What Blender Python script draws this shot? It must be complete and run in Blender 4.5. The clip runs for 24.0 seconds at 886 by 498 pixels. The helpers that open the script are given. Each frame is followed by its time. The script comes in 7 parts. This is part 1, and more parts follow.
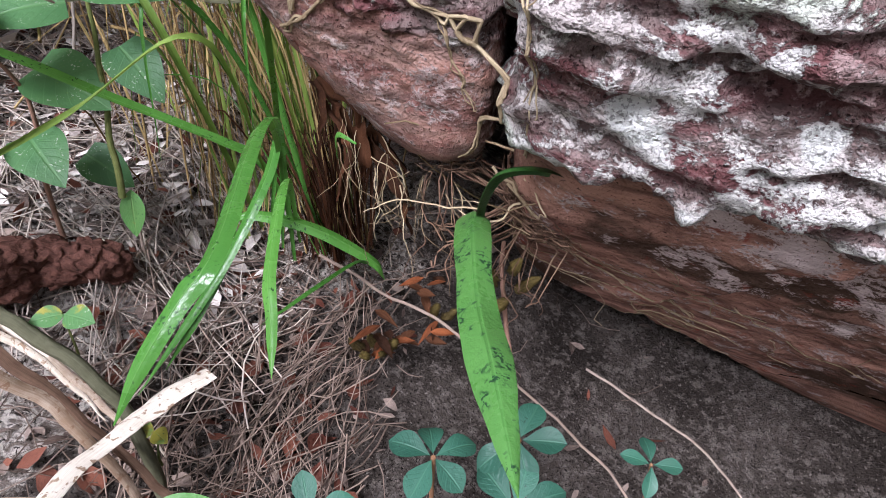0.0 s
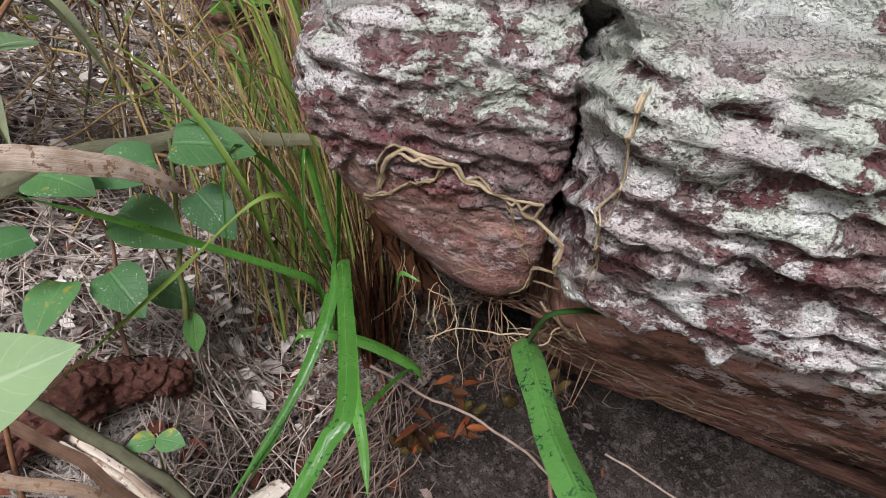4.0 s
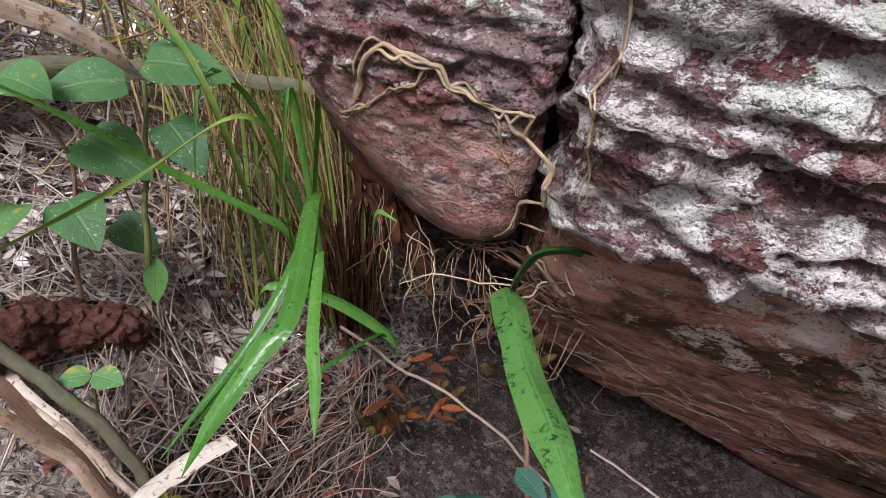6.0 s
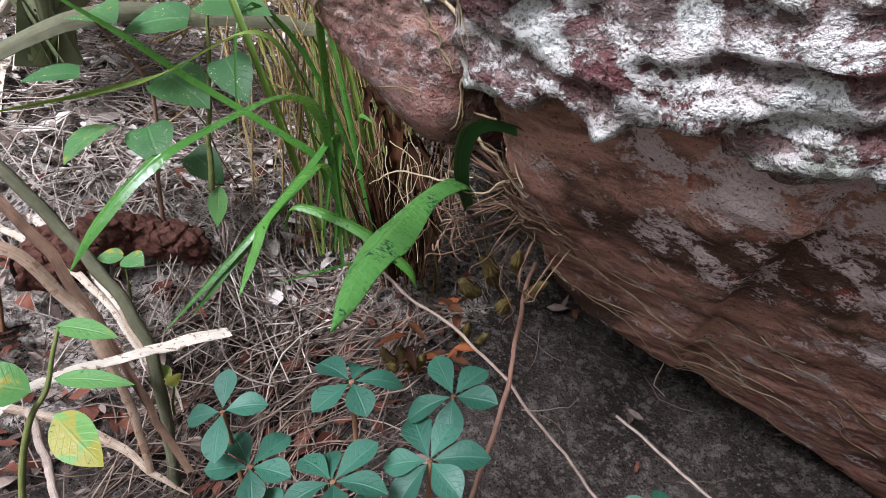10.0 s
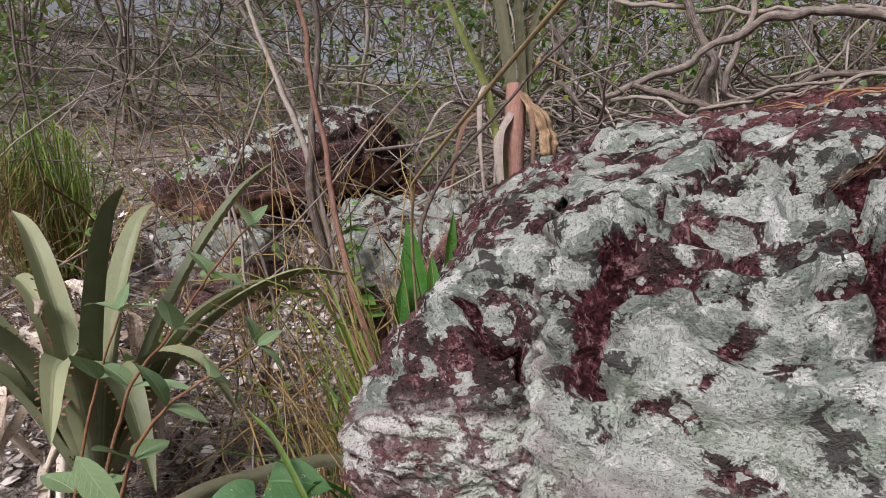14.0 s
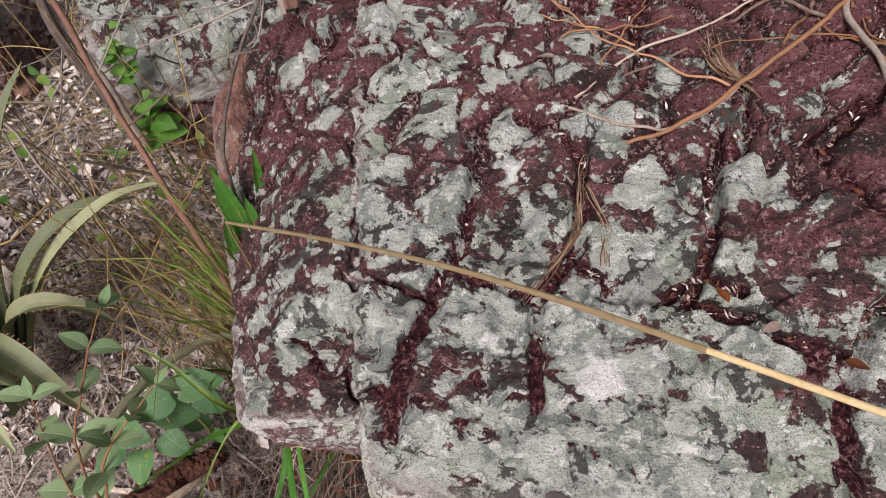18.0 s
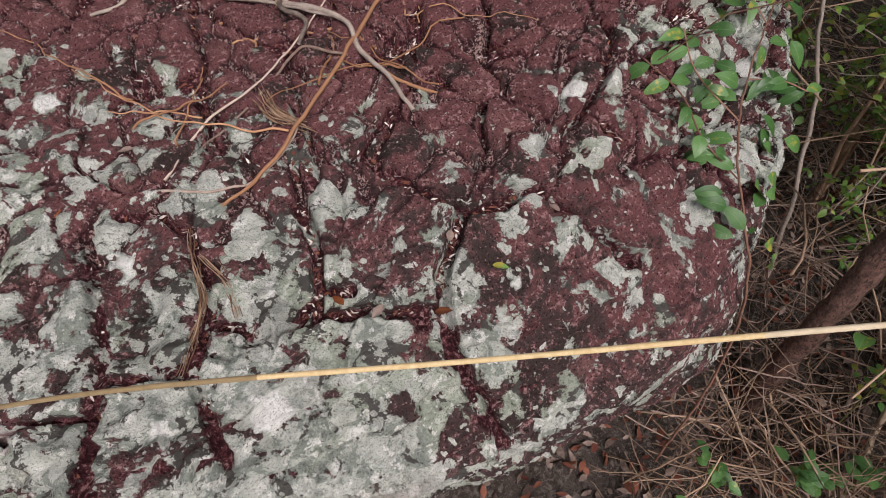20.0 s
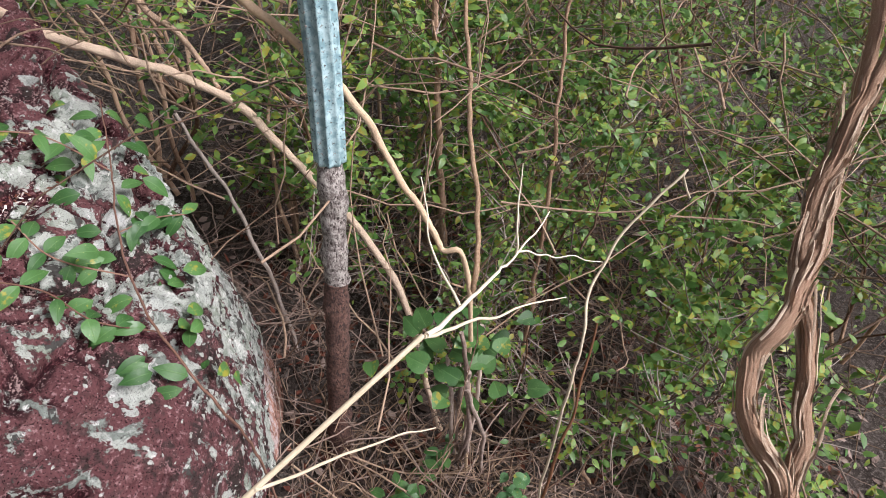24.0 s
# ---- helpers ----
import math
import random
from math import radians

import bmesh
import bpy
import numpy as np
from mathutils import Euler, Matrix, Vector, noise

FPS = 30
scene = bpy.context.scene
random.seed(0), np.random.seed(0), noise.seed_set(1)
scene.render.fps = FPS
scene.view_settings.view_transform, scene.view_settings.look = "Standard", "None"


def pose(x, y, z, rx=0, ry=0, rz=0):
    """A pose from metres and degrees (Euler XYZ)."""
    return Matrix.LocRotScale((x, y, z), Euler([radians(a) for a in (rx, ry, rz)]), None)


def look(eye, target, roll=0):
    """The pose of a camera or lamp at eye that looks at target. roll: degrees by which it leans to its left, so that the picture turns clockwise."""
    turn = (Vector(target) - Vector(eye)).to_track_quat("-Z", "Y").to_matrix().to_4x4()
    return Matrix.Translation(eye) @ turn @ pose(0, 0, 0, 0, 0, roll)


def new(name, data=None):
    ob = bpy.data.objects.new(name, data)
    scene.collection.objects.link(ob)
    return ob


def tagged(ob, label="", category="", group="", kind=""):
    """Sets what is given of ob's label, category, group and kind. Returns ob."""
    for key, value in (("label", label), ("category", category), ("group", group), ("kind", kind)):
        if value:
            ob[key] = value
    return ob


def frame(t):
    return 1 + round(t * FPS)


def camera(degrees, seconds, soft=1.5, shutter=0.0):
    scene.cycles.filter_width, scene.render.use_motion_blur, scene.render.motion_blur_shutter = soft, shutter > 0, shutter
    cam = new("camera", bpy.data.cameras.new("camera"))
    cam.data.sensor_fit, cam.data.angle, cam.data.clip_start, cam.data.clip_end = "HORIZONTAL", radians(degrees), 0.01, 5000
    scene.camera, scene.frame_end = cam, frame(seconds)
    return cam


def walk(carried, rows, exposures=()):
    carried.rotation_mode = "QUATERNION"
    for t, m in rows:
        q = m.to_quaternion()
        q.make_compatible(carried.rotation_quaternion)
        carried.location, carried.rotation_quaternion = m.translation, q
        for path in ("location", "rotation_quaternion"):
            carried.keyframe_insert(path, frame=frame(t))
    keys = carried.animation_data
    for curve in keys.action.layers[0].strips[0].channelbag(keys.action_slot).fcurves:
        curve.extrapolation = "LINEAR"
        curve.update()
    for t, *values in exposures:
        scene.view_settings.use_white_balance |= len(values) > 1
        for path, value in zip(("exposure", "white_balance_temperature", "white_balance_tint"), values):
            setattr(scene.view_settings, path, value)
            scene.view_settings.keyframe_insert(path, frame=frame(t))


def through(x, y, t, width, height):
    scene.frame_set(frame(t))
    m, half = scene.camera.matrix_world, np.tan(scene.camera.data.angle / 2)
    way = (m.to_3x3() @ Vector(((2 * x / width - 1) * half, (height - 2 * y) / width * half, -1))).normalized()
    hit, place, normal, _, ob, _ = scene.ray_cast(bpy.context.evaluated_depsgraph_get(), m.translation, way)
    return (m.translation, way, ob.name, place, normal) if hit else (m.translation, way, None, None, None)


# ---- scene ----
cam = camera(71.7, 24.0, soft=0.6)
METRES, EYE, TILT, LEAN, TURN = 2.2, 0.7, -30.0, -3.0, 0.0
ROWS = [
    (0.0, 0.0, 0.0, 0.0, 0.0, 0.0, -0.0),
    (0.5, -0.0151, 0.0067, 0.0008, -5.13, 1.31, -1.97),
    (1.0, -0.0301, 0.0091, 0.0012, -10.33, 3.43, -2.72),
    (1.5, -0.0353, 0.0118, 0.0017, -13.49, 4.65, -1.84),
    (2.0, -0.035, 0.0003, 0.0109, -12.12, 4.88, 0.07),
    (2.5, -0.0328, -0.0207, 0.026, -8.22, 5.29, 1.62),
    (4.5, -0.0359, -0.0423, 0.0281, -2.77, 4.67, 2.05),
    (5.0, -0.0357, -0.0419, 0.0251, -2.7, 4.33, 2.08),
    (5.5, -0.0318, -0.025, 0.0097, -3.5, 4.31, 0.63),
    (6.0, -0.0246, -0.0135, -0.0065, -3.17, 8.28, -2.01),
    (6.5, -0.0037, 0.0073, -0.028, -1.82, 11.27, -4.48),
    (7.0, 0.0138, 0.0148, -0.0358, 0.56, 11.16, -5.52),
    (7.5, 0.0279, 0.0211, -0.0423, 3.9, 9.78, -6.49),
    (8.0, 0.0407, 0.0271, -0.0513, 7.17, 8.99, -8.03),
    (8.5, 0.0511, 0.0247, -0.0537, 11.83, 9.46, -9.37),
    (9.0, 0.0584, 0.0231, -0.0569, 14.43, 10.49, -10.12),
    (9.5, 0.0627, 0.0164, -0.054, 14.6, 10.47, -9.87),
    (11.5, 0.0696, -0.0178, -0.0282, 10.15, 11.55, -3.77),
    (12.0, 0.058, -0.0278, -0.0087, 8.88, 13.36, -4.28),
    (12.5, 0.0437, -0.0316, 0.0027, 9.41, 14.51, -3.98),
    (13.0, 0.0375, -0.0479, 0.0276, 9.65, 17.23, -1.14),
    (13.5, 0.0367, -0.0719, 0.0496, 10.24, 21.82, 1.01),
    (14.0, 0.0339, -0.1102, 0.0695, 11.73, 26.09, 1.06),
    (14.5, 0.0339, -0.1314, 0.079, 11.81, 28.42, 1.01),
    (15.0, 0.0313, -0.1399, 0.0918, 10.82, 28.57, 1.38),
    (15.5, 0.0361, -0.1378, 0.1312, 9.9, 24.69, 1.73),
    (16.0, 0.0445, -0.156, 0.1797, 7.93, 17.81, 2.28),
    (16.5, 0.0624, -0.1789, 0.2337, 5.12, 7.8, 4.11),
    (17.0, 0.0714, -0.1916, 0.2629, 2.18, -3.89, 5.87),
    (17.5, 0.0808, -0.202, 0.3009, 0.03, -14.02, 7.95),
    (19.5, 0.121, -0.2684, 0.3409, -29.26, -26.36, 21.56),
    (20.0, 0.1473, -0.2882, 0.3347, -36.85, -26.56, 23.85),
    (20.5, 0.1687, -0.3072, 0.33, -44.78, -27.97, 26.49),
    (21.0, 0.1874, -0.323, 0.3275, -52.85, -29.94, 28.95),
    (21.5, 0.214, -0.3403, 0.3284, -61.71, -33.24, 30.33),
    (22.0, 0.2303, -0.3513, 0.3207, -69.95, -37.0, 30.25),
    (22.5, 0.2417, -0.361, 0.315, -76.88, -40.32, 30.3),
    (23.0, 0.2506, -0.372, 0.3115, -83.34, -42.51, 30.2),
    (23.5, 0.2581, -0.3835, 0.3109, -88.56, -43.9, 29.63),
    (24.0, 0.2581, -0.3844, 0.3091, -90.93, -45.54, 29.23),
]
walk(cam, [(t, pose(0, 0, EYE, TILT, LEAN, TURN) @ pose(METRES * x, METRES * y, METRES * z, 90 + pitch, roll, yaw)) for t, x, y, z, yaw, pitch, roll in ROWS],
     exposures=[(0.0, 0.75, 5750, 17), (2.0, 0.60, 5800, 15), (5.0, 0.13, 6250, 15), (7.0, 0.66, 5850, 22), (9.0, 0.65, 5750, 15), (12.0, 0.36, 5900, 13),
                (14.0, -0.05, 6300, 18), (15.0, -0.13, 6300, 21), (17.0, 0.04, 6550, 21), (20.0, -0.05, 6600, 19), (21.0, 0.03, 6500, 20), (24.0, 0.46, 6200, 18)])

# ---- world and light: a bright overcast day ----
world = bpy.data.worlds.new("overcast_sky")
scene.world = world
world.use_nodes = True
wn, wl = world.node_tree.nodes, world.node_tree.links
wn.clear()
sky = wn.new("ShaderNodeTexSky")
sky.sky_type, sky.sun_disc = "NISHITA", False
sky.sun_elevation, sky.sun_rotation = radians(45), radians(200)
sky.air_density, sky.dust_density, sky.ozone_density = 1.0, 4.0, 1.0
grey = wn.new("ShaderNodeHueSaturation")
grey.inputs["Saturation"].default_value = 0.25
back = wn.new("ShaderNodeBackground")
back.inputs["Strength"].default_value = 0.088
wout = wn.new("ShaderNodeOutputWorld")
wl.new(sky.outputs[0], grey.inputs["Color"])
wl.new(grey.outputs[0], back.inputs["Color"])
wl.new(back.outputs[0], wout.inputs["Surface"])
sun_lamp = bpy.data.lights.new("sun", "SUN")
sun_lamp.energy, sun_lamp.angle, sun_lamp.color = 4.2, radians(24), (1.0, 0.97, 0.93)
new("sun", sun_lamp).matrix_world = look((-1.2, -3.9, 4.3), (0.3, 0.2, 0))

# ---- materials ----
def mat(name):
    m = bpy.data.materials.new(name)
    m.use_nodes = True
    n = m.node_tree.nodes
    return m, n, m.node_tree.links, n["Principled BSDF"]


def coords(n, l, local=False):
    c = n.new("ShaderNodeTexCoord")
    if local:
        return c.outputs["Object"]
    g = n.new("ShaderNodeNewGeometry")
    return g.outputs["Position"]


def noise_node(n, l, src, scale, detail=6.0, rough=0.6, distort=0.0):
    t = n.new("ShaderNodeTexNoise")
    t.inputs["Scale"].default_value, t.inputs["Detail"].default_value = scale, detail
    t.inputs["Roughness"].default_value, t.inputs["Distortion"].default_value = rough, distort
    l.new(src, t.inputs["Vector"])
    return t.outputs["Fac"]


def ramp(n, l, src, lo, hi, a=0.0, b=1.0):
    m = n.new("ShaderNodeMapRange")
    m.interpolation_type = "SMOOTHSTEP"
    for k, v in zip(("From Min", "From Max", "To Min", "To Max"), (lo, hi, a, b)):
        m.inputs[k].default_value = v
    l.new(src, m.inputs["Value"])
    return m.outputs[0]


def calc(n, l, op, a, b=0.5, c=None):
    m = n.new("ShaderNodeMath")
    m.operation = op
    for i, v in enumerate((a, b) if c is None else (a, b, c)):
        if isinstance(v, (int, float)):
            m.inputs[i].default_value = v
        else:
            l.new(v, m.inputs[i])
    return m.outputs[0]


def blend(n, l, fac, a, b, mode="MIX"):
    m = n.new("ShaderNodeMix")
    m.data_type, m.blend_type = "RGBA", mode
    for sock, v in ((m.inputs[0], fac), (m.inputs[6], a), (m.inputs[7], b)):
        if isinstance(v, (int, float)):
            sock.default_value = v
        elif isinstance(v, tuple):
            sock.default_value = (*v, 1.0)
        else:
            l.new(v, sock)
    return m.outputs[2]


def bump(n, l, p, height, strength, distance, prior=None):
    b = n.new("ShaderNodeBump")
    b.inputs["Strength"].default_value, b.inputs["Distance"].default_value = strength, distance
    l.new(height, b.inputs["Height"])
    if prior is not None:
        l.new(prior, b.inputs["Normal"])
    l.new(b.outputs[0], p.inputs["Normal"])
    return b.outputs[0]


def attr(n, name):
    a = n.new("ShaderNodeAttribute")
    a.attribute_name = name
    return a.outputs["Fac"]


def stretched(n, l, src, scale, turn=(0.0, 0.0, 0.0)):
    m = n.new("ShaderNodeMapping")
    m.inputs["Scale"].default_value, m.inputs["Rotation"].default_value = scale, turn
    l.new(src, m.inputs["Vector"])
    return m.outputs[0]


def voronoi(n, l, src, scale):
    v = n.new("ShaderNodeTexVoronoi")
    v.inputs["Scale"].default_value = scale
    l.new(src, v.inputs["Vector"])
    split = n.new("ShaderNodeSeparateColor")
    l.new(v.outputs["Color"], split.inputs[0])
    return v.outputs["Distance"], split.outputs[0], split.outputs[1]


def rock_material():
    """Weathered sandstone: wine-red and chocolate crust on the top, pale gritty face, crisp grey lichens, bare red-brown underside."""
    m, n, l, p = mat("lichened_sandstone")
    g = coords(n, l)

    def add(*v):
        out = v[0]
        for w in v[1:]:
            out = calc(n, l, "ADD", out, w)
        return out

    def times(a, b):
        return calc(n, l, "MULTIPLY", a, b)

    def less(a, b):
        return calc(n, l, "SUBTRACT", a, b)

    big = noise_node(n, l, g, 9, 4)
    mid = noise_node(n, l, g, 28, 6, 0.65, 0.4)
    fine = noise_node(n, l, g, 125, 5, 0.7)
    grain = noise_node(n, l, g, 300, 3, 0.7)
    tiny = noise_node(n, l, g, 560, 2, 0.6)
    mar, rec, uf, face, lich = attr(n, "maroon"), attr(n, "recess"), attr(n, "under"), attr(n, "face"), attr(n, "lichen")
    white = attr(n, "white")
    rag = add(times(less(fine, 0.5), 0.16), times(less(grain, 0.5), 0.12))
    # the top: chocolate and wine red, pink grit
    dark = blend(n, l, ramp(n, l, add(mid, mar), 0.42, 0.62), (0.066, 0.046, 0.044), (0.150, 0.064, 0.067))
    dark = blend(n, l, times(ramp(n, l, noise_node(n, l, g, 13, 6, 0.65), 0.56, 0.66), 0.45), dark, (0.27, 0.14, 0.135))
    dark = blend(n, l, ramp(n, l, big, 0.54, 0.60), dark, (0.050, 0.037, 0.034))
    wine = blend(n, l, ramp(n, l, fine, 0.40, 0.62), (0.034, 0.011, 0.014), (0.15, 0.052, 0.058))
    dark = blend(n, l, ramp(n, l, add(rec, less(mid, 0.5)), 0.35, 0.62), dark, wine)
    dark = blend(n, l, times(ramp(n, l, add(fine, times(mid, 0.35)), 0.72, 0.80), 0.75), dark, (0.40, 0.24, 0.24))
    dark = blend(n, l, ramp(n, l, grain, 0.56, 0.62), dark, (0.018, 0.009, 0.010))
    dark = blend(n, l, times(ramp(n, l, attr(n, "joint"), 0.30, 0.90), 0.8), dark, (0.030, 0.014, 0.016))
    dark = blend(n, l, times(ramp(n, l, add(attr(n, "joint"), times(less(fine, 0.5), 2.0), times(less(grain, 0.5), 2.0)), 0.95, 1.10), 0.8), dark, (0.46, 0.32, 0.30))
    # the face: purple-grey and maroon between the pale beds; stain and shade painted into the recesses
    slow = noise_node(n, l, stretched(n, l, g, (1, 1, 3.2), (0.0, 0.10, 0.0)), 13, 6, 0.62, 0.3)
    side = blend(n, l, ramp(n, l, slow, 0.38, 0.56), (0.185, 0.078, 0.080), (0.22, 0.165, 0.155))
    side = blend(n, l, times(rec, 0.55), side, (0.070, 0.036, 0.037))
    side = blend(n, l, times(ramp(n, l, fine, 0.50, 0.62), 0.75), side, (0.42, 0.30, 0.29))
    side = blend(n, l, ramp(n, l, grain, 0.57, 0.64), side, (0.050, 0.027, 0.027))
    base = blend(n, l, face, dark, side)
    # bare underside, stained by iron
    st = noise_node(n, l, stretched(n, l, g, (3, 4, 13), (0.0, 0.35, 0.0)), 3.2, 7, 0.7, 0.5)
    under = blend(n, l, ramp(n, l, st, 0.36, 0.62), (0.155, 0.080, 0.062), (0.46, 0.25, 0.19))
    under = blend(n, l, ramp(n, l, noise_node(n, l, g, 7, 4), 0.50, 0.62), under, (0.085, 0.050, 0.036))
    under = blend(n, l, times(ramp(n, l, noise_node(n, l, g, 33, 6, 0.7), 0.58, 0.68), 0.8), under, (0.25, 0.060, 0.040))
    under = blend(n, l, ramp(n, l, add(mid, times(grain, 0.5), times(attr(n, "crusty"), 0.20)), 0.83, 0.92), under, (0.52, 0.42, 0.40))
    under = blend(n, l, ramp(n, l, grain, 0.60, 0.68), under, (0.055, 0.027, 0.020))
    base = blend(n, l, uf, base, under)
    # pale crust on the beds of the face
    crust = add(noise_node(n, l, stretched(n, l, g, (1, 1, 1.7), (0.0, 0.10, 0.0)), 24, 8, 0.70, 0.5), lich, times(rag, 2.0), times(white, 0.14))
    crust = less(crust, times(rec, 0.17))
    cf = times(ramp(n, l, crust, 0.52, 0.575), face)
    # round lichens and spreading sheets on the top
    warp = n.new("ShaderNodeTexNoise")
    warp.inputs["Scale"].default_value, warp.inputs["Detail"].default_value = 45, 5
    l.new(g, warp.inputs["Vector"])
    mv = n.new("ShaderNodeVectorMath")
    mv.operation = "MULTIPLY_ADD"
    mv.inputs[1].default_value = (0.030, 0.030, 0.030)
    l.new(warp.outputs["Color"], mv.inputs[0])
    l.new(g, mv.inputs[2])
    spots = None
    for scale, reach in ((14, 0.50), (30, 0.46), (70, 0.42)):
        dist, pick, _ = voronoi(n, l, mv.outputs[0], scale)
        pick = add(times(pick, 0.55), times(lich, 1.6))
        size = ramp(n, l, pick, 0.36, 0.64, 0.0, reach)
        one = ramp(n, l, less(size, add(dist, times(less(fine, 0.5), 0.55))), 0.0, 0.025)
        spots = one if spots is None else calc(n, l, "MAXIMUM", spots, one)
    sheet = ramp(n, l, add(noise_node(n, l, g, 14, 9, 0.60, 0.5), lich, rag), 0.575, 0.60)
    tops = times(calc(n, l, "MAXIMUM", spots, sheet), less(1.0, face))
    cover = times(calc(n, l, "MAXIMUM", cf, tops), less(1.0, uf))
    wm = ramp(n, l, add(white, times(rag, 2.0)), 0.50, 0.58)
    cover = calc(n, l, "MAXIMUM", cover, times(wm, less(1.0, face)))
    tone = noise_node(n, l, g, 24, 6, 0.6, 0.6)
    cool = blend(n, l, ramp(n, l, tone, 0.46, 0.53), (0.48, 0.51, 0.46), (0.26, 0.295, 0.26))
    cool = blend(n, l, times(ramp(n, l, noise_node(n, l, g, 6, 3), 0.48, 0.60), 0.6), cool, (0.37, 0.42, 0.33))
    cool = blend(n, l, times(spots, 0.55), cool, (0.60, 0.62, 0.575))
    cool = blend(n, l, ramp(n, l, add(noise_node(n, l, g, 38, 6, 0.65), rag), 0.57, 0.61), cool, (0.70, 0.71, 0.67))
    sooty = ramp(n, l, add(noise_node(n, l, g, 17, 7, 0.6, 0.7), rag, times(white, -0.3)), 0.555, 0.575)
    cool = blend(n, l, times(sooty, less(1.0, times(spots, 0.7))), cool, (0.085, 0.082, 0.076))
    warm = blend(n, l, ramp(n, l, slow, 0.42, 0.60), (0.74, 0.71, 0.69), (0.56, 0.49, 0.475))
    warm = blend(n, l, ramp(n, l, add(big, lich), 0.60, 0.70), warm, (0.58, 0.61, 0.53))
    warm = blend(n, l, times(sooty, ramp(n, l, lich, 0.12, 0.20, 0.0, 0.55)), warm, (0.16, 0.17, 0.155))
    pale = blend(n, l, face, cool, warm)
    pale = blend(n, l, ramp(n, l, add(white, rag), 0.55, 1.15), pale, (0.82, 0.825, 0.80))
    speck = ramp(n, l, add(times(tiny, 0.55), times(grain, 0.45)), 0.535, 0.575)
    pale = blend(n, l, times(speck, calc(n, l, "MULTIPLY_ADD", face, -0.05, 0.58)), pale, (0.075, 0.066, 0.060))
    col = blend(n, l, cover, base, pale)
    l.new(col, p.inputs["Base Color"])
    p.inputs["Roughness"].default_value = 0.95
    p.inputs["Specular IOR Level"].default_value = 0.06
    # relief: fine beds on the face, grit everywhere
    sep = n.new("ShaderNodeSeparateXYZ")
    l.new(g, sep.inputs[0])
    q = calc(n, l, "MULTIPLY_ADD", sep.outputs[0], 0.10, sep.outputs[2])
    q = add(times(q, 82.0), times(noise_node(n, l, stretched(n, l, g, (1, 1, 0.4)), 14, 4, 0.6), 4.2))
    saw = calc(n, l, "FRACT", q, 0.0)
    saw = times(ramp(n, l, saw, 0.0, 0.3), ramp(n, l, saw, 1.0, 0.45))
    saw = times(times(saw, face), times(ramp(n, l, big, 0.35, 0.6), ramp(n, l, uf, 0.5, 0.0)))
    h = add(times(fine, 1.1), times(grain, 0.8), times(cover, 0.35), mid, times(saw, 0.5))
    h = times(h, calc(n, l, "MULTIPLY_ADD", uf, -0.55, 1.0))
    bump(n, l, p, h, 1.0, 0.0085)
    return m


def soil_material():
    m, n, l, p = mat("damp_sandy_soil")
    g = coords(n, l)
    a, b, c = noise_node(n, l, g, 8, 5), noise_node(n, l, g, 60, 6, 0.7), noise_node(n, l, g, 300, 4, 0.75)
    info = n.new("ShaderNodeNewGeometry").outputs["Random Per Island"]
    col = blend(n, l, ramp(n, l, a, 0.35, 0.65), (0.050, 0.039, 0.033), (0.115, 0.094, 0.082))
    col = blend(n, l, ramp(n, l, b, 0.48, 0.62), col, (0.21, 0.178, 0.158))
    col = blend(n, l, ramp(n, l, c, 0.54, 0.62), col, (0.012, 0.009, 0.008))
    col = blend(n, l, ramp(n, l, noise_node(n, l, g, 190, 3, 0.6), 0.62, 0.67), col, (0.27, 0.235, 0.21))
    col = blend(n, l, ramp(n, l, info, 0.55, 1.0, 0.0, 0.6), col, (0.22, 0.185, 0.165))
    # thin bleached litter on the open bank, and on the pale unseen ground added in front
    mould = blend(n, l, ramp(n, l, noise_node(n, l, g, 75, 5, 0.7, 1.2), 0.42, 0.60), (0.22, 0.175, 0.15), (0.74, 0.67, 0.61))
    mould = blend(n, l, ramp(n, l, noise_node(n, l, g, 120, 4, 0.7, 0.8), 0.55, 0.62), mould, (0.030, 0.021, 0.017))
    thin = ramp(n, l, calc(n, l, "ADD", attr(n, "litter"), calc(n, l, "SUBTRACT", b, 0.5)), 0.40, 0.62)
    col = blend(n, l, thin, col, mould)
    l.new(col, p.inputs["Base Color"])
    p.inputs["Roughness"].default_value = 0.95
    p.inputs["Specular IOR Level"].default_value = 0.08
    bump(n, l, p, calc(n, l, "ADD", calc(n, l, "MULTIPLY", b, 1.4), c), 1.0, 0.016)
    return m


ROCK, SOIL = rock_material(), soil_material()


# ---- lattice noise on arrays of points ----
def lattice(i, seed):
    h = (i[..., 0] * 374761393 + i[..., 1] * 668265263 + i[..., 2] * 2147483647 + seed * 974634777) & 0xFFFFFFFF
    h = ((h ^ (h >> 13)) * 1274126177) & 0xFFFFFFFF
    return (h ^ (h >> 16)) & 0xFFFFFF


def value_noise(p, scale, seed=0):
    """Smooth noise from -1 to 1 at points p (n, 3)."""
    q = np.asarray(p) * scale + 1000.0
    i = np.floor(q).astype(np.int64)
    f = q - i
    f = f * f * f * (f * (f * 6 - 15) + 10)
    out = np.zeros(len(q))
    for dx in (0, 1):
        wx = f[:, 0] if dx else 1 - f[:, 0]
        for dy in (0, 1):
            wy = wx * (f[:, 1] if dy else 1 - f[:, 1])
            for dz in (0, 1):
                w = wy * (f[:, 2] if dz else 1 - f[:, 2])
                out += w * lattice(i + np.array((dx, dy, dz)), seed)
    return out / 0x7FFFFF - 1


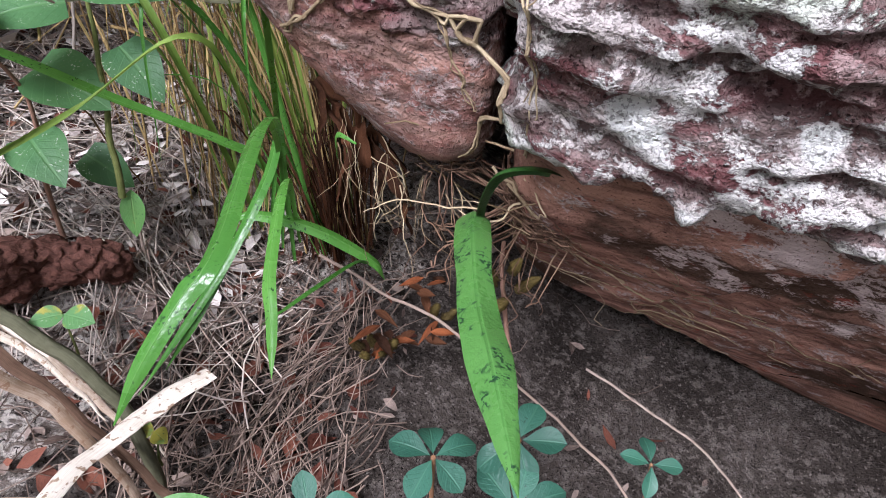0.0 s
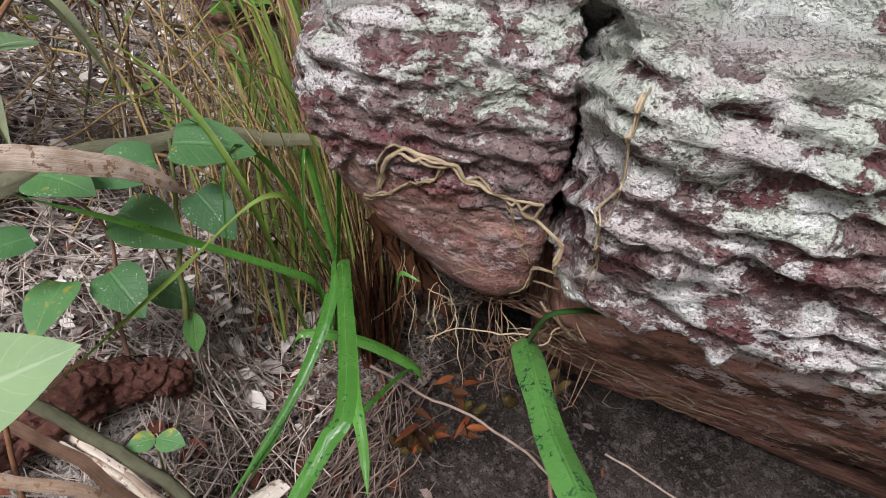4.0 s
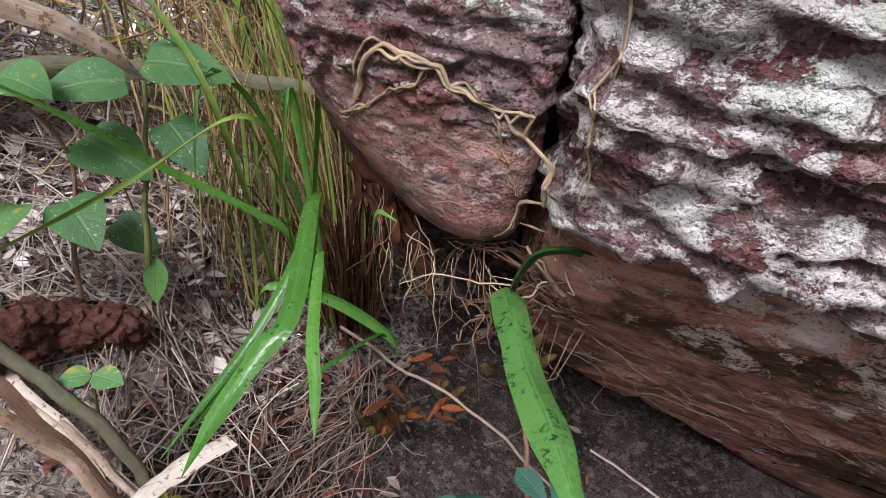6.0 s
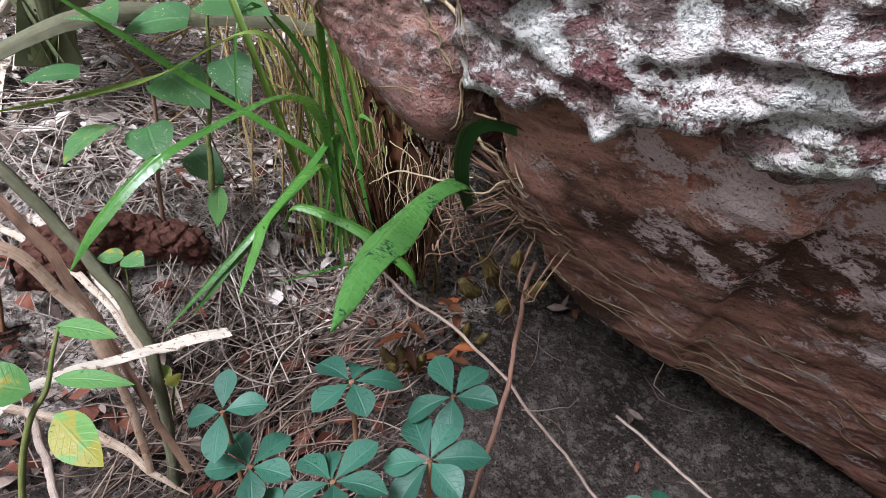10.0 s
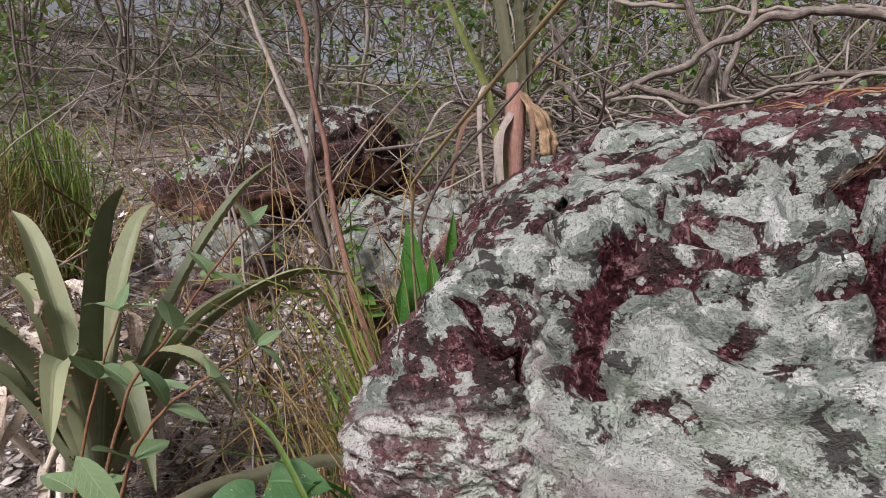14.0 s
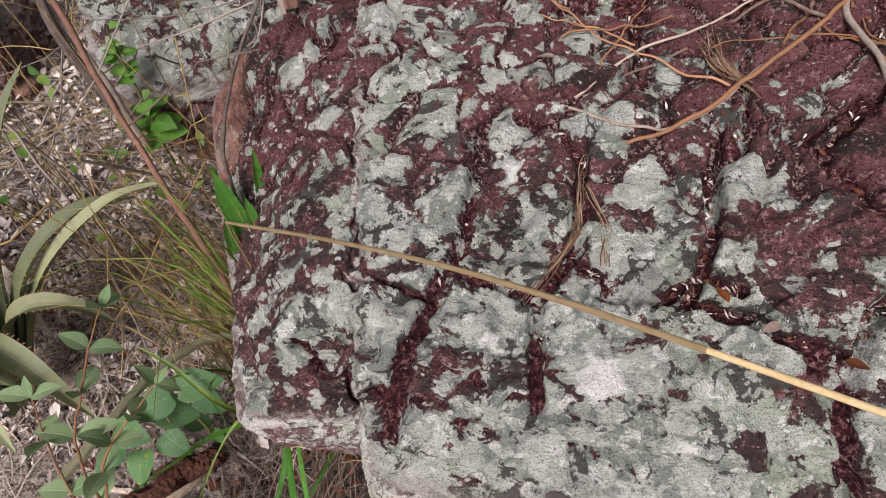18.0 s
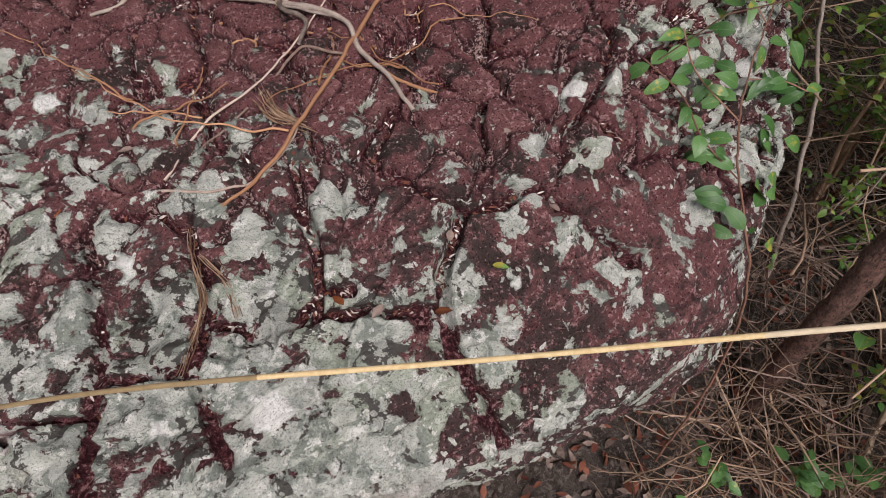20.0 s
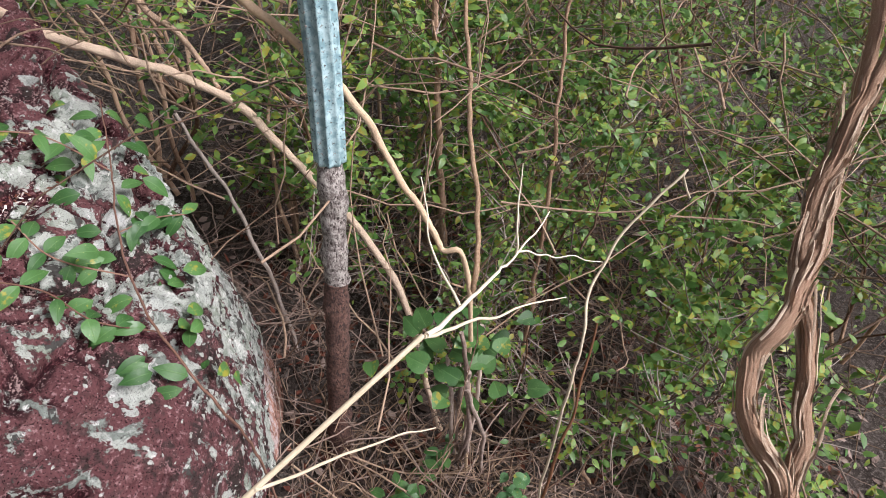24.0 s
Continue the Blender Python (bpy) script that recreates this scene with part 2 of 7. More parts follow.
def fractal(p, scale, octaves, seed=0, gain=0.5):
    total, amp = np.zeros(len(p)), 1.0
    for k in range(octaves):
        total += amp * value_noise(p, scale * 2.03 ** k, seed + k * 17)
        amp *= gain
    return total


def cells(p, scale, seed=0):
    """Cell borders: the distance to the second nearest seed less that to the nearest, in metres; and a number for each cell."""
    q = np.asarray(p) * scale + 1000.0
    i = np.floor(q).astype(np.int64)
    d1, d2, ident = np.full(len(q), 9.0), np.full(len(q), 9.0), np.zeros(len(q))
    for dx in (-1, 0, 1):
        for dy in (-1, 0, 1):
            for dz in (-1, 0, 1):
                c = i + np.array((dx, dy, dz))
                s = np.stack([lattice(c, seed + k) / 0xFFFFFF for k in (1, 2, 3)], 1)
                d = np.linalg.norm(c + s - q, axis=1)
                near = d < d1
                d2 = np.where(near, d1, np.minimum(d2, d))
                ident = np.where(near, lattice(c, seed + 9) / 0xFFFFFF, ident)
                d1 = np.where(near, d, d1)
    return (d2 - d1) / scale, ident


def step01(x, lo, hi):
    t = np.clip((x - lo) / (hi - lo), 0, 1)
    return t * t * (3 - 2 * t)


def polyline_distance(p, pts):
    """The distance of points p (n, k) from a broken line."""
    best = np.full(len(p), 9.0)
    for a, b in zip(pts[:-1], pts[1:]):
        a, b = np.array(a), np.array(b)
        t = np.clip((p - a) @ (b - a) / ((b - a) @ (b - a)), 0, 1)
        best = np.minimum(best, np.linalg.norm(p - a - t[:, None] * (b - a), axis=1))
    return best


# ---- rocks: smoothed convex blocks, weathered ----
def box_grid(xs, ys, zs, skip=()):
    """Points and quads of a box whose edges are divided at xs, ys, zs."""
    pts, quads, base = [], [], 0
    faces = [("y0", xs, zs, lambda a, b: (a, ys[0] + 0 * a, b)), ("y1", xs[::-1], zs, lambda a, b: (a, ys[-1] + 0 * a, b)),
             ("x0", ys[::-1], zs, lambda a, b: (xs[0] + 0 * a, a, b)), ("x1", ys, zs, lambda a, b: (xs[-1] + 0 * a, a, b)),
             ("z1", xs, ys, lambda a, b: (a, b, zs[-1] + 0 * a)), ("z0", xs[::-1], ys, lambda a, b: (a, b, zs[0] + 0 * a))]
    for name, us, vs, f in faces:
        if name in skip:
            us, vs = us[:: 6] if (len(us) - 1) % 6 == 0 else np.linspace(us[0], us[-1], 30), np.linspace(vs[0], vs[-1], 30)
        a, b = np.meshgrid(us, vs)
        pts.append(np.stack([c.ravel() for c in f(a, b)], 1))
        k = np.arange(len(us) * len(vs)).reshape(len(vs), len(us)) + base
        quads.append(np.stack([k[:-1, :-1], k[:-1, 1:], k[1:, 1:], k[1:, :-1]], -1).reshape(-1, 4))
        base += len(us) * len(vs)
    pts, quads = np.concatenate(pts), np.concatenate(quads)
    _, first, inverse = np.unique(np.round(pts * 1e5).astype(np.int64), axis=0, return_index=True, return_inverse=True)
    return pts[first], inverse.ravel()[quads]


def convex_surface(directions, centre, planes, soft):
    """Where rays from centre leave the smoothed intersection of the half-spaces (point, outward normal)."""
    d = directions / np.linalg.norm(directions, axis=1)[:, None]
    ns = np.array([Vector(n).normalized() for _, n in planes])
    hs = np.array([np.array(p) @ n for (p, _), n in zip(planes, ns)])

    def field(p):
        v = (p @ ns.T - hs) / soft
        top = v.max(1)
        e = np.exp(v - top[:, None])
        s = e.sum(1)
        return (top + np.log(s)) * soft, e / s[:, None]

    lo, hi = np.zeros(len(d)), np.full(len(d), 6.0)
    for _ in range(26):
        mid = (lo + hi) / 2
        out = field(centre + mid[:, None] * d)[0] > 0
        hi, lo = np.where(out, mid, hi), np.where(out, lo, mid)
    p = centre + lo[:, None] * d
    weights = field(p)[1]
    normal = weights @ ns
    return p, normal / np.linalg.norm(normal, axis=1)[:, None], weights


def mesh_from(name, pts, quads, material, masks=None, smooth=True):
    me = bpy.data.meshes.new(name)
    me.vertices.add(len(pts))
    me.vertices.foreach_set("co", np.asarray(pts, np.float32).ravel())
    k = quads.shape[1]
    me.loops.add(quads.size)
    me.loops.foreach_set("vertex_index", quads.astype(np.int32).ravel())
    me.polygons.add(len(quads))
    me.polygons.foreach_set("loop_start", np.arange(0, quads.size, k, dtype=np.int32))
    me.polygons.foreach_set("use_smooth", np.full(len(quads), smooth))
    me.update(calc_edges=True)
    me.validate()
    for key, values in (masks or {}).items():
        me.attributes.new(key, "FLOAT", "POINT").data.foreach_set("value", np.asarray(values, np.float32))
    me.materials.append(material)
    return me


def spread(lo, hi, fine_lo, fine_hi, step, coarse):
    """Division points, fine between fine_lo and fine_hi."""
    parts = [np.linspace(fine_lo, fine_hi, int((fine_hi - fine_lo) / step) + 1)]
    if lo < fine_lo:
        parts.insert(0, np.linspace(lo, fine_lo, int((fine_lo - lo) / coarse) + 2)[:-1])
    if hi > fine_hi:
        parts.append(np.linspace(fine_hi, hi, int((hi - fine_hi) / coarse) + 2)[1:])
    return np.concatenate(parts)


def patch_mask(p, spots, ragged=0.35):
    """Blotches: (x, y, z, radius) each, with uneven rims."""
    m = np.zeros(len(p))
    wob = fractal(p, 45, 3, 77)
    for x, y, z, r in spots:
        d = np.linalg.norm((p - (x, y, z)) * (1, 1, 1.2), axis=1) / r
        m = np.maximum(m, 1 - step01(d + ragged * wob, 0.75, 1.15))
    return m


MAIN = [((0.35, 0.93, 1.076), (-0.07, -0.10, 1)),        # top
        ((0.35, 0.27, 0.930), (-0.17, -0.30, 1)),        # front of the top
        ((1.14, 0.112, 0.885), (0.05, -0.75, 1)),        # eastern front of the top
        ((0.20, 0.200, 0.75), (-0.31, -0.95, 0.75)),     # upper face
        ((0.20, 0.200, 0.72), (-0.31, -0.95, -0.28)),    # overhanging face
        ((0.13, 0.255, 0.612), (-0.55, -0.95, -0.80)), ((0.24, 0.755, 0.148), (-0.346, -0.572, -0.743)),   # underside
        ((0.235, 0.652, 0.228), (-0.148, 0.099, -0.227)),   # hollow below the underside
        ((0.033, 0.28, 0.70), (-1, 0.14, 0.0)),         # cleft side
        ((0.90, -0.015, 0.80), (0.04, -1, 0.10)),        # eastern front
        ((1.30, 0.055, 0.80), (0.30, -0.95, 0.13)),
        ((1.72, 0.300, 1.05), (0.66, -0.75, 0.20)),      # eastern shoulder
        ((2.45, 0.90, 0.50), (1, 0.0, 0.1)),             # eastern end
        ((0.80, 2.10, 0.80), (0, 1, 0.3)),
        ((0.80, 1.00, -0.35), (0, 0, -1))]
NOSE = [((-0.02, 0.55, 0.950), (-0.20, -0.25, 1)),
        ((-0.02, 0.95, 1.010), (-0.20, -0.10, 1)),
        ((-0.02, 0.44, 0.865), (-0.30, -1.2, 1.0)),
        ((-0.05, 0.362, 0.74), (-0.35, -1, -0.12)),
        ((-0.03, 0.405, 0.600), (-0.40, -0.95, -0.40)),
        ((-0.07, 0.450, 0.560), (-0.72, -0.25, -0.70)),
        ((-0.165, 0.50, 0.75), (-1, -0.12, -0.10)),
        ((-0.08, 0.51, 0.840), (-0.967, -0.204, 1.0)),
        ((0.043, 0.36, 0.68), (1, -0.14, -0.04)),
        ((0.0, 1.25, 0.60), (0, 1, 0.2)),
        ((0.0, 0.9, 0.465), (0.1, -0.1, -1))]


def lip_height(x):
    """The lower rim of the pale crust along the face."""
    return np.interp(x, (-0.2, 0.05, 0.14, 0.25, 0.262, 0.40, 0.60, 1.20, 2.5), (0.66, 0.577, 0.554, 0.556, 0.543, 0.485, 0.45, 0.33, 0.2))


def weathered(p, nrm, kind):
    """Displacement and surface masks for the boulder's points."""
    x, y, z = p.T
    up = step01(nrm[:, 2], 0.38, 0.72)
    rag = 0.012 * fractal(p, 16, 3, 61) + 0.005 * fractal(p, 70, 2, 62)
    lip = lip_height(x) + rag if kind == 0 else 0.655 + 0.4 * (y - 0.45) + 2 * rag
    under = 1 - step01(z - lip, -0.004, 0.004)
    face = (1 - step01(nrm[:, 2], 0.58, 0.88)) * (1 - under) * (1 - 0.6 * step01(x, 0.6, 1.0))
    warp = np.stack([fractal(p, 7, 2, s) for s in (3, 4, 5)], 1) * 0.03
    q = p + warp
    d = 0.011 * fractal(p, 6, 2, 11) + 0.004 * fractal(p, 24, 3, 12)
    recess = np.zeros(len(p))
    # beds: wavy ledges on the face, coarse and fine
    wave = 0.10 * x + 0.016 * fractal(p * (1, 1, 0.3), 8, 3, 21)
    for size, deep, seed in ((0.024, 0.016, 22), (0.064, 0.024, 26)):
        s = (z + wave) / size + 0.35 * fractal(p * (1, 1, 0.2), 16, 2, seed)
        saw = s - np.floor(s)
        ledge = np.where(saw < 0.25, saw / 0.25, 1 - (saw - 0.25) / 0.75)
        strength = 0.55 + 0.55 * value_noise(np.stack([x * 6, y * 6, np.floor(s) * 3.1], 1), 1.0, seed + 1)
        d += (face * (0.4 if kind else 1.0) * (1.0 if size < 0.03 else 0.55 + 0.6 * step01(z, 0.66, 0.78)) + 0.5 * up * (1 - step01(y, 0.36, 0.50)) * (1 - step01(x, 0.35, 0.6))) * deep * (ledge - 0.5) * strength
        # ledge bottoms: mask for the maroon stain and the shade painted with it
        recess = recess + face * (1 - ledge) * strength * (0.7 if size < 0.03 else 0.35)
    brow = up * (1 - step01(y - 0.25 * x, 0.36, 0.52)) * (1 - step01(x, 0.30, 0.55)) * (1 - under)
    s = (z + 0.5 * y + 0.6 * wave) / 0.042 + 0.5 * fractal(p, 14, 2, 28)
    saw = s - np.floor(s)
    tread = np.where(saw < 0.3, saw / 0.3, 1 - (saw - 0.3) / 0.7)
    bold = np.clip(0.7 + 0.6 * value_noise(np.stack([x * 7, y * 7, np.floor(s) * 2.7], 1), 1.0, 29), 0.1, 1.2)
    d += brow * 0.030 * (tread - 0.5) * bold
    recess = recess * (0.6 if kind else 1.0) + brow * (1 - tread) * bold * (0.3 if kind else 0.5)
    d *= 1 - 0.6 * under
    d += under * (0.0014 * fractal(p * (1, 1, 2.2), 16, 4, 23) - (0.012 if kind == 0 else 0.003))
    # plates and joints on the top
    big = step01(0.75 * y + 0.35 * x + 0.05 * fractal(p, 8, 2, 44), 0.36, 0.46)
    grit = 0.005 * fractal(p, 30, 2, 9)[:, None]
    gap, ident = cells(q * (1, 1, 0.3) + grit, 10.5, 40)
    gap2, ident2 = cells(q * (1, 1, 0.25) + grit, 5.6, 43)
    crack = (1 - step01(gap, 0.001, 0.012)) * big * step01(0.5 * x + y, 0.55, 0.8)
    crack2 = (1 - step01(gap2, 0.003, 0.024)) * step01(nrm[:, 2], 0.2, 0.6) * step01(0.6 * x + y, 0.75, 0.95) * (ident2 > 0.35)
    for line, wide in JOINTS:
        wide = 0.72 * wide
        crack2 = np.maximum(crack2, 1 - step01(polyline_distance(p[:, :2] + 0.008 * fractal(p, 25, 3, 63)[:, None], line), 0.25 * wide, wide))
    crack2 *= (1 - under) * step01(nrm[:, 2], 0.0, 0.3)
    dome = np.exp(-gap / 0.009) * big * step01(0.5 * x + y, 0.55, 0.8)
    d += up * ((ident - 0.5) * 0.007 * big + (ident2 - 0.5) * 0.030 * (1 - 0.6 * big)) - 0.020 * dome * up - 0.034 * crack2
    d += up * 0.006 * (1 - 0.75 * big) * fractal(p, 34, 3, 47)
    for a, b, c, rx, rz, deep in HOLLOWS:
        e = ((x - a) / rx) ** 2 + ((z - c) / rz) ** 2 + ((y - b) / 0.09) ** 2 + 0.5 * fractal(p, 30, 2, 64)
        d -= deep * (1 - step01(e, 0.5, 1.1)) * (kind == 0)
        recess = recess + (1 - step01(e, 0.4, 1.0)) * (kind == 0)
    if kind == 0:
        d -= 0.011 * step01(x + 0.01 * fractal(p, 20, 2, 65), 0.238, 0.247) * (1 - step01(z, 0.625, 0.64)) * (1 - up) * (1 - step01(x, 0.5, 0.7))
    d += face * 0.0045 * fractal(p * (1, 1, 2.0), 42, 2, 52)
    d += 0.0026 * fractal(p, 90, 3, 50, 0.6) * (1 - 0.4 * under)
    # pale crust below the lip, spread wider to paint the upper underside brighter
    crusty = under * np.exp(-np.maximum(lip - z, 0) / 0.09) * step01(x, 0.10, 0.18)
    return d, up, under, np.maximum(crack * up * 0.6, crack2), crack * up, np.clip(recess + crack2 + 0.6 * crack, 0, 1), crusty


JOINTS = [([(0.087, 0.302), (0.102, 0.334), (0.129, 0.378), (0.170, 0.432), (0.195, 0.456)], 0.024),
          ([(0.195, 0.456), (0.224, 0.502), (0.252, 0.575), (0.286, 0.665)], 0.018),
          ([(0.261, 0.278), (0.277, 0.326), (0.289, 0.384), (0.238, 0.424), (0.195, 0.452)], 0.019),
          ([(0.290, 0.384), (0.355, 0.434), (0.380, 0.489), (0.400, 0.568), (0.391, 0.616), (0.336, 0.655)], 0.018),
          ([(0.359, 0.409), (0.396, 0.367), (0.446, 0.352), (0.495, 0.361), (0.524, 0.328)], 0.018),
          ([(0.047, 0.501), (0.101, 0.466), (0.163, 0.425)], 0.012),
          ([(-0.039, 0.459), (0.033, 0.389), (0.085, 0.345)], 0.010),
          ([(0.495, 0.361), (0.519, 0.401), (0.554, 0.504)], 0.016)]
JOINTS += [([(0.594, 0.08), (0.593, 0.189), (0.642, 0.262), (0.733, 0.308), (0.866, 0.263), (0.943, 0.103)], 0.020),
           ([(0.463, 0.329), (0.557, 0.267), (0.609, 0.217)], 0.018),
           ([(0.463, 0.329), (0.526, 0.411), (0.601, 0.577), (0.678, 0.495), (0.709, 0.386), (0.733, 0.308)], 0.017),
           ([(0.678, 0.495), (0.787, 0.548), (0.798, 0.485)], 0.014)]
HOLLOWS = [(0.252, 0.205, 0.648, 0.040, 0.017, 0.030), (0.086, 0.245, 0.736, 0.026, 0.008, 0.014), (0.165, 0.225, 0.733, 0.022, 0.008, 0.013),
           (0.205, 0.205, 0.727, 0.022, 0.010, 0.010), (0.155, 0.25, 0.628, 0.03, 0.008, 0.010)]
SCRAPS = []
WHITE = [(0.172, 0.255, 0.608, 0.013), (0.150, 0.315, 0.560, 0.016), (0.100, 0.297, 0.606, 0.018), (0.196, 0.225, 0.652, 0.018), (0.225, 0.250, 0.581, 0.018),
         (0.134, 0.235, 0.686, 0.016), (0.300, 0.590, 0.990, 0.034), (0.363, 0.974, 1.056, 0.042), (0.353, 0.280, 0.911, 0.036), (0.725, 0.185, 0.946, 0.016),
         (-0.022, 0.460, 0.895, 0.016), (0.190, 0.758, 1.010, 0.018), (0.222, 0.363, 0.920, 0.016), (1.052, 0.355, 1.055, 0.022), (1.500, 0.232, 0.957, 0.026)]
PALE = [(0.980, 0.274, 0.986, 0.038), (0.471, 0.497, 0.989, 0.055), (0.589, 0.460, 1.018, 0.035), (0.781, 0.256, 0.978, 0.030), (0.862, 0.194, 0.938, 0.035),
        (0.410, 0.173, 0.826, 0.060), (0.425, 0.417, 0.965, 0.055), (0.644, 0.216, 0.953, 0.030), (1.125, 0.114, 0.876, 0.040), (0.197, 1.148, 1.084, 0.050),
        (0.103, 0.559, 0.958, 0.055), (0.040, 0.471, 0.935, 0.040), (0.336, 0.346, 0.943, 0.060), (0.183, 0.955, 1.056, 0.050), (0.325, 0.742, 1.020, 0.035),
        (0.900, 0.120, 0.900, 0.030), (1.02, 0.09, 0.81, 0.04), (1.45, 0.23, 0.93, 0.05), (1.62, 0.34, 1.05, 0.06)]


def boulder_part(name, planes, centre, size, fine, kind, soft=0.016, step=0.0056):
    centre = np.array(centre)
    lo, hi = centre - np.array(size) / 2, centre + np.array(size) / 2
    axes = [spread(lo[k], hi[k], fine[k][0], fine[k][1], step, 0.03) for k in range(3)]
    pts, quads = box_grid(*axes, skip=("y1", "z0"))
    p, nrm, w = convex_surface(pts - centre, centre, planes, soft)
    d, up, under, crack, joint, recess, crusty = weathered(p, nrm, kind)
    x, y, z = p.T
    back = step01(0.45 * x + y, 0.55, 1.05)
    flank = (1 - step01(nrm[:, 2], 0.34, 0.60)) * (1 - step01(x, 0.30, 0.52))
    lichen = 0.080 * flank + (1 - flank) * (0.098 - 0.128 * step01(0.8 * x + 0.35 * y, 0.45, 0.85) + 0.05 * step01(x, 0.75, 1.1)) - 0.22 * crack - 0.04 * step01(x, 0.9, 1.4)
    lichen += 0.095 * step01(x, 1.0, 1.35) + 0.09 * flank * step01(z, 0.64, 0.74)
    lichen += 0.045 * (1 - flank) * (1 - step01(y, 0.36, 0.50)) * (1 - step01(x, 0.40, 0.60))
    lichen = np.maximum(lichen, (0.05 + 0.19 * (1 - flank)) * patch_mask(p, PALE, 0.6))
    lichen -= 0.13 * step01(x + 0.6 * y, 1.05, 1.40) * step01(y, 0.36, 0.55)
    lichen += 0.035 * step01(x, 1.25, 1.5)
    if kind:
        lichen -= 0.05 + 0.07 * (1 - step01(z, 0.6, 0.85))
    maroon = -0.10 + 0.30 * up * (0.35 + 0.65 * back) + 0.15 * step01(x, 0.7, 1.1)
    spots = np.flatnonzero((crack > 0.75) & (nrm[:, 2] > 0.8) & (y < 1.5) & (x < 1.8))
    SCRAPS.append((p + nrm * d[:, None])[spots[:: max(1, len(spots) // 2200)]])
    white = patch_mask(p, WHITE)
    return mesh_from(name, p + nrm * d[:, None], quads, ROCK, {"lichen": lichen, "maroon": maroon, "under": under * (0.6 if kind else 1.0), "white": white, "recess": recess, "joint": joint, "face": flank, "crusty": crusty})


boulder = tagged(new("boulder"), "lichen-crusted reddish sandstone boulder with an overhanging face", "boulder")
ob = new("rock_mass", boulder_part("rock_mass", MAIN, (1.05, 0.80, 0.55), (2.4, 2.4, 1.6), ((-0.1, 1.9), (-0.4, 1.45), (0.0, 1.30)), 0))
ob.parent = boulder
main_rock = ob
ob = new("split_block", boulder_part("split_block", NOSE, (-0.05, 0.75, 0.74), (0.30, 1.2, 0.62), ((-0.2, 0.1), (0.15, 1.0), (0.43, 1.05)), 1, step=0.004))
ob.parent = boulder
split_rock = ob


# ---- kit for plants: ribbons, tubes, leaves ----
rng = np.random.default_rng(7)


def unit(v):
    v = np.asarray(v, float)
    return v / np.maximum(np.linalg.norm(v, axis=-1, keepdims=True), 1e-9)


def curve_through(pts, n):
    """n points on a smooth curve through pts."""
    p = np.asarray(pts, float)
    if len(p) == 2:
        return p[0] + np.linspace(0, 1, n)[:, None] * (p[1] - p[0])
    p = np.concatenate([[2 * p[0] - p[1]], p, [2 * p[-1] - p[-2]]])
    t = np.linspace(0, len(p) - 3 - 1e-6, n)
    i = t.astype(int)
    f = (t - i)[:, None]
    a, b, c, d = p[i], p[i + 1], p[i + 2], p[i + 3]
    return 0.5 * (2 * b + (c - a) * f + (2 * a - 5 * b + 4 * c - d) * f ** 2 + (3 * b - a - 3 * c + d) * f ** 3)


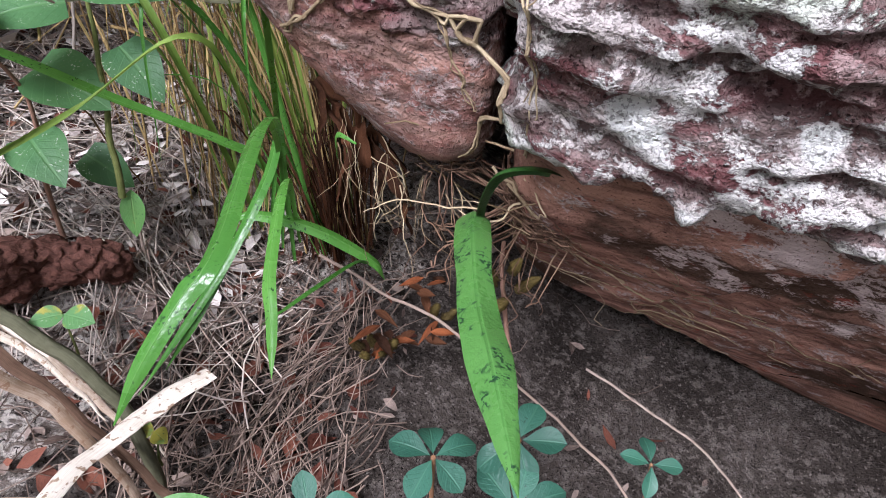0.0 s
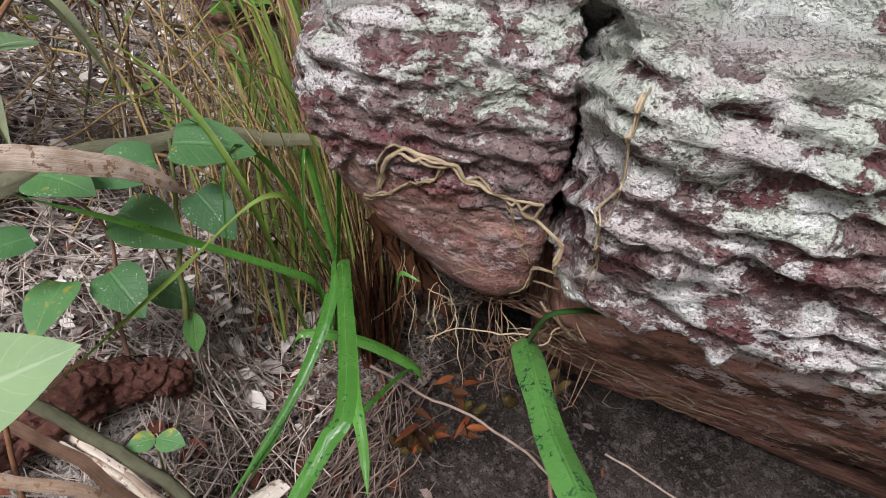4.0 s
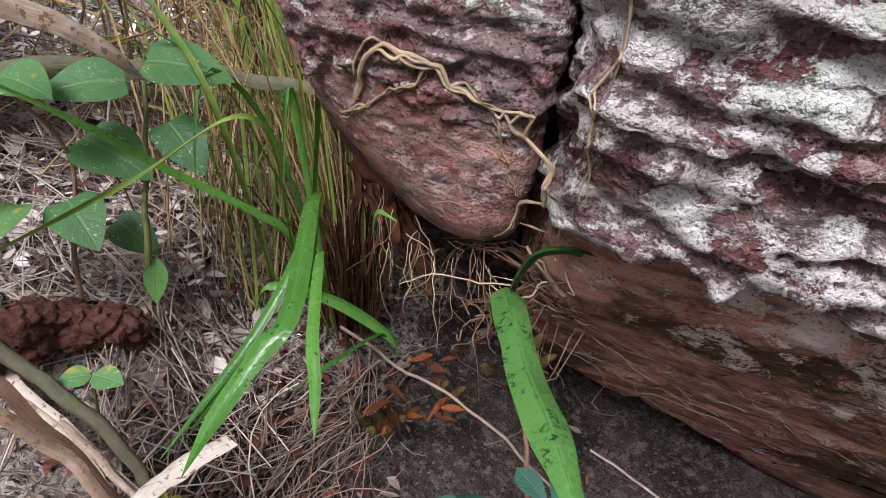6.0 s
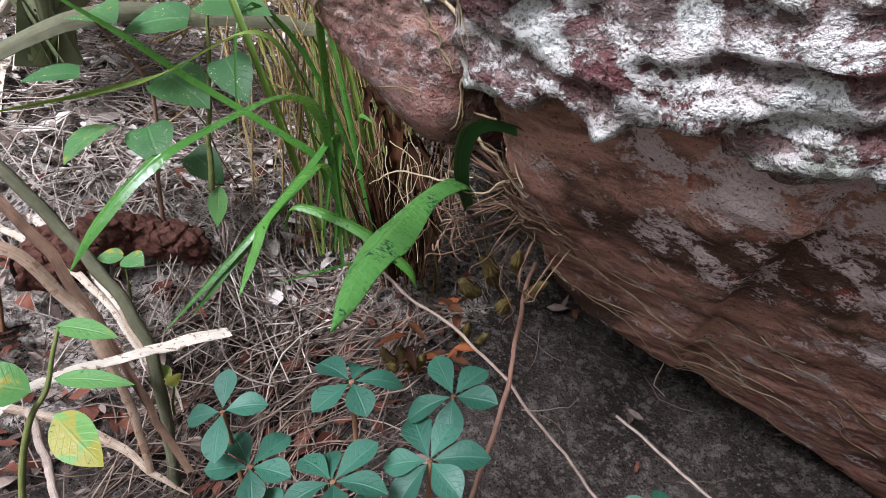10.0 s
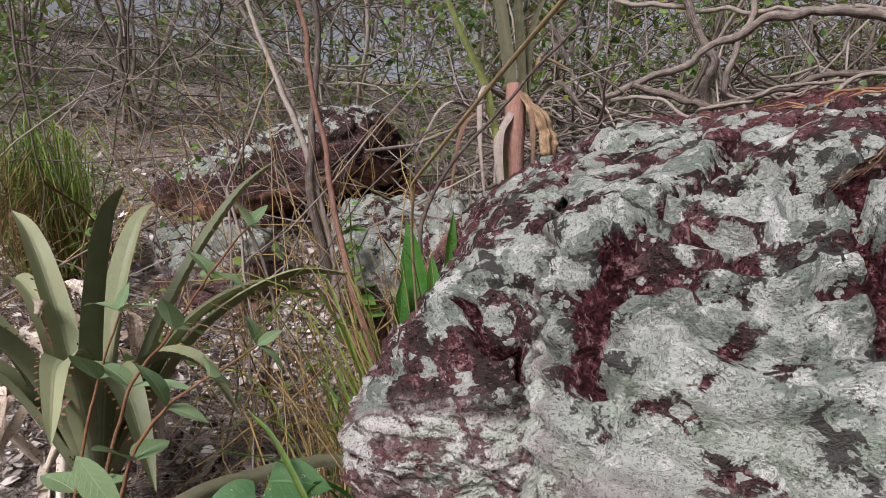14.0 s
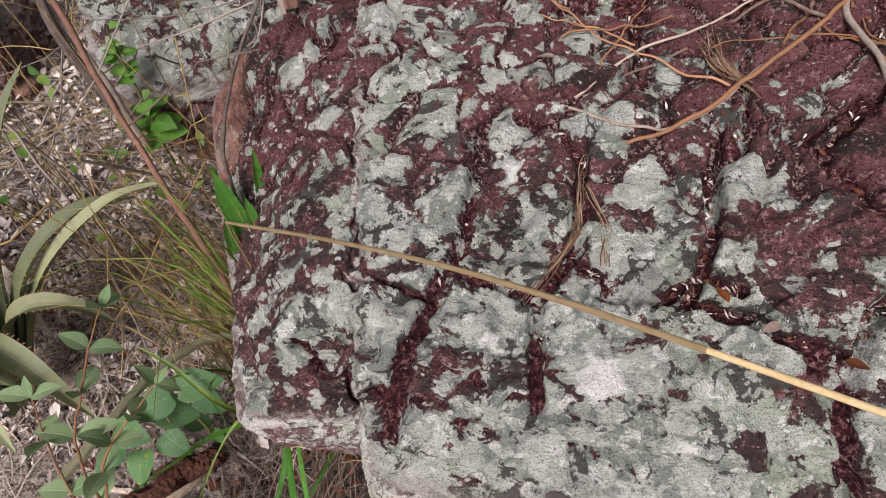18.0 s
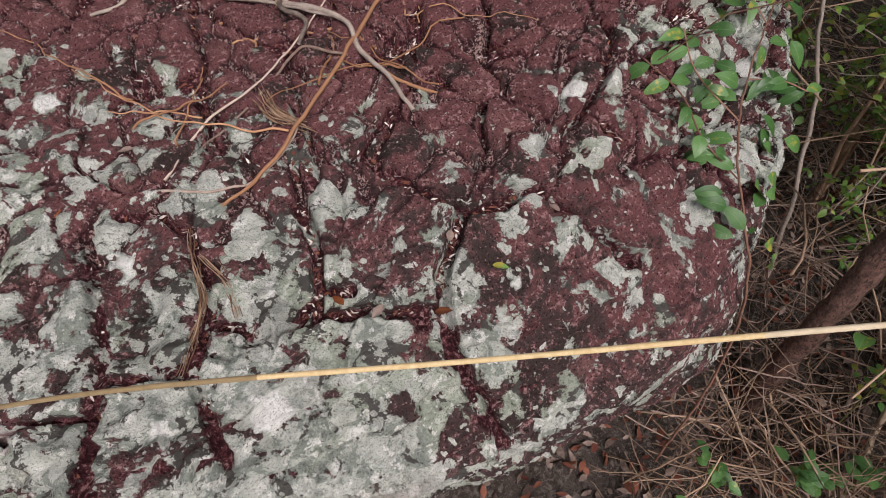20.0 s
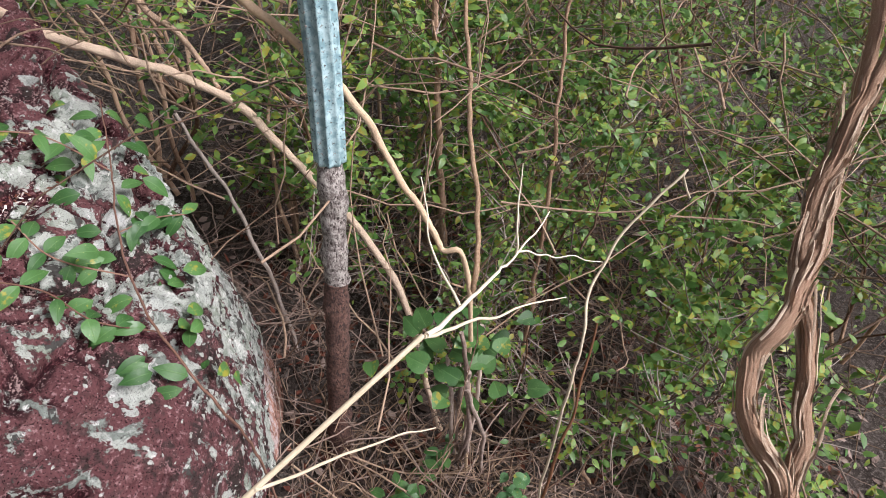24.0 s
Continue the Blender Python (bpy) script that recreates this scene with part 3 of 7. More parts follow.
class Bits:
    """Gathers quads for one mesh, with a place along and across each blade."""

    def __init__(self):
        self.p, self.q, self.along, self.across, self.n = [], [], [], [], 0

    def grid(self, p, closed=False, along=None, across=None):
        """p: (..., rows, columns, 3); each grid becomes a sheet of quads."""
        p = np.asarray(p, float)
        rows, cols = p.shape[-3:-1]
        p = p.reshape(-1, rows, cols, 3)
        k = np.arange(rows * cols).reshape(rows, cols)
        if closed:
            k = np.concatenate([k, k[:, :1]], 1)
        q = np.stack([k[:-1, :-1], k[:-1, 1:], k[1:, 1:], k[1:, :-1]], -1).reshape(-1, 4)
        m = len(p)
        self.q.append((q[None] + (np.arange(m) * rows * cols)[:, None, None]).reshape(-1, 4) + self.n)
        self.p.append(p.reshape(-1, 3))
        a = np.broadcast_to(np.linspace(0, 1, rows)[:, None], (rows, cols)) if along is None else along
        c = np.broadcast_to(np.linspace(-1, 1, cols)[None], (rows, cols)) if across is None else across
        self.along.append(np.tile(a.ravel(), m))
        self.across.append(np.tile(c.ravel(), m))
        self.n += m * rows * cols
        return self

    def ribbon(self, path, width, side, cup=0.15, cols=5, thick=0.0, ripple=0.0, seed=0):
        """A blade along path; width at each point; side: the direction across it."""
        path = np.asarray(path, float)
        n = len(path)
        t = unit(np.gradient(path, axis=0))
        s = np.broadcast_to(np.asarray(side, float), (n, 3))
        s = unit(s - (s * t).sum(1, keepdims=True) * t)
        up = np.cross(s, t)
        a = np.linspace(-1, 1, cols)
        w = np.broadcast_to(np.asarray(width, float), (n,))[:, None, None] / 2
        wave = ripple * np.sin(np.linspace(0, 14, n) + seed)[:, None, None] * a[None, :, None]
        p = path[:, None] + s[:, None] * a[None, :, None] * w + up[:, None] * (np.abs(a)[None, :, None] * w * 2 * cup + wave * w)
        self.grid(p)
        if thick:
            edge = 1 - a ** 8
            self.grid((p - up[:, None] * thick * (0.4 + 0.6 * edge)[None, :, None])[:, ::-1])
        return self

    def tube(self, path, radius, sides=7, rough=0.0, seed=0, flutes=0, depth=0.0):
        path = np.asarray(path, float)
        n = len(path)
        t = unit(np.gradient(path, axis=0))
        ref = np.array((0.31, 0.22, 0.92)) if abs(t[:, 2]).mean() < 0.8 else np.array((0.95, 0.2, 0.1))
        s = unit(np.cross(t, ref))
        b = np.cross(t, s)
        ang = np.linspace(0, 2 * np.pi, sides, endpoint=False)
        ring = s[:, None] * np.cos(ang)[None, :, None] + b[:, None] * np.sin(ang)[None, :, None]
        r = np.broadcast_to(np.asarray(radius, float), (n,))[:, None] * np.ones(sides)[None]
        if flutes:
            r = r * (1 - depth * np.abs(np.sin(flutes * ang / 2))[None] ** 0.8)
        if rough:
            q = (path[:, None] + ring * r[..., None]).reshape(-1, 3)
            r = r * (1 + rough * fractal(q, 1.2 / max(float(np.mean(r)), 1e-4) / 2, 2, seed).reshape(n, sides))
        p = path[:, None] + ring * r[..., None]
        self.grid(p, closed=True, across=np.broadcast_to(np.linspace(-1, 1, sides)[None], (n, sides)))
        for end, flip in ((0, 1), (-1, -1)):
            mid = np.broadcast_to(path[end], (sides, 3))
            self.grid(np.stack([mid, p[end]][::flip]), closed=True)
        return self

    def mesh(self, name, material):
        me = mesh_from(name, np.concatenate(self.p), np.concatenate(self.q), material,
                       {"along": np.concatenate(self.along), "across": np.concatenate(self.across)})
        return me


def tubes(bits, paths, radii, sides=5):
    """Many tubes at once: paths (m, k, 3), radii (m, k)."""
    t = unit(np.gradient(paths, axis=1))
    s = unit(np.cross(t, np.array((0.37, 0.51, 0.78))))
    b = np.cross(t, s)
    ang = np.linspace(0, 2 * np.pi, sides, endpoint=False)
    p = paths[:, :, None] + (s[:, :, None] * np.cos(ang)[:, None] + b[:, :, None] * np.sin(ang)[:, None]) * radii[:, :, None, None]
    bits.grid(p, closed=True)


OUTLINES = {"ovate": lambda t: np.sin(np.pi * t ** 0.8) ** 0.9, "obovate": lambda t: np.sin(np.pi * t ** 1.5) ** 0.75,
            "heart": lambda t: (np.sin(np.pi * np.clip(t * 0.86 + 0.14, 0, 1) ** 0.75)) ** 0.85 * (t < 0.999), "lance": lambda t: np.sin(np.pi * t ** 0.75) ** 1.1,
            "strap": lambda t: np.minimum(1, np.minimum(t * 6 + 0.45, (1 - t) * 3.2)) ** 0.7}


def leaves(bits, base, way, up, length, width, shape="ovate", droop=0.25, fold=0.2, rows=6, cols=5):
    """Many leaves at once: base, way, up (m, 3); length, width (m,)."""
    base, way = np.atleast_2d(np.asarray(base, float)), unit(np.atleast_2d(np.asarray(way, float)))
    m = len(base)
    up = np.broadcast_to(np.asarray(up, float), (m, 3))
    length, width = np.broadcast_to(np.asarray(length, float), (m,)), np.broadcast_to(np.asarray(width, float), (m,))
    droop, fold = np.broadcast_to(np.asarray(droop, float), (m,)), np.broadcast_to(np.asarray(fold, float), (m,))
    side = unit(np.cross(way, up) + 1e-6)
    top = np.cross(side, way)
    t, a = np.linspace(0, 1, rows), np.linspace(-1, 1, cols)
    out = OUTLINES[shape](t) * 0.5
    L, W = length[:, None, None, None], width[:, None, None, None]
    bend = (t ** 2)[None, :, None, None] * droop[:, None, None, None] * L
    x = way[:, None, None] * (t[None, :, None, None] * L * (1 - 0.25 * droop[:, None, None, None] * t[None, :, None, None])) - top[:, None, None] * bend
    y = side[:, None, None] * (a[None, None, :, None] * out[None, :, None, None] * W)
    z = top[:, None, None] * (np.abs(a)[None, None, :, None] * out[None, :, None, None] * W * fold[:, None, None, None])
    bits.grid(base[:, None, None] + x + y + z)


def thing(name, label, category, group="", at=(0, 0, 0), kind=""):
    e = new(name)
    e.location = at
    return tagged(e, label, category, group, kind)


def part(name, bits, material, parent, label="", kind=""):
    ob = new(name, bits.mesh(name, material))
    ob.parent = parent
    ob.location = -Vector(parent.location) if parent.parent is None else (0, 0, 0)
    return tagged(ob, label, kind=kind)


# ---- plant materials ----
def leaf_material(name, dark, light, vein, rough=0.45, spots=0.0, spot_colour=(0.01, 0.03, 0.01), through=0.25, veins=9.0, scale=1.0, yellow=0.0):
    m, n, l, p = mat(name)
    g = coords(n, l)
    along, across = attr(n, "along"), attr(n, "across")
    geo = n.new("ShaderNodeNewGeometry")
    info = n.new("ShaderNodeObjectInfo")
    rnd = calc(n, l, "FRACT", calc(n, l, "ADD", geo.outputs["Random Per Island"], info.outputs["Random"]))
    big = noise_node(n, l, g, 30 * scale, 4)
    mix = calc(n, l, "ADD", calc(n, l, "MULTIPLY", rnd, 0.6), calc(n, l, "MULTIPLY", big, 0.5))
    col = blend(n, l, ramp(n, l, mix, 0.2, 0.9), dark, light)
    if yellow:
        col = blend(n, l, ramp(n, l, calc(n, l, "ADD", noise_node(n, l, g, 55 * scale, 3), calc(n, l, "MULTIPLY", rnd, 0.35)), 0.92 - yellow, 1.02 - yellow), col, (0.30, 0.28, 0.04))
    side = calc(n, l, "ABSOLUTE", across)
    rib = ramp(n, l, side, 0.10, 0.02)
    if veins:
        wv = calc(n, l, "FRACT", calc(n, l, "SUBTRACT", calc(n, l, "MULTIPLY", along, veins), calc(n, l, "MULTIPLY", side, 2.2)))
        rib = calc(n, l, "MAXIMUM", rib, calc(n, l, "MULTIPLY", ramp(n, l, wv, 0.12, 0.0), 0.45))
    col = blend(n, l, calc(n, l, "MULTIPLY", rib, 0.32), col, vein)
    if spots:
        sp = ramp(n, l, noise_node(n, l, g, 420 * scale, 2, 0.5), 0.70 - 0.1 * spots, 0.74 - 0.1 * spots)
        sp = calc(n, l, "MULTIPLY", sp, ramp(n, l, noise_node(n, l, g, 60 * scale, 2), 0.52, 0.62))
        col = blend(n, l, sp, col, spot_colour)
    l.new(col, p.inputs["Base Color"])
    l.new(ramp(n, l, big, 0.3, 0.7, rough - 0.1, rough + 0.12), p.inputs["Roughness"])
    p.inputs["Specular IOR Level"].default_value = 0.45
    bump(n, l, p, calc(n, l, "SUBTRACT", noise_node(n, l, g, 260 * scale, 3), rib), 0.35, 0.002)
    tr = n.new("ShaderNodeBsdfTranslucent")
    l.new(blend(n, l, 0.4, col, (0.25, 0.35, 0.06)), tr.inputs["Color"])
    mx = n.new("ShaderNodeMixShader")
    mx.inputs[0].default_value = through
    l.new(p.outputs[0], mx.inputs[1])
    l.new(tr.outputs[0], mx.inputs[2])
    l.new(mx.outputs[0], n["Material Output"].inputs["Surface"])
    return m


def stem_material(name, dark, light, rough=0.8, scale=1.0, stretch=True, bumpy=0.6, spots=None):
    """Dry stems, roots, bark: lengthwise fibres, blotches."""
    m, n, l, p = mat(name)
    g = coords(n, l)
    along, across = attr(n, "along"), attr(n, "across")
    geo = n.new("ShaderNodeNewGeometry")
    info = n.new("ShaderNodeObjectInfo")
    rnd = calc(n, l, "FRACT", calc(n, l, "ADD", geo.outputs["Random Per Island"], info.outputs["Random"]))
    v = n.new("ShaderNodeCombineXYZ")
    l.new(calc(n, l, "MULTIPLY", across, 5.0), v.inputs[0])
    l.new(calc(n, l, "MULTIPLY", along, 3.0), v.inputs[1])
    l.new(calc(n, l, "MULTIPLY", rnd, 40.0), v.inputs[2])
    fibre = noise_node(n, l, v.outputs[0], 3.0 * scale, 6, 0.7)
    blot = noise_node(n, l, g, 70 * scale, 5, 0.65)
    f = calc(n, l, "ADD", calc(n, l, "MULTIPLY", fibre, 0.5), calc(n, l, "MULTIPLY", blot, 0.35))
    f = calc(n, l, "ADD", f, calc(n, l, "MULTIPLY", rnd, 0.3))
    col = blend(n, l, ramp(n, l, f, 0.35, 0.78), dark, light)
    if spots:
        col = blend(n, l, ramp(n, l, noise_node(n, l, g, 150 * scale, 3), 0.58, 0.64), col, spots)
    l.new(col, p.inputs["Base Color"])
    p.inputs["Roughness"].default_value = rough
    p.inputs["Specular IOR Level"].default_value = 0.12
    bump(n, l, p, calc(n, l, "ADD", fibre, blot), bumpy, 0.003)
    return m


STRAP = leaf_material("strap_leaf", (0.045, 0.15, 0.022), (0.10, 0.27, 0.045), (0.16, 0.32, 0.09), 0.27, 1.2, (0.012, 0.05, 0.012), 0.22, 0)
ORCHID = leaf_material("orchid_leaf", (0.075, 0.21, 0.045), (0.13, 0.31, 0.075), (0.05, 0.15, 0.03), 0.30, 1.9, (0.01, 0.045, 0.02), 0.25, 0)
DARKLEAF = leaf_material("dark_green_leaf", (0.02, 0.075, 0.016), (0.04, 0.13, 0.025), (0.08, 0.18, 0.05), 0.4, 0, through=0.2, veins=0)
WHORL = leaf_material("blue_green_leaf", (0.018, 0.076, 0.050), (0.036, 0.128, 0.084), (0.09, 0.23, 0.14), 0.55, 0.8, (0.012, 0.05, 0.035), 0.18, 7)
HEART = leaf_material("speckled_leaf", (0.045, 0.135, 0.048), (0.095, 0.23, 0.075), (0.15, 0.31, 0.11), 0.55, 0.9, (0.42, 0.47, 0.35), 0.3, 7, yellow=0.05)
YELLOWING = leaf_material("yellowing_leaf", (0.09, 0.24, 0.06), (0.17, 0.34, 0.085), (0.24, 0.36, 0.12), 0.5, 0.7, (0.02, 0.08, 0.03), 0.3, 8, yellow=0.24)
FRESHHERB = leaf_material("fresh_herb_leaf", (0.07, 0.20, 0.03), (0.16, 0.34, 0.06), (0.2, 0.38, 0.1), 0.5, 0, through=0.3, veins=6)
FUZZY = leaf_material("felted_leaf", (0.12, 0.20, 0.09), (0.23, 0.33, 0.165), (0.42, 0.50, 0.34), 0.8, 0, through=0.15, veins=9)
BROMEL = leaf_material("bromeliad_leaf", (0.105, 0.125, 0.060), (0.29, 0.31, 0.17), (0.24, 0.26, 0.18), 0.6, 0, through=0.12, veins=0)
GRASS = leaf_material("grass_green", (0.055, 0.135, 0.020), (0.26, 0.35, 0.065), (0.2, 0.3, 0.08), 0.5, 0, through=0.3, veins=0)
DRYGRASS = stem_material("dry_grass", (0.12, 0.065, 0.028), (0.52, 0.38, 0.17), 0.7)
SHRUBLEAF = leaf_material("shrub_leaf", (0.045, 0.13, 0.028), (0.23, 0.37, 0.08), (0.16, 0.27, 0.08), 0.42, 0, through=0.35, veins=0, yellow=0.14)
VINELEAF = leaf_material("vine_leaf", (0.03, 0.095, 0.024), (0.085, 0.20, 0.055), (0.17, 0.30, 0.10), 0.42, 0.5, (0.28, 0.36, 0.12), 0.25, 7, yellow=0.06)
LITTER = stem_material("leaf_litter", (0.060, 0.040, 0.033), (0.36, 0.275, 0.235), 0.8)
BROWNSTRAW = stem_material("brown_straw", (0.085, 0.055, 0.042), (0.40, 0.30, 0.245), 0.8)
PALEHUSK = stem_material("bleached_sheath", (0.46, 0.37, 0.28), (0.86, 0.78, 0.68), 0.7, spots=(0.32, 0.22, 0.15))
OLIVESTEM = stem_material("olive_brown_stem", (0.13, 0.09, 0.045), (0.36, 0.27, 0.15), 0.6)
PALELITTER = stem_material("bleached_litter", (0.36, 0.30, 0.27), (0.86, 0.79, 0.74), 0.8)
TRUNKBARK = stem_material("fibrous_trunk_bark", (0.36, 0.205, 0.13), (0.85, 0.69, 0.52), 0.85, 7.0, bumpy=1.0)
TANBARK = stem_material("tan_branch_bark", (0.22, 0.135, 0.080), (0.62, 0.46, 0.31), 0.75, 2.0)
REDLITTER = stem_material("red_dead_leaf", (0.075, 0.025, 0.018), (0.21, 0.08, 0.052), 0.6)
ORANGEHUSK = stem_material("orange_bract", (0.07, 0.022, 0.009), (0.24, 0.075, 0.028), 0.6)
DARKRUST = stem_material("dark_rust", (0.020, 0.008, 0.004), (0.085, 0.034, 0.016), 0.7)
PALESTRAW = stem_material("bleached_straw", (0.22, 0.165, 0.14), (0.74, 0.64, 0.56), 0.75)
STRAW = stem_material("straw", (0.15, 0.10, 0.082), (0.56, 0.46, 0.39), 0.75)
TWIG = stem_material("twig_bark", (0.075, 0.056, 0.048), (0.40, 0.34, 0.295), 0.85)
PINKSTEM = stem_material("pink_brown_stem", (0.13, 0.066, 0.048), (0.32, 0.185, 0.135), 0.7)
RUSTTWIG = stem_material("rust_twig", (0.20, 0.095, 0.050), (0.52, 0.29, 0.165), 0.7)
REDTWIG = stem_material("red_brown_twig", (0.060, 0.032, 0.022), (0.42, 0.30, 0.21), 0.8)
REDSTEM = stem_material("red_brown_stem", (0.16, 0.075, 0.04), (0.34, 0.18, 0.10), 0.6)
PALESTEM = stem_material("bleached_stem", (0.46, 0.38, 0.26), (0.76, 0.69, 0.54), 0.6, bumpy=0.3)
GOLDSTEM = stem_material("golden_dry_stem", (0.46, 0.32, 0.15), (0.82, 0.72, 0.46), 0.5, 2.0, bumpy=0.3)
ROOT = stem_material("pale_root", (0.20, 0.135, 0.075), (0.55, 0.44, 0.29), 0.75)
BROWNROOT = stem_material("brown_root", (0.075, 0.042, 0.028), (0.25, 0.155, 0.105), 0.8)
HUSK = stem_material("dry_sheath", (0.24, 0.16, 0.105), (0.70, 0.60, 0.50), 0.7, spots=(0.2, 0.12, 0.075))
GREYSTEM = stem_material("grey_green_stem", (0.06, 0.06, 0.035), (0.17, 0.165, 0.105), 0.6)
BULB = stem_material("pseudobulb", (0.035, 0.024, 0.009), (0.15, 0.112, 0.036), 0.6)
STRINGBARK = stem_material("stringy_bark", (0.13, 0.062, 0.038), (0.60, 0.42, 0.29), 0.85, 1.0, bumpy=1.0)
GREENSTEM = stem_material("green_stem", (0.08, 0.10, 0.03), (0.24, 0.26, 0.09), 0.6)


# ---- ground ----
def ground_height(x, y):
    """The hillside, as arrays."""
    x, y = np.asarray(x, float), np.asarray(y, float)
    xe = 0.25 - np.logaddexp(0, (0.25 - x) / 0.12) * 0.12
    z = 0.13 - 0.30 * xe + 0.30 * (np.clip(y, -1.6, 6.5) - 0.6) + 0.13 * step01(x, 0.8, 1.8)
    z += 0.08 * step01(-x, 0.24, 0.36) * step01(y, 0.46, 0.60) * (1 - step01(y, 0.9, 1.4))
    z -= 0.10 * step01(-x - y, 0.2, 1.2)
    p = np.stack([x, y, 0 * x], 1)
    near = 1 - step01(np.hypot(x, y), 4, 12)
    z += near * (0.020 * fractal(p, 3, 3, 90) + 0.006 * fractal(p, 22, 3, 91) + 0.0035 * fractal(p, 62, 2, 92)) + (1 - near) * 0.5 * fractal(p, 0.2, 3, 95)
    return z


def ground_at(x, y):
    return float(ground_height(np.array([x]), np.array([y]))[0])


gx = np.concatenate([-np.geomspace(400, 2.45, 40), np.arange(-2.4, -0.8, 0.04), np.arange(-0.8, 0.6, 0.008), np.arange(0.6, 3.0, 0.03), np.geomspace(3.05, 400, 40)])
gy = np.concatenate([-np.geomspace(400, 1.55, 40), np.arange(-1.5, 0.0, 0.04), np.arange(0.0, 1.1, 0.008), np.arange(1.1, 3.5, 0.04), np.geomspace(3.55, 400, 40)])
a, b = np.meshgrid(gx, gy)
a, b = a.ravel(), b.ravel()
k = np.arange(len(a)).reshape(len(gy), len(gx))
quads = np.stack([k[:-1, :-1], k[:-1, 1:], k[1:, 1:], k[1:, :-1]], -1).reshape(-1, 4)
bank_and_bounce = step01(0.9 * b - a + 0.10 * fractal(np.stack([a, b, 0 * a], 1), 4, 3, 93), 0.62, 0.95) * (1 - step01(np.hypot(a, b), 5, 9))
patchy = fractal(np.stack([a, b, 0 * a], 1), 1.7, 4, 96)
# unseen ground in front is made pale to bounce light under the boulder
bank_and_bounce = np.maximum(np.maximum(bank_and_bounce * (a < 0.2), 0.15 * (a > 0.9) * (b < 0.4)), (0.66 + 0.34 * patchy) * step01(-b - 0.3 * a, -0.05, 0.3) * (1 - step01(a + 0.5 * patchy, 0.75, 1.15)))
tagged(new("ground", mesh_from("ground", np.stack([a, b, ground_height(a, b)], 1), quads, SOIL, {"litter": bank_and_bounce})), "damp sandy hillside soil", "ground", kind="structure")


# ---- the orchid and what grows round it ----
def wobble(path, amount, scale, seed):
    path = np.asarray(path, float)
    return path + amount * np.stack([fractal(path, scale, 2, seed + k) for k in (0, 5, 9)], 1)


orchid = thing("orchid", "orchid clinging under the boulder with one broad spotted green leaf", "orchid", at=(0.05, 0.46, 0.40))
rib = curve_through([(0.040, 0.440, 0.478), (0.033, 0.408, 0.496), (0.030, 0.350, 0.500), (0.031, 0.294, 0.495), (0.035, 0.250, 0.494), (0.038, 0.219, 0.491), (0.044, 0.174, 0.478)], 48)
t = np.linspace(0, 1, 48)
wide = 0.0265 * np.interp(t, (0, 0.08, 0.18, 0.28, 0.40, 0.50, 0.65, 0.80, 0.92, 1), (0.30, 0.72, 0.98, 1.0, 0.84, 0.94, 1.0, 0.80, 0.44, 0.02))
part("broad_leaf", Bits().ribbon(rib, wide, (1, 0.05, 0.12), 0.26, 11, 0.0012, 0.14), ORCHID, orchid, "broad glossy leaf with dark specks and a folded midrib")
arch = curve_through([(0.040, 0.428, 0.470), (0.037, 0.405, 0.505), (0.045, 0.388, 0.536), (0.064, 0.378, 0.547), (0.088, 0.385, 0.541), (0.101, 0.402, 0.526), (0.104, 0.415, 0.508)], 30)
part("arching_leaf", Bits().ribbon(arch, 0.0165 * np.interp(np.linspace(0, 1, 30), (0, 0.3, 0.8, 1), (0.6, 1, 0.9, 0.1)), (0.3, 0.8, -0.5), 0.22, 5, 0.001), DARKLEAF, orchid, "dark arching leaf")
for k, (x, y, z, r, h, dx, dy) in enumerate([(0.060, 0.468, 0.392, 0.013, 0.050, -0.2, -0.5), (0.078, 0.472, 0.405, 0.010, 0.040, 0.2, -0.6),
                                             (0.046, 0.470, 0.375, 0.012, 0.040, -0.7, -0.6), (0.066, 0.480, 0.360, 0.011, 0.036, 0.5, -0.7), (0.088, 0.490, 0.375, 0.010, 0.040, 0.9, -0.4),
                                             (-0.055, 0.582, 0.225, 0.011, 0.042, -0.3, -0.5), (-0.070, 0.580, 0.222, 0.010, 0.038, -0.9, -0.4), (-0.040, 0.578, 0.225, 0.011, 0.040, 0.4, -0.6), (-0.048, 0.570, 0.222, 0.009, 0.034, 0.1, -1.2),
                                             (-0.064, 0.572, 0.218, 0.009, 0.034, -0.6, -1.2), (0.008, 0.596, 0.262, 0.010, 0.045, 0.3, -0.5), (0.022, 0.598, 0.258, 0.009, 0.040, 0.8, -0.5)]):
    way = unit((dx, dy, 1.0))
    path = np.array((x, y, z)) + np.linspace(0, 1, 14)[:, None] * way * h * 0.72
    prof = 0.62 * r * np.interp(np.linspace(0, 1, 14), (0, 0.15, 0.5, 0.8, 1), (0.55, 0.95, 1, 0.7, 0.25))
    part("pseudobulb", Bits().tube(wobble(path, 0.002, 90, k), prof, 27, 0.22, k, 9, 0.42), BULB, orchid, "shrivelled ribbed yellow-green pseudobulb")
for k in range(22):
    a = rng.uniform(0, 6.28)
    c = np.array((0.012, 0.59, 0.285)) if k < 10 else np.array((-0.035, 0.580, 0.245))
    c = c + rng.normal(0, 1, 3) * (0.022, 0.015, 0.022)
    d = unit((np.cos(a), -abs(np.sin(a)) - 0.2, rng.uniform(-0.5, 0.6)))
    b = Bits()
    leaves(b, c, d, (0, -0.4, 1), rng.uniform(0.022, 0.045), rng.uniform(0.008, 0.014), "lance", rng.uniform(-0.3, 0.5), 0.5, 7, 5)
    part("dry_bract", b, DARKRUST if k % 3 else ORANGEHUSK, orchid, "papery orange-brown bract")
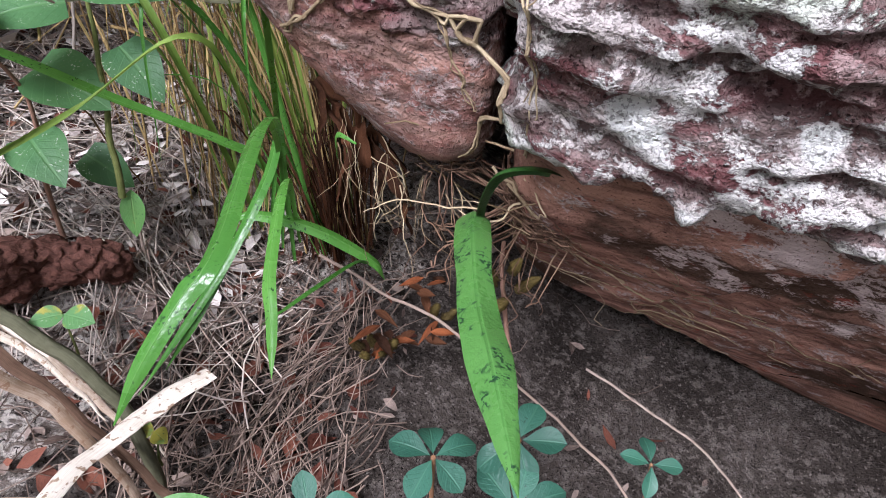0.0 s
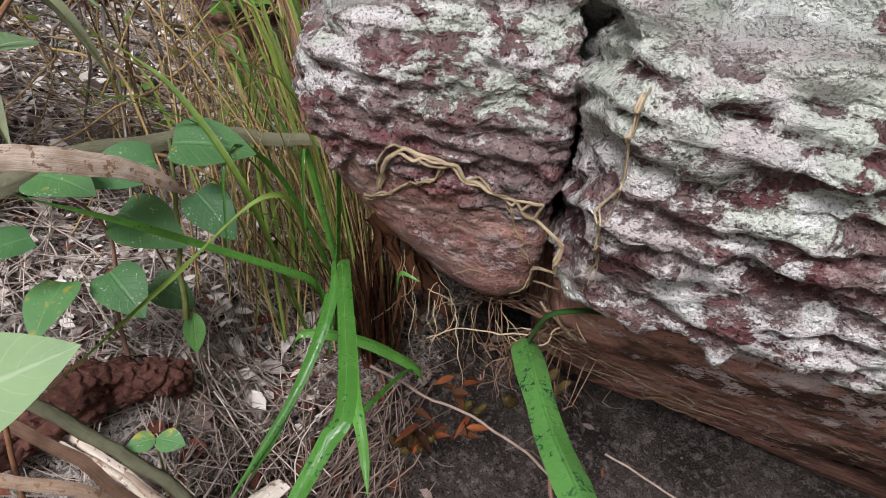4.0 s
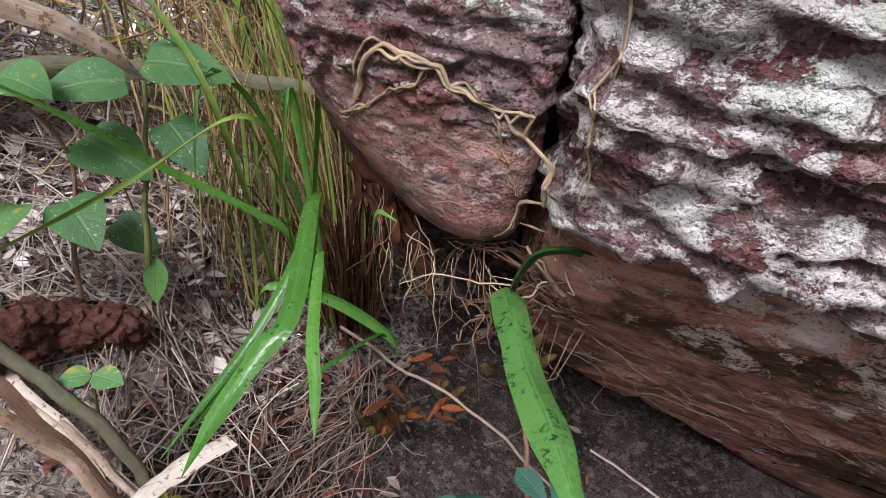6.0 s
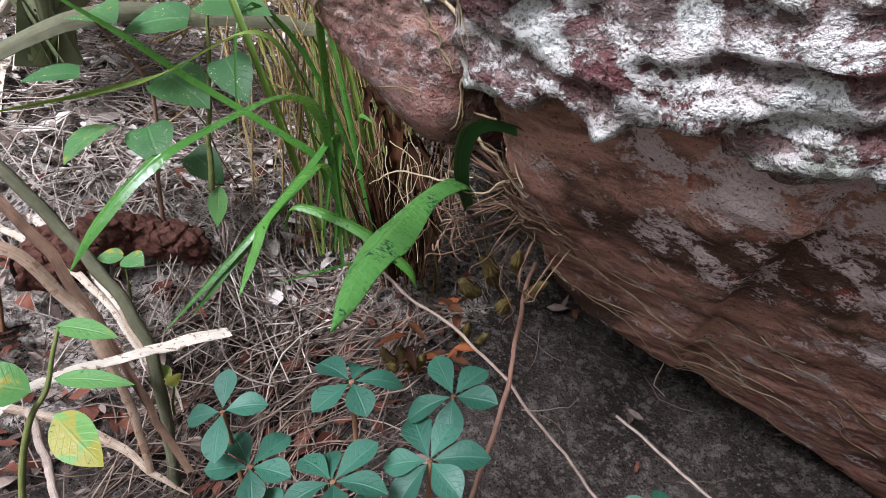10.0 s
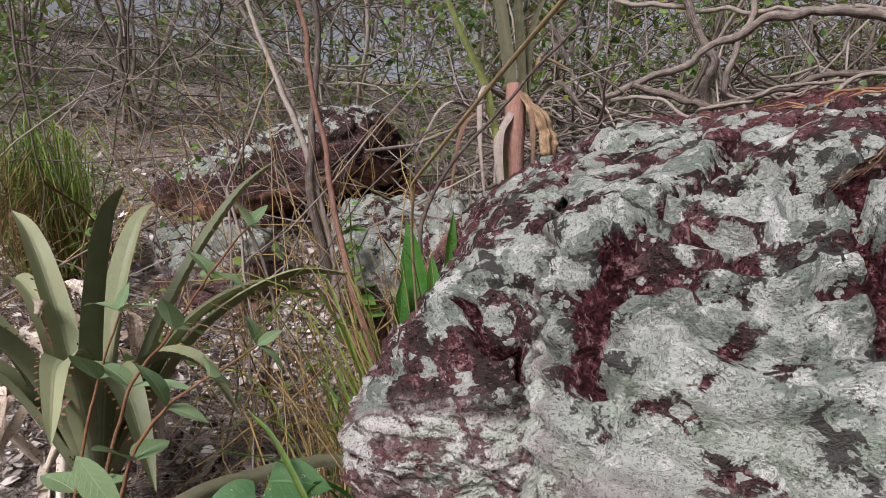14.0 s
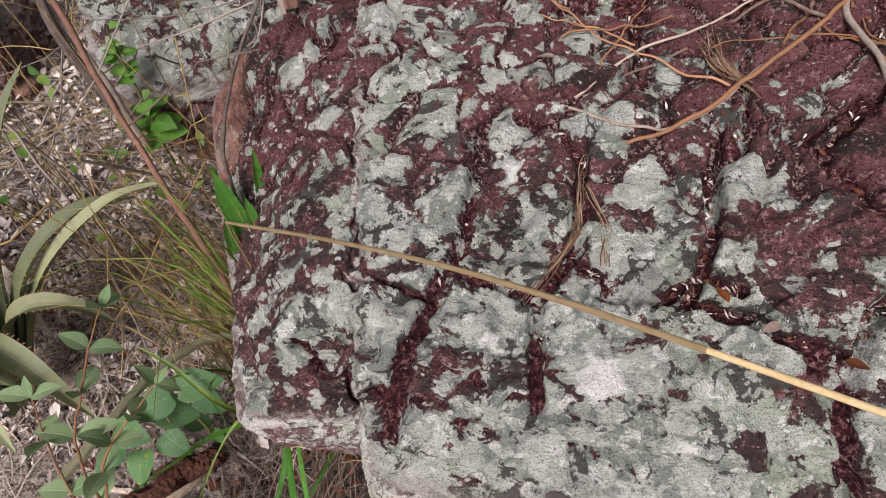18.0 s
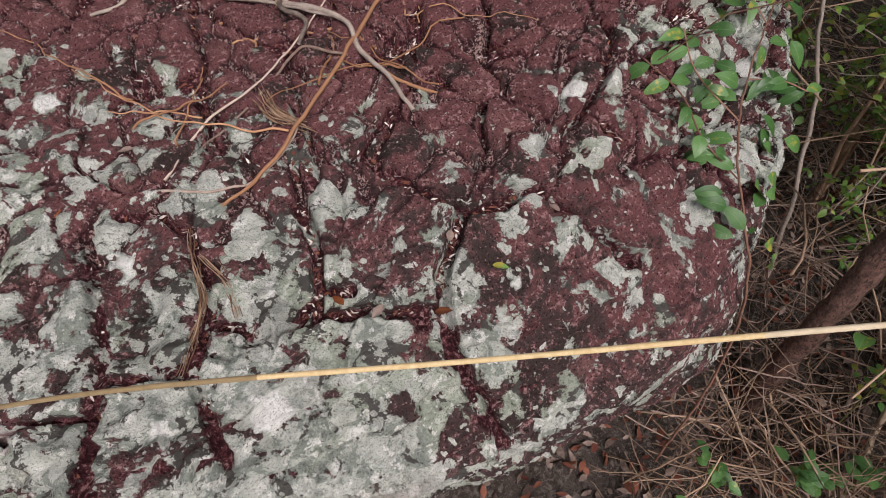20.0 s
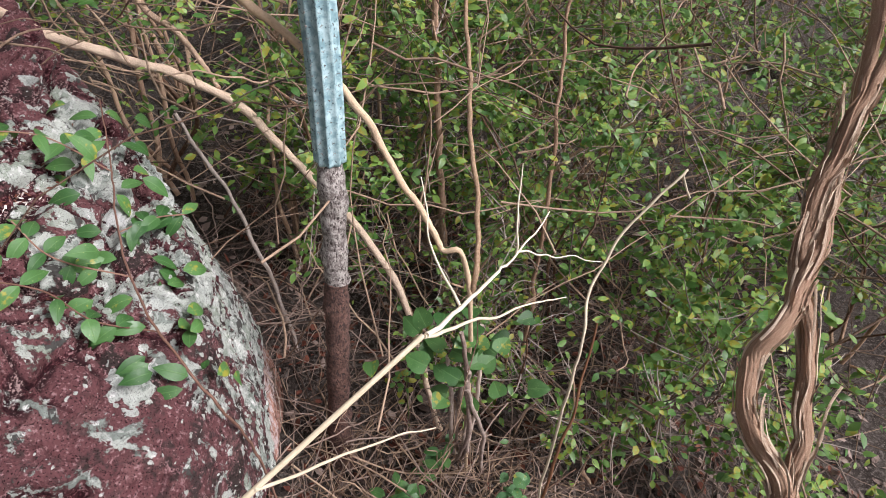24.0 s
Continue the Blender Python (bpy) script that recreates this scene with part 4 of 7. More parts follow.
for k in range(9):
    o = np.array((rng.uniform(-0.115, -0.045), 0.575 + rng.normal(0, 0.01), 0.0))
    o[2] = 0.545 - 0.9 * (o[0] + 0.115)
    e = o + (rng.uniform(-0.01, 0.05), -0.02 + rng.normal(0, 0.012), rng.uniform(-0.10, -0.04))
    part("dry_sheath", Bits().ribbon(wobble(curve_through([o, (o + e) / 2 + (0.01, -0.02, 0.006), e], 16), 0.004, 40, 60 + k), rng.uniform(0.008, 0.016) * np.interp(np.linspace(0, 1, 16), (0, 0.5, 1), (1, 0.9, 0.2)), rng.normal(0, 1, 3), 0.4, 5, 0.0006, 0.2, k), DARKRUST, orchid, "papery rust-brown old sheath")
sprig = curve_through([(-0.082, 0.50, 0.50), (-0.078, 0.478, 0.527), (-0.060, 0.465, 0.525)], 12)
part("young_leaf", Bits().ribbon(sprig, 0.008 * np.linspace(1, 0.2, 12), (0, 0.5, 1), 0.2, 3), STRAP, orchid, "small fresh green leaf")

# aerial roots over the rock: pale strands
def on_rock(path, lift):
    """Lays a path on the nearest rock surface."""
    out = []
    for q in path:
        best = None
        for ob in (main_rock, split_rock):
            hit, at, normal, _ = ob.closest_point_on_mesh(Vector(q))
            if hit and (best is None or (at - Vector(q)).length < best[0]):
                best = ((at - Vector(q)).length, at + normal * lift)
        out.append(best[1] if best and best[0] < 0.05 else q)
    out = np.array([tuple(v) for v in out])
    out[1:-1] = (out[:-2] + 2 * out[1:-1] + out[2:]) / 4
    return out


ROOTS = [([(-0.098, 0.428, 0.628), (-0.090, 0.397, 0.664), (-0.062, 0.388, 0.668), (-0.031, 0.386, 0.651), (0.000, 0.381, 0.634), (0.022, 0.366, 0.628), (0.036, 0.378, 0.592), (0.055, 0.388, 0.566), (0.066, 0.408, 0.545)], 0.0030, ROOT),
         ([(-0.113, 0.452, 0.610), (-0.087, 0.418, 0.628), (-0.061, 0.397, 0.645), (-0.044, 0.387, 0.654)], 0.0022, ROOT),
         ([(0.012, 0.378, 0.632), (0.030, 0.368, 0.606), (0.040, 0.378, 0.580), (0.036, 0.408, 0.552), (0.022, 0.43, 0.525)], 0.0026, ROOT),
         ([(-0.002, 0.383, 0.633), (0.012, 0.390, 0.605), (0.018, 0.396, 0.590), (0.030, 0.396, 0.570)], 0.0013, ROOT),
         ([(0.036, 0.262, 0.745), (0.040, 0.264, 0.730), (0.033, 0.268, 0.707), (0.031, 0.280, 0.680), (0.040, 0.298, 0.637), (0.066, 0.352, 0.577), (0.090, 0.370, 0.560)], 0.0016, ROOT),
         ([(0.070, 0.58, 0.395), (0.121, 0.528, 0.424), (0.169, 0.515, 0.405), (0.216, 0.533, 0.364), (0.255, 0.535, 0.338), (0.292, 0.545, 0.306)], 0.0019, ROOT),
         ([(0.080, 0.58, 0.388), (0.125, 0.582, 0.375), (0.156, 0.570, 0.361), (0.203, 0.55, 0.360)], 0.0015, ROOT)]
for ctrl, r, m in ROOTS:
    n = 12 * len(ctrl)
    for k in range(3):
        path = on_rock(wobble(curve_through(ctrl, n), 0.0022 + 0.002 * k, 60 - 12 * k, int(r * 1e5) + 31 * k), r * 0.25)
        part("aerial_root", Bits().tube(path, r * (0.62 - 0.13 * k) * np.linspace(1.1, 0.5, n), 7, 0.25), m, orchid, "pale aerial root gripping the rock")
snag = Bits()
for k in range(150):
    a = np.array((0.055, 0.455, 0.462)) + rng.normal(0, 1, 3) * (0.026, 0.010, 0.024)
    pts = [a]
    way = unit((rng.normal(0.5, 0.7), 0.0, rng.normal(-0.1, 0.6)))
    for _ in range(4):
        way = unit(way + rng.normal(0, 0.45, 3) * (1, 0.3, 1))
        pts.append(pts[-1] + way * rng.uniform(0.006, 0.017))
    path = on_rock(curve_through(pts, 16), rng.uniform(0.0005, 0.010))
    snag.tube(wobble(path, 0.0045, 55, k), rng.uniform(0.0004, 0.0011) * np.linspace(1, 0.5, 16), 5)
part("root_tangle", snag, BROWNROOT, orchid, "tangle of thin brown roots", kind="stuff")
snag = Bits()
for k in range(16):
    a = np.array((0.060, 0.425, 0.500)) + rng.normal(0, 1, 3) * (0.028, 0.010, 0.018)
    b = a + np.array((rng.normal(0.01, 0.03), rng.normal(0.01, 0.01), rng.normal(-0.01, 0.018)))
    c = b + rng.normal(0, 1, 3) * (0.028, 0.012, 0.018)
    snag.tube(wobble(curve_through([a, b, c], 12), 0.003, 55, k + 300), rng.uniform(0.0006, 0.0013) * np.linspace(1, 0.5, 12), 5)
for k in range(26):
    a = np.array((rng.uniform(-0.08, 0.03), 0.48 + rng.normal(0, 0.02), 0.0))
    a[2] = 0.50 - 0.7 * (a[0] + 0.03) + rng.normal(0, 0.008) if a[0] < -0.03 else 0.49
    b = a + (rng.normal(0, 0.012), rng.normal(0.0, 0.012), rng.uniform(-0.05, -0.02))
    c = b + (rng.normal(0, 0.02), rng.normal(0.01, 0.012), rng.uniform(-0.08, -0.02))
    snag.tube(wobble(curve_through([a, b, c], 12), 0.003, 45, k + 400), rng.uniform(0.0003, 0.0007) * np.linspace(1, 0.5, 12), 5)
part("fine_root_mass", snag, ROOT, orchid, "fine pale roots", kind="stuff")
snag = Bits()
for k in range(34):
    x = rng.uniform(0.10, 0.40)
    z = rng.uniform(0.22, 0.50)
    y = 0.755 + (-0.42 * (x - 0.24) - 0.73 * (z - 0.148)) / 0.60 - 0.002
    pts = [(x, y, z)]
    for _ in range(3):
        dx, dz = rng.uniform(0.012, 0.035), rng.normal(-0.014, 0.012)
        pts.append((pts[-1][0] + dx, pts[-1][1] + (-0.42 * dx - 0.73 * dz) / 0.60, pts[-1][2] + dz))
    snag.tube(on_rock(wobble(curve_through(pts, 16), 0.002, 70, k + 700), 0.0004), rng.uniform(0.0003, 0.0007), 5)
part("hair_root_mass", snag, ROOT, orchid, "hair-thin roots on the bare rock", kind="stuff")

# strap-leaved plant
strap = thing("strap_leaved_plant", "grass-like plant with long arching bright green blades", "plant", at=(-0.15, 0.60, 0.28))
BLADES = [([(-0.150, 0.600, 0.33), (-0.146, 0.570, 0.44), (-0.137, 0.515, 0.521), (-0.128, 0.43, 0.545), (-0.115, 0.291, 0.529), (-0.128, 0.262, 0.510), (-0.146, 0.243, 0.480), (-0.160, 0.232, 0.450)], 0.0145, 0),
          ([(-0.165, 0.610, 0.34), (-0.152, 0.590, 0.484), (-0.150, 0.52, 0.468), (-0.180, 0.455, 0.405), (-0.243, 0.395, 0.313)], 0.0115, 1),
          ([(-0.140, 0.590, 0.36), (-0.131, 0.517, 0.469), (-0.117, 0.390, 0.455), (-0.108, 0.35, 0.435), (-0.102, 0.318, 0.408)], 0.0110, 2),
          ([(-0.200, 0.550, 0.38), (-0.187, 0.556, 0.409), (-0.12, 0.566, 0.392), (-0.057, 0.570, 0.352), (-0.045, 0.575, 0.325)], 0.0150, 3),
          ([(-0.060, 0.545, 0.365), (-0.073, 0.530, 0.375), (-0.105, 0.48, 0.376), (-0.140, 0.423, 0.372)], 0.0120, 4),
          ([(-0.175, 0.60, 0.36), (-0.158, 0.575, 0.455), (-0.165, 0.50, 0.435), (-0.195, 0.44, 0.375), (-0.225, 0.415, 0.325)], 0.0095, 5)]
for ctrl, w, k in BLADES:
    n = 36
    u = np.linspace(0, 1, n)
    part("blade", Bits().ribbon(curve_through(ctrl, n), w * np.interp(u, (0, 0.15, 0.35, 0.6, 0.85, 1), (0.25, 0.45, 0.9, 1, 0.7, 0.04)), (0.95, 0.15, 0.35) if k != 3 else (0.2, 0.9, 0.5), 0.20, 5, 0.0, 0.05, k), STRAP, strap)

# tall grass tuft beside the split block
tuft = thing("grass_tuft", "tall dense tuft of green and straw-coloured grass beside the boulder", "grass", at=(-0.13, 0.72, 0.30))


def grass_blades(count, centre, spread_r, height, lean, width, seed, curl=0.25, n=9):
    r = np.random.default_rng(seed)
    b = Bits()
    for _ in range(count):
        a = r.uniform(0, 6.28)
        root = np.array(centre) + (np.cos(a) * spread_r * r.random(), np.sin(a) * spread_r * r.random(), 0)
        h = height * r.uniform(0.55, 1.1)
        d = np.array(lean) + r.normal(0, 0.22, 3) * (1, 1, 0.1)
        tip = root + unit(d + (0, 0, 1.0)) * h
        mid = root + (tip - root) * 0.55 + np.array((0, 0, h * r.uniform(0.02, curl * 0.4)))
        end = tip + unit(d) * h * r.uniform(0, curl) - np.array((0, 0, h * r.uniform(0, curl)))
        w = width * r.uniform(0.5, 1.3)
        b.ribbon(curve_through([root, mid, tip, end], n), w * np.interp(np.linspace(0, 1, n), (0, 0.5, 1), (0.8, 1, 0.05)), r.normal(0, 1, 3), 0.25, 3)
    return b


part("green_grass", grass_blades(26, (-0.120, 0.72, 0.29), 0.040, 0.60, (-0.30, 0.02, 0.3), 0.0045, 3, 0.35), GRASS, tuft, "green grass blades", kind="stuff")
part("dry_grass", grass_blades(80, (-0.115, 0.72, 0.29), 0.040, 0.60, (-0.27, 0.02, 0.3), 0.0020, 4, 0.35), DRYGRASS, tuft, "dry straw-coloured stalks", kind="stuff")
# near-black short blades, added to paint the deep shade at the tuft's foot
part("sheath_mass", grass_blades(110, (-0.115, 0.71, 0.28), 0.050, 0.20, (-0.12, -0.08, 0.3), 0.0040, 6, 0.2), DARKRUST, tuft, "dark blades standing in for the deep shade at the foot", kind="stuff")
part("broad_grass", grass_blades(4, (-0.14, 0.70, 0.29), 0.04, 0.46, (-0.5, -0.25, 0.4), 0.008, 5, 0.5, 14), STRAP, tuft, "broader green blades", kind="stuff")
for ctrl, w in [([(-0.15, 0.62, 0.36), (-0.175, 0.59, 0.45), (-0.205, 0.565, 0.483), (-0.276, 0.515, 0.537), (-0.309, 0.462, 0.579), (-0.36, 0.39, 0.632)], 0.010),
                ([(-0.17, 0.60, 0.42), (-0.192, 0.523, 0.586), (-0.268, 0.44, 0.546), (-0.32, 0.30, 0.520)], 0.006),
                ([(-0.16, 0.62, 0.36), (-0.141, 0.521, 0.60), (-0.15, 0.53, 0.68), (-0.168, 0.557, 0.74)], 0.011),
                ([(-0.19, 0.62, 0.36), (-0.235, 0.545, 0.584), (-0.303, 0.596, 0.664), (-0.36, 0.63, 0.70)], 0.009)]:
    part("long_blade", Bits().ribbon(curve_through(ctrl, 30), w * np.interp(np.linspace(0, 1, 30), (0, 0.3, 0.8, 1), (0.7, 1, 0.7, 0.05)), (0.3, 0.9, 0.4), 0.3, 3), GRASS if w < 0.01 else STRAP, tuft)

# seedlings with whorled blue-green leaves
for k, (x, y, z, size, count) in enumerate([(0.010, 0.272, 0.390, 0.033, 5), (0.070, 0.302, 0.376, 0.034, 5), (0.066, 0.267, 0.349, 0.036, 6), (0.016, 0.233, 0.345, 0.033, 6), (-0.063, 0.240, 0.370, 0.030, 4),
                                            (-0.040, 0.233, 0.340, 0.031, 5), (0.045, 0.222, 0.322, 0.030, 5), (-0.012, 0.212, 0.322, 0.030, 5), (0.232, 0.420, 0.222, 0.030, 4)]):
    foot = np.array((x + rng.normal(0, 0.015), y + 0.03 + rng.normal(0, 0.01), ground_at(x, y + 0.03) - 0.005))
    seedling = thing("whorled_seedling", "small seedling with a whorl of dew-specked blue-green leaves", "seedling", "seedlings under the boulder", tuple(foot))
    top = np.array((x, y, z))
    part("stem", Bits().tube(curve_through([foot, (foot + top) / 2 + (0.006, 0.004, 0), top], 12), 0.0017, 6), REDSTEM, seedling, "thin reddish stem")
    a0 = rng.uniform(0, 6.28)
    tilt = unit((rng.normal(0, 0.15), -0.35 + rng.normal(0, 0.1), 1))
    e1 = unit(np.cross(tilt, (0, 1, 0.2)))
    e2 = np.cross(tilt, e1)
    for j in range(count):
        a = a0 + 6.283 * j / count + rng.normal(0, 0.12)
        b = Bits()
        way = e1 * np.cos(a) + e2 * np.sin(a) + tilt * rng.uniform(-0.10, 0.40)
        leaves(b, top + 0.002 * way, way, tilt, size * rng.uniform(0.8, 1.1), size * rng.uniform(0.52, 0.60), "obovate", rng.uniform(0.05, 0.45), rng.uniform(0.15, 0.40), 10, 7)
        part("leaf", b, WHORL, seedling)

# stems and dry leaves lying about
def loose(name, label, category, ctrl, radius, material, taper=0.6, n=40, amount=0.003, scale=25, sides=8, rough=0.12, flutes=0, depth=0.0):
    seed = int(abs(ctrl[0][0] * 1e4)) % 997
    path = wobble(curve_through(ctrl, n), amount, scale, seed)
    me = Bits().tube(path, radius * np.linspace(1, taper, n), sides, rough, seed, flutes, depth).mesh(name, material)
    return tagged(new(name, me), label, category)


def strip(name, label, category, ctrl, width, side, material, n=30, cup=0.2, profile=((0, 0.4, 1), (0.9, 1, 0.6)), ripple=0.08):
    me = Bits().ribbon(wobble(curve_through(ctrl, n), 0.003, 22, 5), width * np.interp(np.linspace(0, 1, n), *profile), side, cup, 7, 0.0012, ripple).mesh(name, material)
    return tagged(new(name, me), label, category)


loose("red_stem", "thin red-brown stem leaning under the boulder", "stem", [(0.082, 0.585, 0.375), (0.081, 0.506, 0.333), (0.085, 0.441, 0.300), (0.076, 0.365, 0.24), (0.07, 0.31, 0.14)], 0.0025, PINKSTEM, 0.9)
loose("twig", "thin grey-brown twig lying below the orchid", "twig", [(-0.11, 0.54, 0.375), (-0.037, 0.546, 0.325), (0.031, 0.527, 0.297), (0.09, 0.500, 0.262), (0.154, 0.464, 0.222), (0.207, 0.415, 0.19), (0.25, 0.36, 0.12)], 0.0019, BROWNSTRAW, 0.7)
loose("twig", "pale wiry twig arching over bare soil", "twig", [(0.190, 0.545, 0.235), (0.244, 0.500, 0.225), (0.300, 0.44, 0.215), (0.340, 0.39, 0.17), (0.38, 0.33, 0.08)], 0.0016, STRAW, 0.6)
loose("twig", "thin twig stuck in the soil", "twig", [(0.055, 0.47, 0.40), (0.075, 0.52, 0.33), (0.10, 0.56, 0.25)], 0.0012, BROWNROOT, 0.8)
loose("grey_stem", "smooth grey-green stem bending over the litter", "stem", [(-0.62, 0.43, 0.56), (-0.426, 0.413, 0.442), (-0.358, 0.412, 0.389), (-0.299, 0.405, 0.345), (-0.262, 0.396, 0.30), (-0.243, 0.39, 0.22), (-0.235, 0.385, 0.13)], 0.0066, GREYSTEM, 0.9)
strip("dead_leaf_sheath", "long pale dry leaf sheath with a frayed end on the litter", "dead leaf", [(-0.198, 0.432, 0.312), (-0.241, 0.367, 0.312), (-0.256, 0.298, 0.325), (-0.245, 0.235, 0.330), (-0.23, 0.17, 0.30)], 0.028, (0.7, -0.55, 0.25), PALEHUSK, profile=((0, 0.15, 0.5, 1), (1.0, 1.05, 0.75, 0.3)))
strip("dead_leaf_sheath", "brown curled strap-like dead leaf", "dead leaf", [(-0.50, 0.40, 0.47), (-0.410, 0.391, 0.418), (-0.346, 0.385, 0.365), (-0.273, 0.369, 0.295), (-0.19, 0.352, 0.20)], 0.013, (0.6, 0.3, 0.7), BROWNROOT)
strip("dead_leaf_sheath", "dry tan strap-like dead leaf", "dead leaf", [(-0.46, 0.33, 0.43), (-0.345, 0.338, 0.400), (-0.300, 0.355, 0.350), (-0.25, 0.35, 0.27), (-0.22, 0.34, 0.20)], 0.011, (0.3, 0.6, 0.7), HUSK)
strip("dead_leaf_sheath", "whitish dead leaf with a purple-brown tip", "dead leaf", [(-0.52, 0.25, 0.66), (-0.400, 0.27, 0.68), (-0.303, 0.320, 0.683), (-0.255, 0.365, 0.66), (-0.235, 0.40, 0.632)], 0.018, (0, 0.7, 0.7), HUSK, profile=((0, 0.6, 0.9, 1), (0.9, 1, 0.5, 0.05)))
strip("brown_strap_leaf", "olive-brown strap leaf reaching behind the grass tuft", "dead leaf", [(-0.60, 0.45, 0.50), (-0.45, 0.53, 0.59), (-0.35, 0.64, 0.605), (-0.25, 0.69, 0.60), (-0.16, 0.68, 0.597)], 0.022, (0, 0.4, 0.9), GREYSTEM)
for ctrl, width, m, lab in [([(-0.633, 0.56, 0.362), (-0.503, 0.535, 0.324), (-0.38, 0.481, 0.278), (-0.244, 0.419, 0.208)], 0.014, HUSK, "long tan dead leaf slanting over the litter"),
                            ([(-0.60, 0.515, 0.345), (-0.486, 0.501, 0.315), (-0.396, 0.481, 0.285), (-0.308, 0.439, 0.235)], 0.010, PALEHUSK, "bleached dead leaf slanting over the litter"),
                            ([(-0.404, 0.343, 0.226), (-0.327, 0.357, 0.212), (-0.265, 0.358, 0.196), (-0.195, 0.355, 0.172)], 0.010, HUSK, "dry tan dead leaf on the soil"),
                            ([(-0.694, 0.581, 0.40), (-0.716, 0.634, 0.43), (-0.784, 0.723, 0.50), (-0.881, 0.829, 0.56)], 0.030, PALEHUSK, "broad bleached leaf base beside the bromeliad"),
                            ([(-0.739, 0.637, 0.43), (-0.706, 0.68, 0.45), (-0.707, 0.753, 0.475), (-0.739, 0.832, 0.49)], 0.034, HUSK, "curled tan leaf base beside the bromeliad"),
                            ([(-0.434, 0.502, 0.287), (-0.374, 0.477, 0.275), (-0.307, 0.44, 0.247), (-0.236, 0.395, 0.208)], 0.009, HUSK, "narrow tan dead leaf in the litter")]:
    strip("dead_leaf", lab, "dead leaf", ctrl, width, (0.35, 0.6, 0.7), m, cup=0.3, profile=((0, 0.4, 0.85, 1), (0.8, 1, 0.6, 0.1)), ripple=0.15)
loose("dry_stem", "pale dry stem lying across the bank", "stem", [(-0.726, 0.818, 0.47), (-0.571, 0.764, 0.415), (-0.471, 0.714, 0.365), (-0.403, 0.672, 0.325)], 0.0055, STRAW, 0.8)
loose("dry_stem", "short grey dry stem on the soil", "stem", [(-0.378, 0.355, 0.219), (-0.33, 0.325, 0.20), (-0.28, 0.292, 0.178)], 0.0045, STRAW, 0.8)
log_path = curve_through([(-0.52, 0.50, 0.31), (-0.45, 0.53, 0.345), (-0.39, 0.56, 0.352), (-0.33, 0.585, 0.325)], 40)
log_path = curve_through(log_path, 170)
rot = Bits().tube(log_path + (0, 0, -0.010), 0.029 * np.interp(np.linspace(0, 1, 170), (0, 0.5, 0.92, 1), (1, 1, 0.7, 0.25)), 72, 0.42, 8)
rot.p[0] = wobble(wobble(rot.p[0], 0.006, 45, 5), 0.004, 120, 15)
tagged(new("rotten_log", rot.mesh("rotten_log", stem_material("rotten_wood", (0.022, 0.011, 0.009), (0.135, 0.060, 0.045), 0.95, 2.0, bumpy=1.0))), "crumbling dark red-brown rotten log in the litter", "log")

# plants with broad, speckled leaves
def leafy_stem(name, label, category, ctrl, radius, stem_mat, leaf_mat, blades, shape, at=None, leaf_name="leaf", fold=0.12, rows=10, cols=7, petiole=0.0):
    """A stem with leaves: each (base, way, up, length, width, droop)."""
    ob = thing(name, label, category, at=tuple(ctrl[0]) if at is None else at)
    n = 10 * len(ctrl)
    part("stem", Bits().tube(wobble(curve_through(ctrl, n), 0.002, 30, 3), radius * np.linspace(1, 0.45, n), 7), stem_mat, ob)
    for base, way, up, length, width, droop in blades:
        b = Bits()
        leaves(b, base, way, up, length, width, shape, droop, fold, rows, cols)
        part(leaf_name, b, leaf_mat, ob)
    return ob


leafy_stem("speckled_sapling", "young sapling with large dew-speckled heart-shaped green leaves", "sapling", [(-0.40, 0.60, 0.28), (-0.405, 0.595, 0.42), (-0.39, 0.58, 0.52), (-0.42, 0.53, 0.60)], 0.0032, PINKSTEM, HEART,
           [((-0.385, 0.60, 0.535), (0.75, -0.30, -0.15), (0.0, -0.55, 0.85), 0.085, 0.068, 0.25), ((-0.395, 0.575, 0.475), (0.55, -0.55, -0.25), (0.1, -0.6, 0.8), 0.070, 0.056, 0.30),
            ((-0.43, 0.55, 0.475), (-0.15, -0.75, -0.2), (-0.2, -0.5, 0.85), 0.072, 0.058, 0.3), ((-0.44, 0.53, 0.535), (-0.5, -0.45, 0.0), (-0.1, -0.5, 0.9), 0.062, 0.046, 0.2),
            ((-0.42, 0.53, 0.60), (0.55, -0.35, 0.10), (0.0, -0.5, 0.9), 0.074, 0.056, 0.3), ((-0.37, 0.62, 0.44), (0.7, -0.2, -0.35), (0.1, -0.7, 0.7), 0.060, 0.044, 0.3)], "heart")
leafy_stem("yellowing_seedling", "low plant with oval leaves turning yellow", "seedling", [(-0.175, 0.165, 0.20), (-0.150, 0.175, 0.36), (-0.128, 0.178, 0.405), (-0.125, 0.19, 0.44)], 0.0024, GREENSTEM, YELLOWING,
           [((-0.124, 0.178, 0.392), (0.8, -0.2, -0.4), (0, -0.8, 0.6), 0.042, 0.026, 0.1), ((-0.127, 0.19, 0.44), (0.8, 0.1, 0.05), (0, -0.5, 0.9), 0.036, 0.013, 0.2),
            ((-0.125, 0.182, 0.412), (0.8, 0.2, 0.1), (0, -0.5, 0.9), 0.044, 0.012, 0.2), ((-0.135, 0.176, 0.405), (-0.6, -0.4, 0.3), (0, -0.6, 0.8), 0.04, 0.026, 0.2)], "ovate")
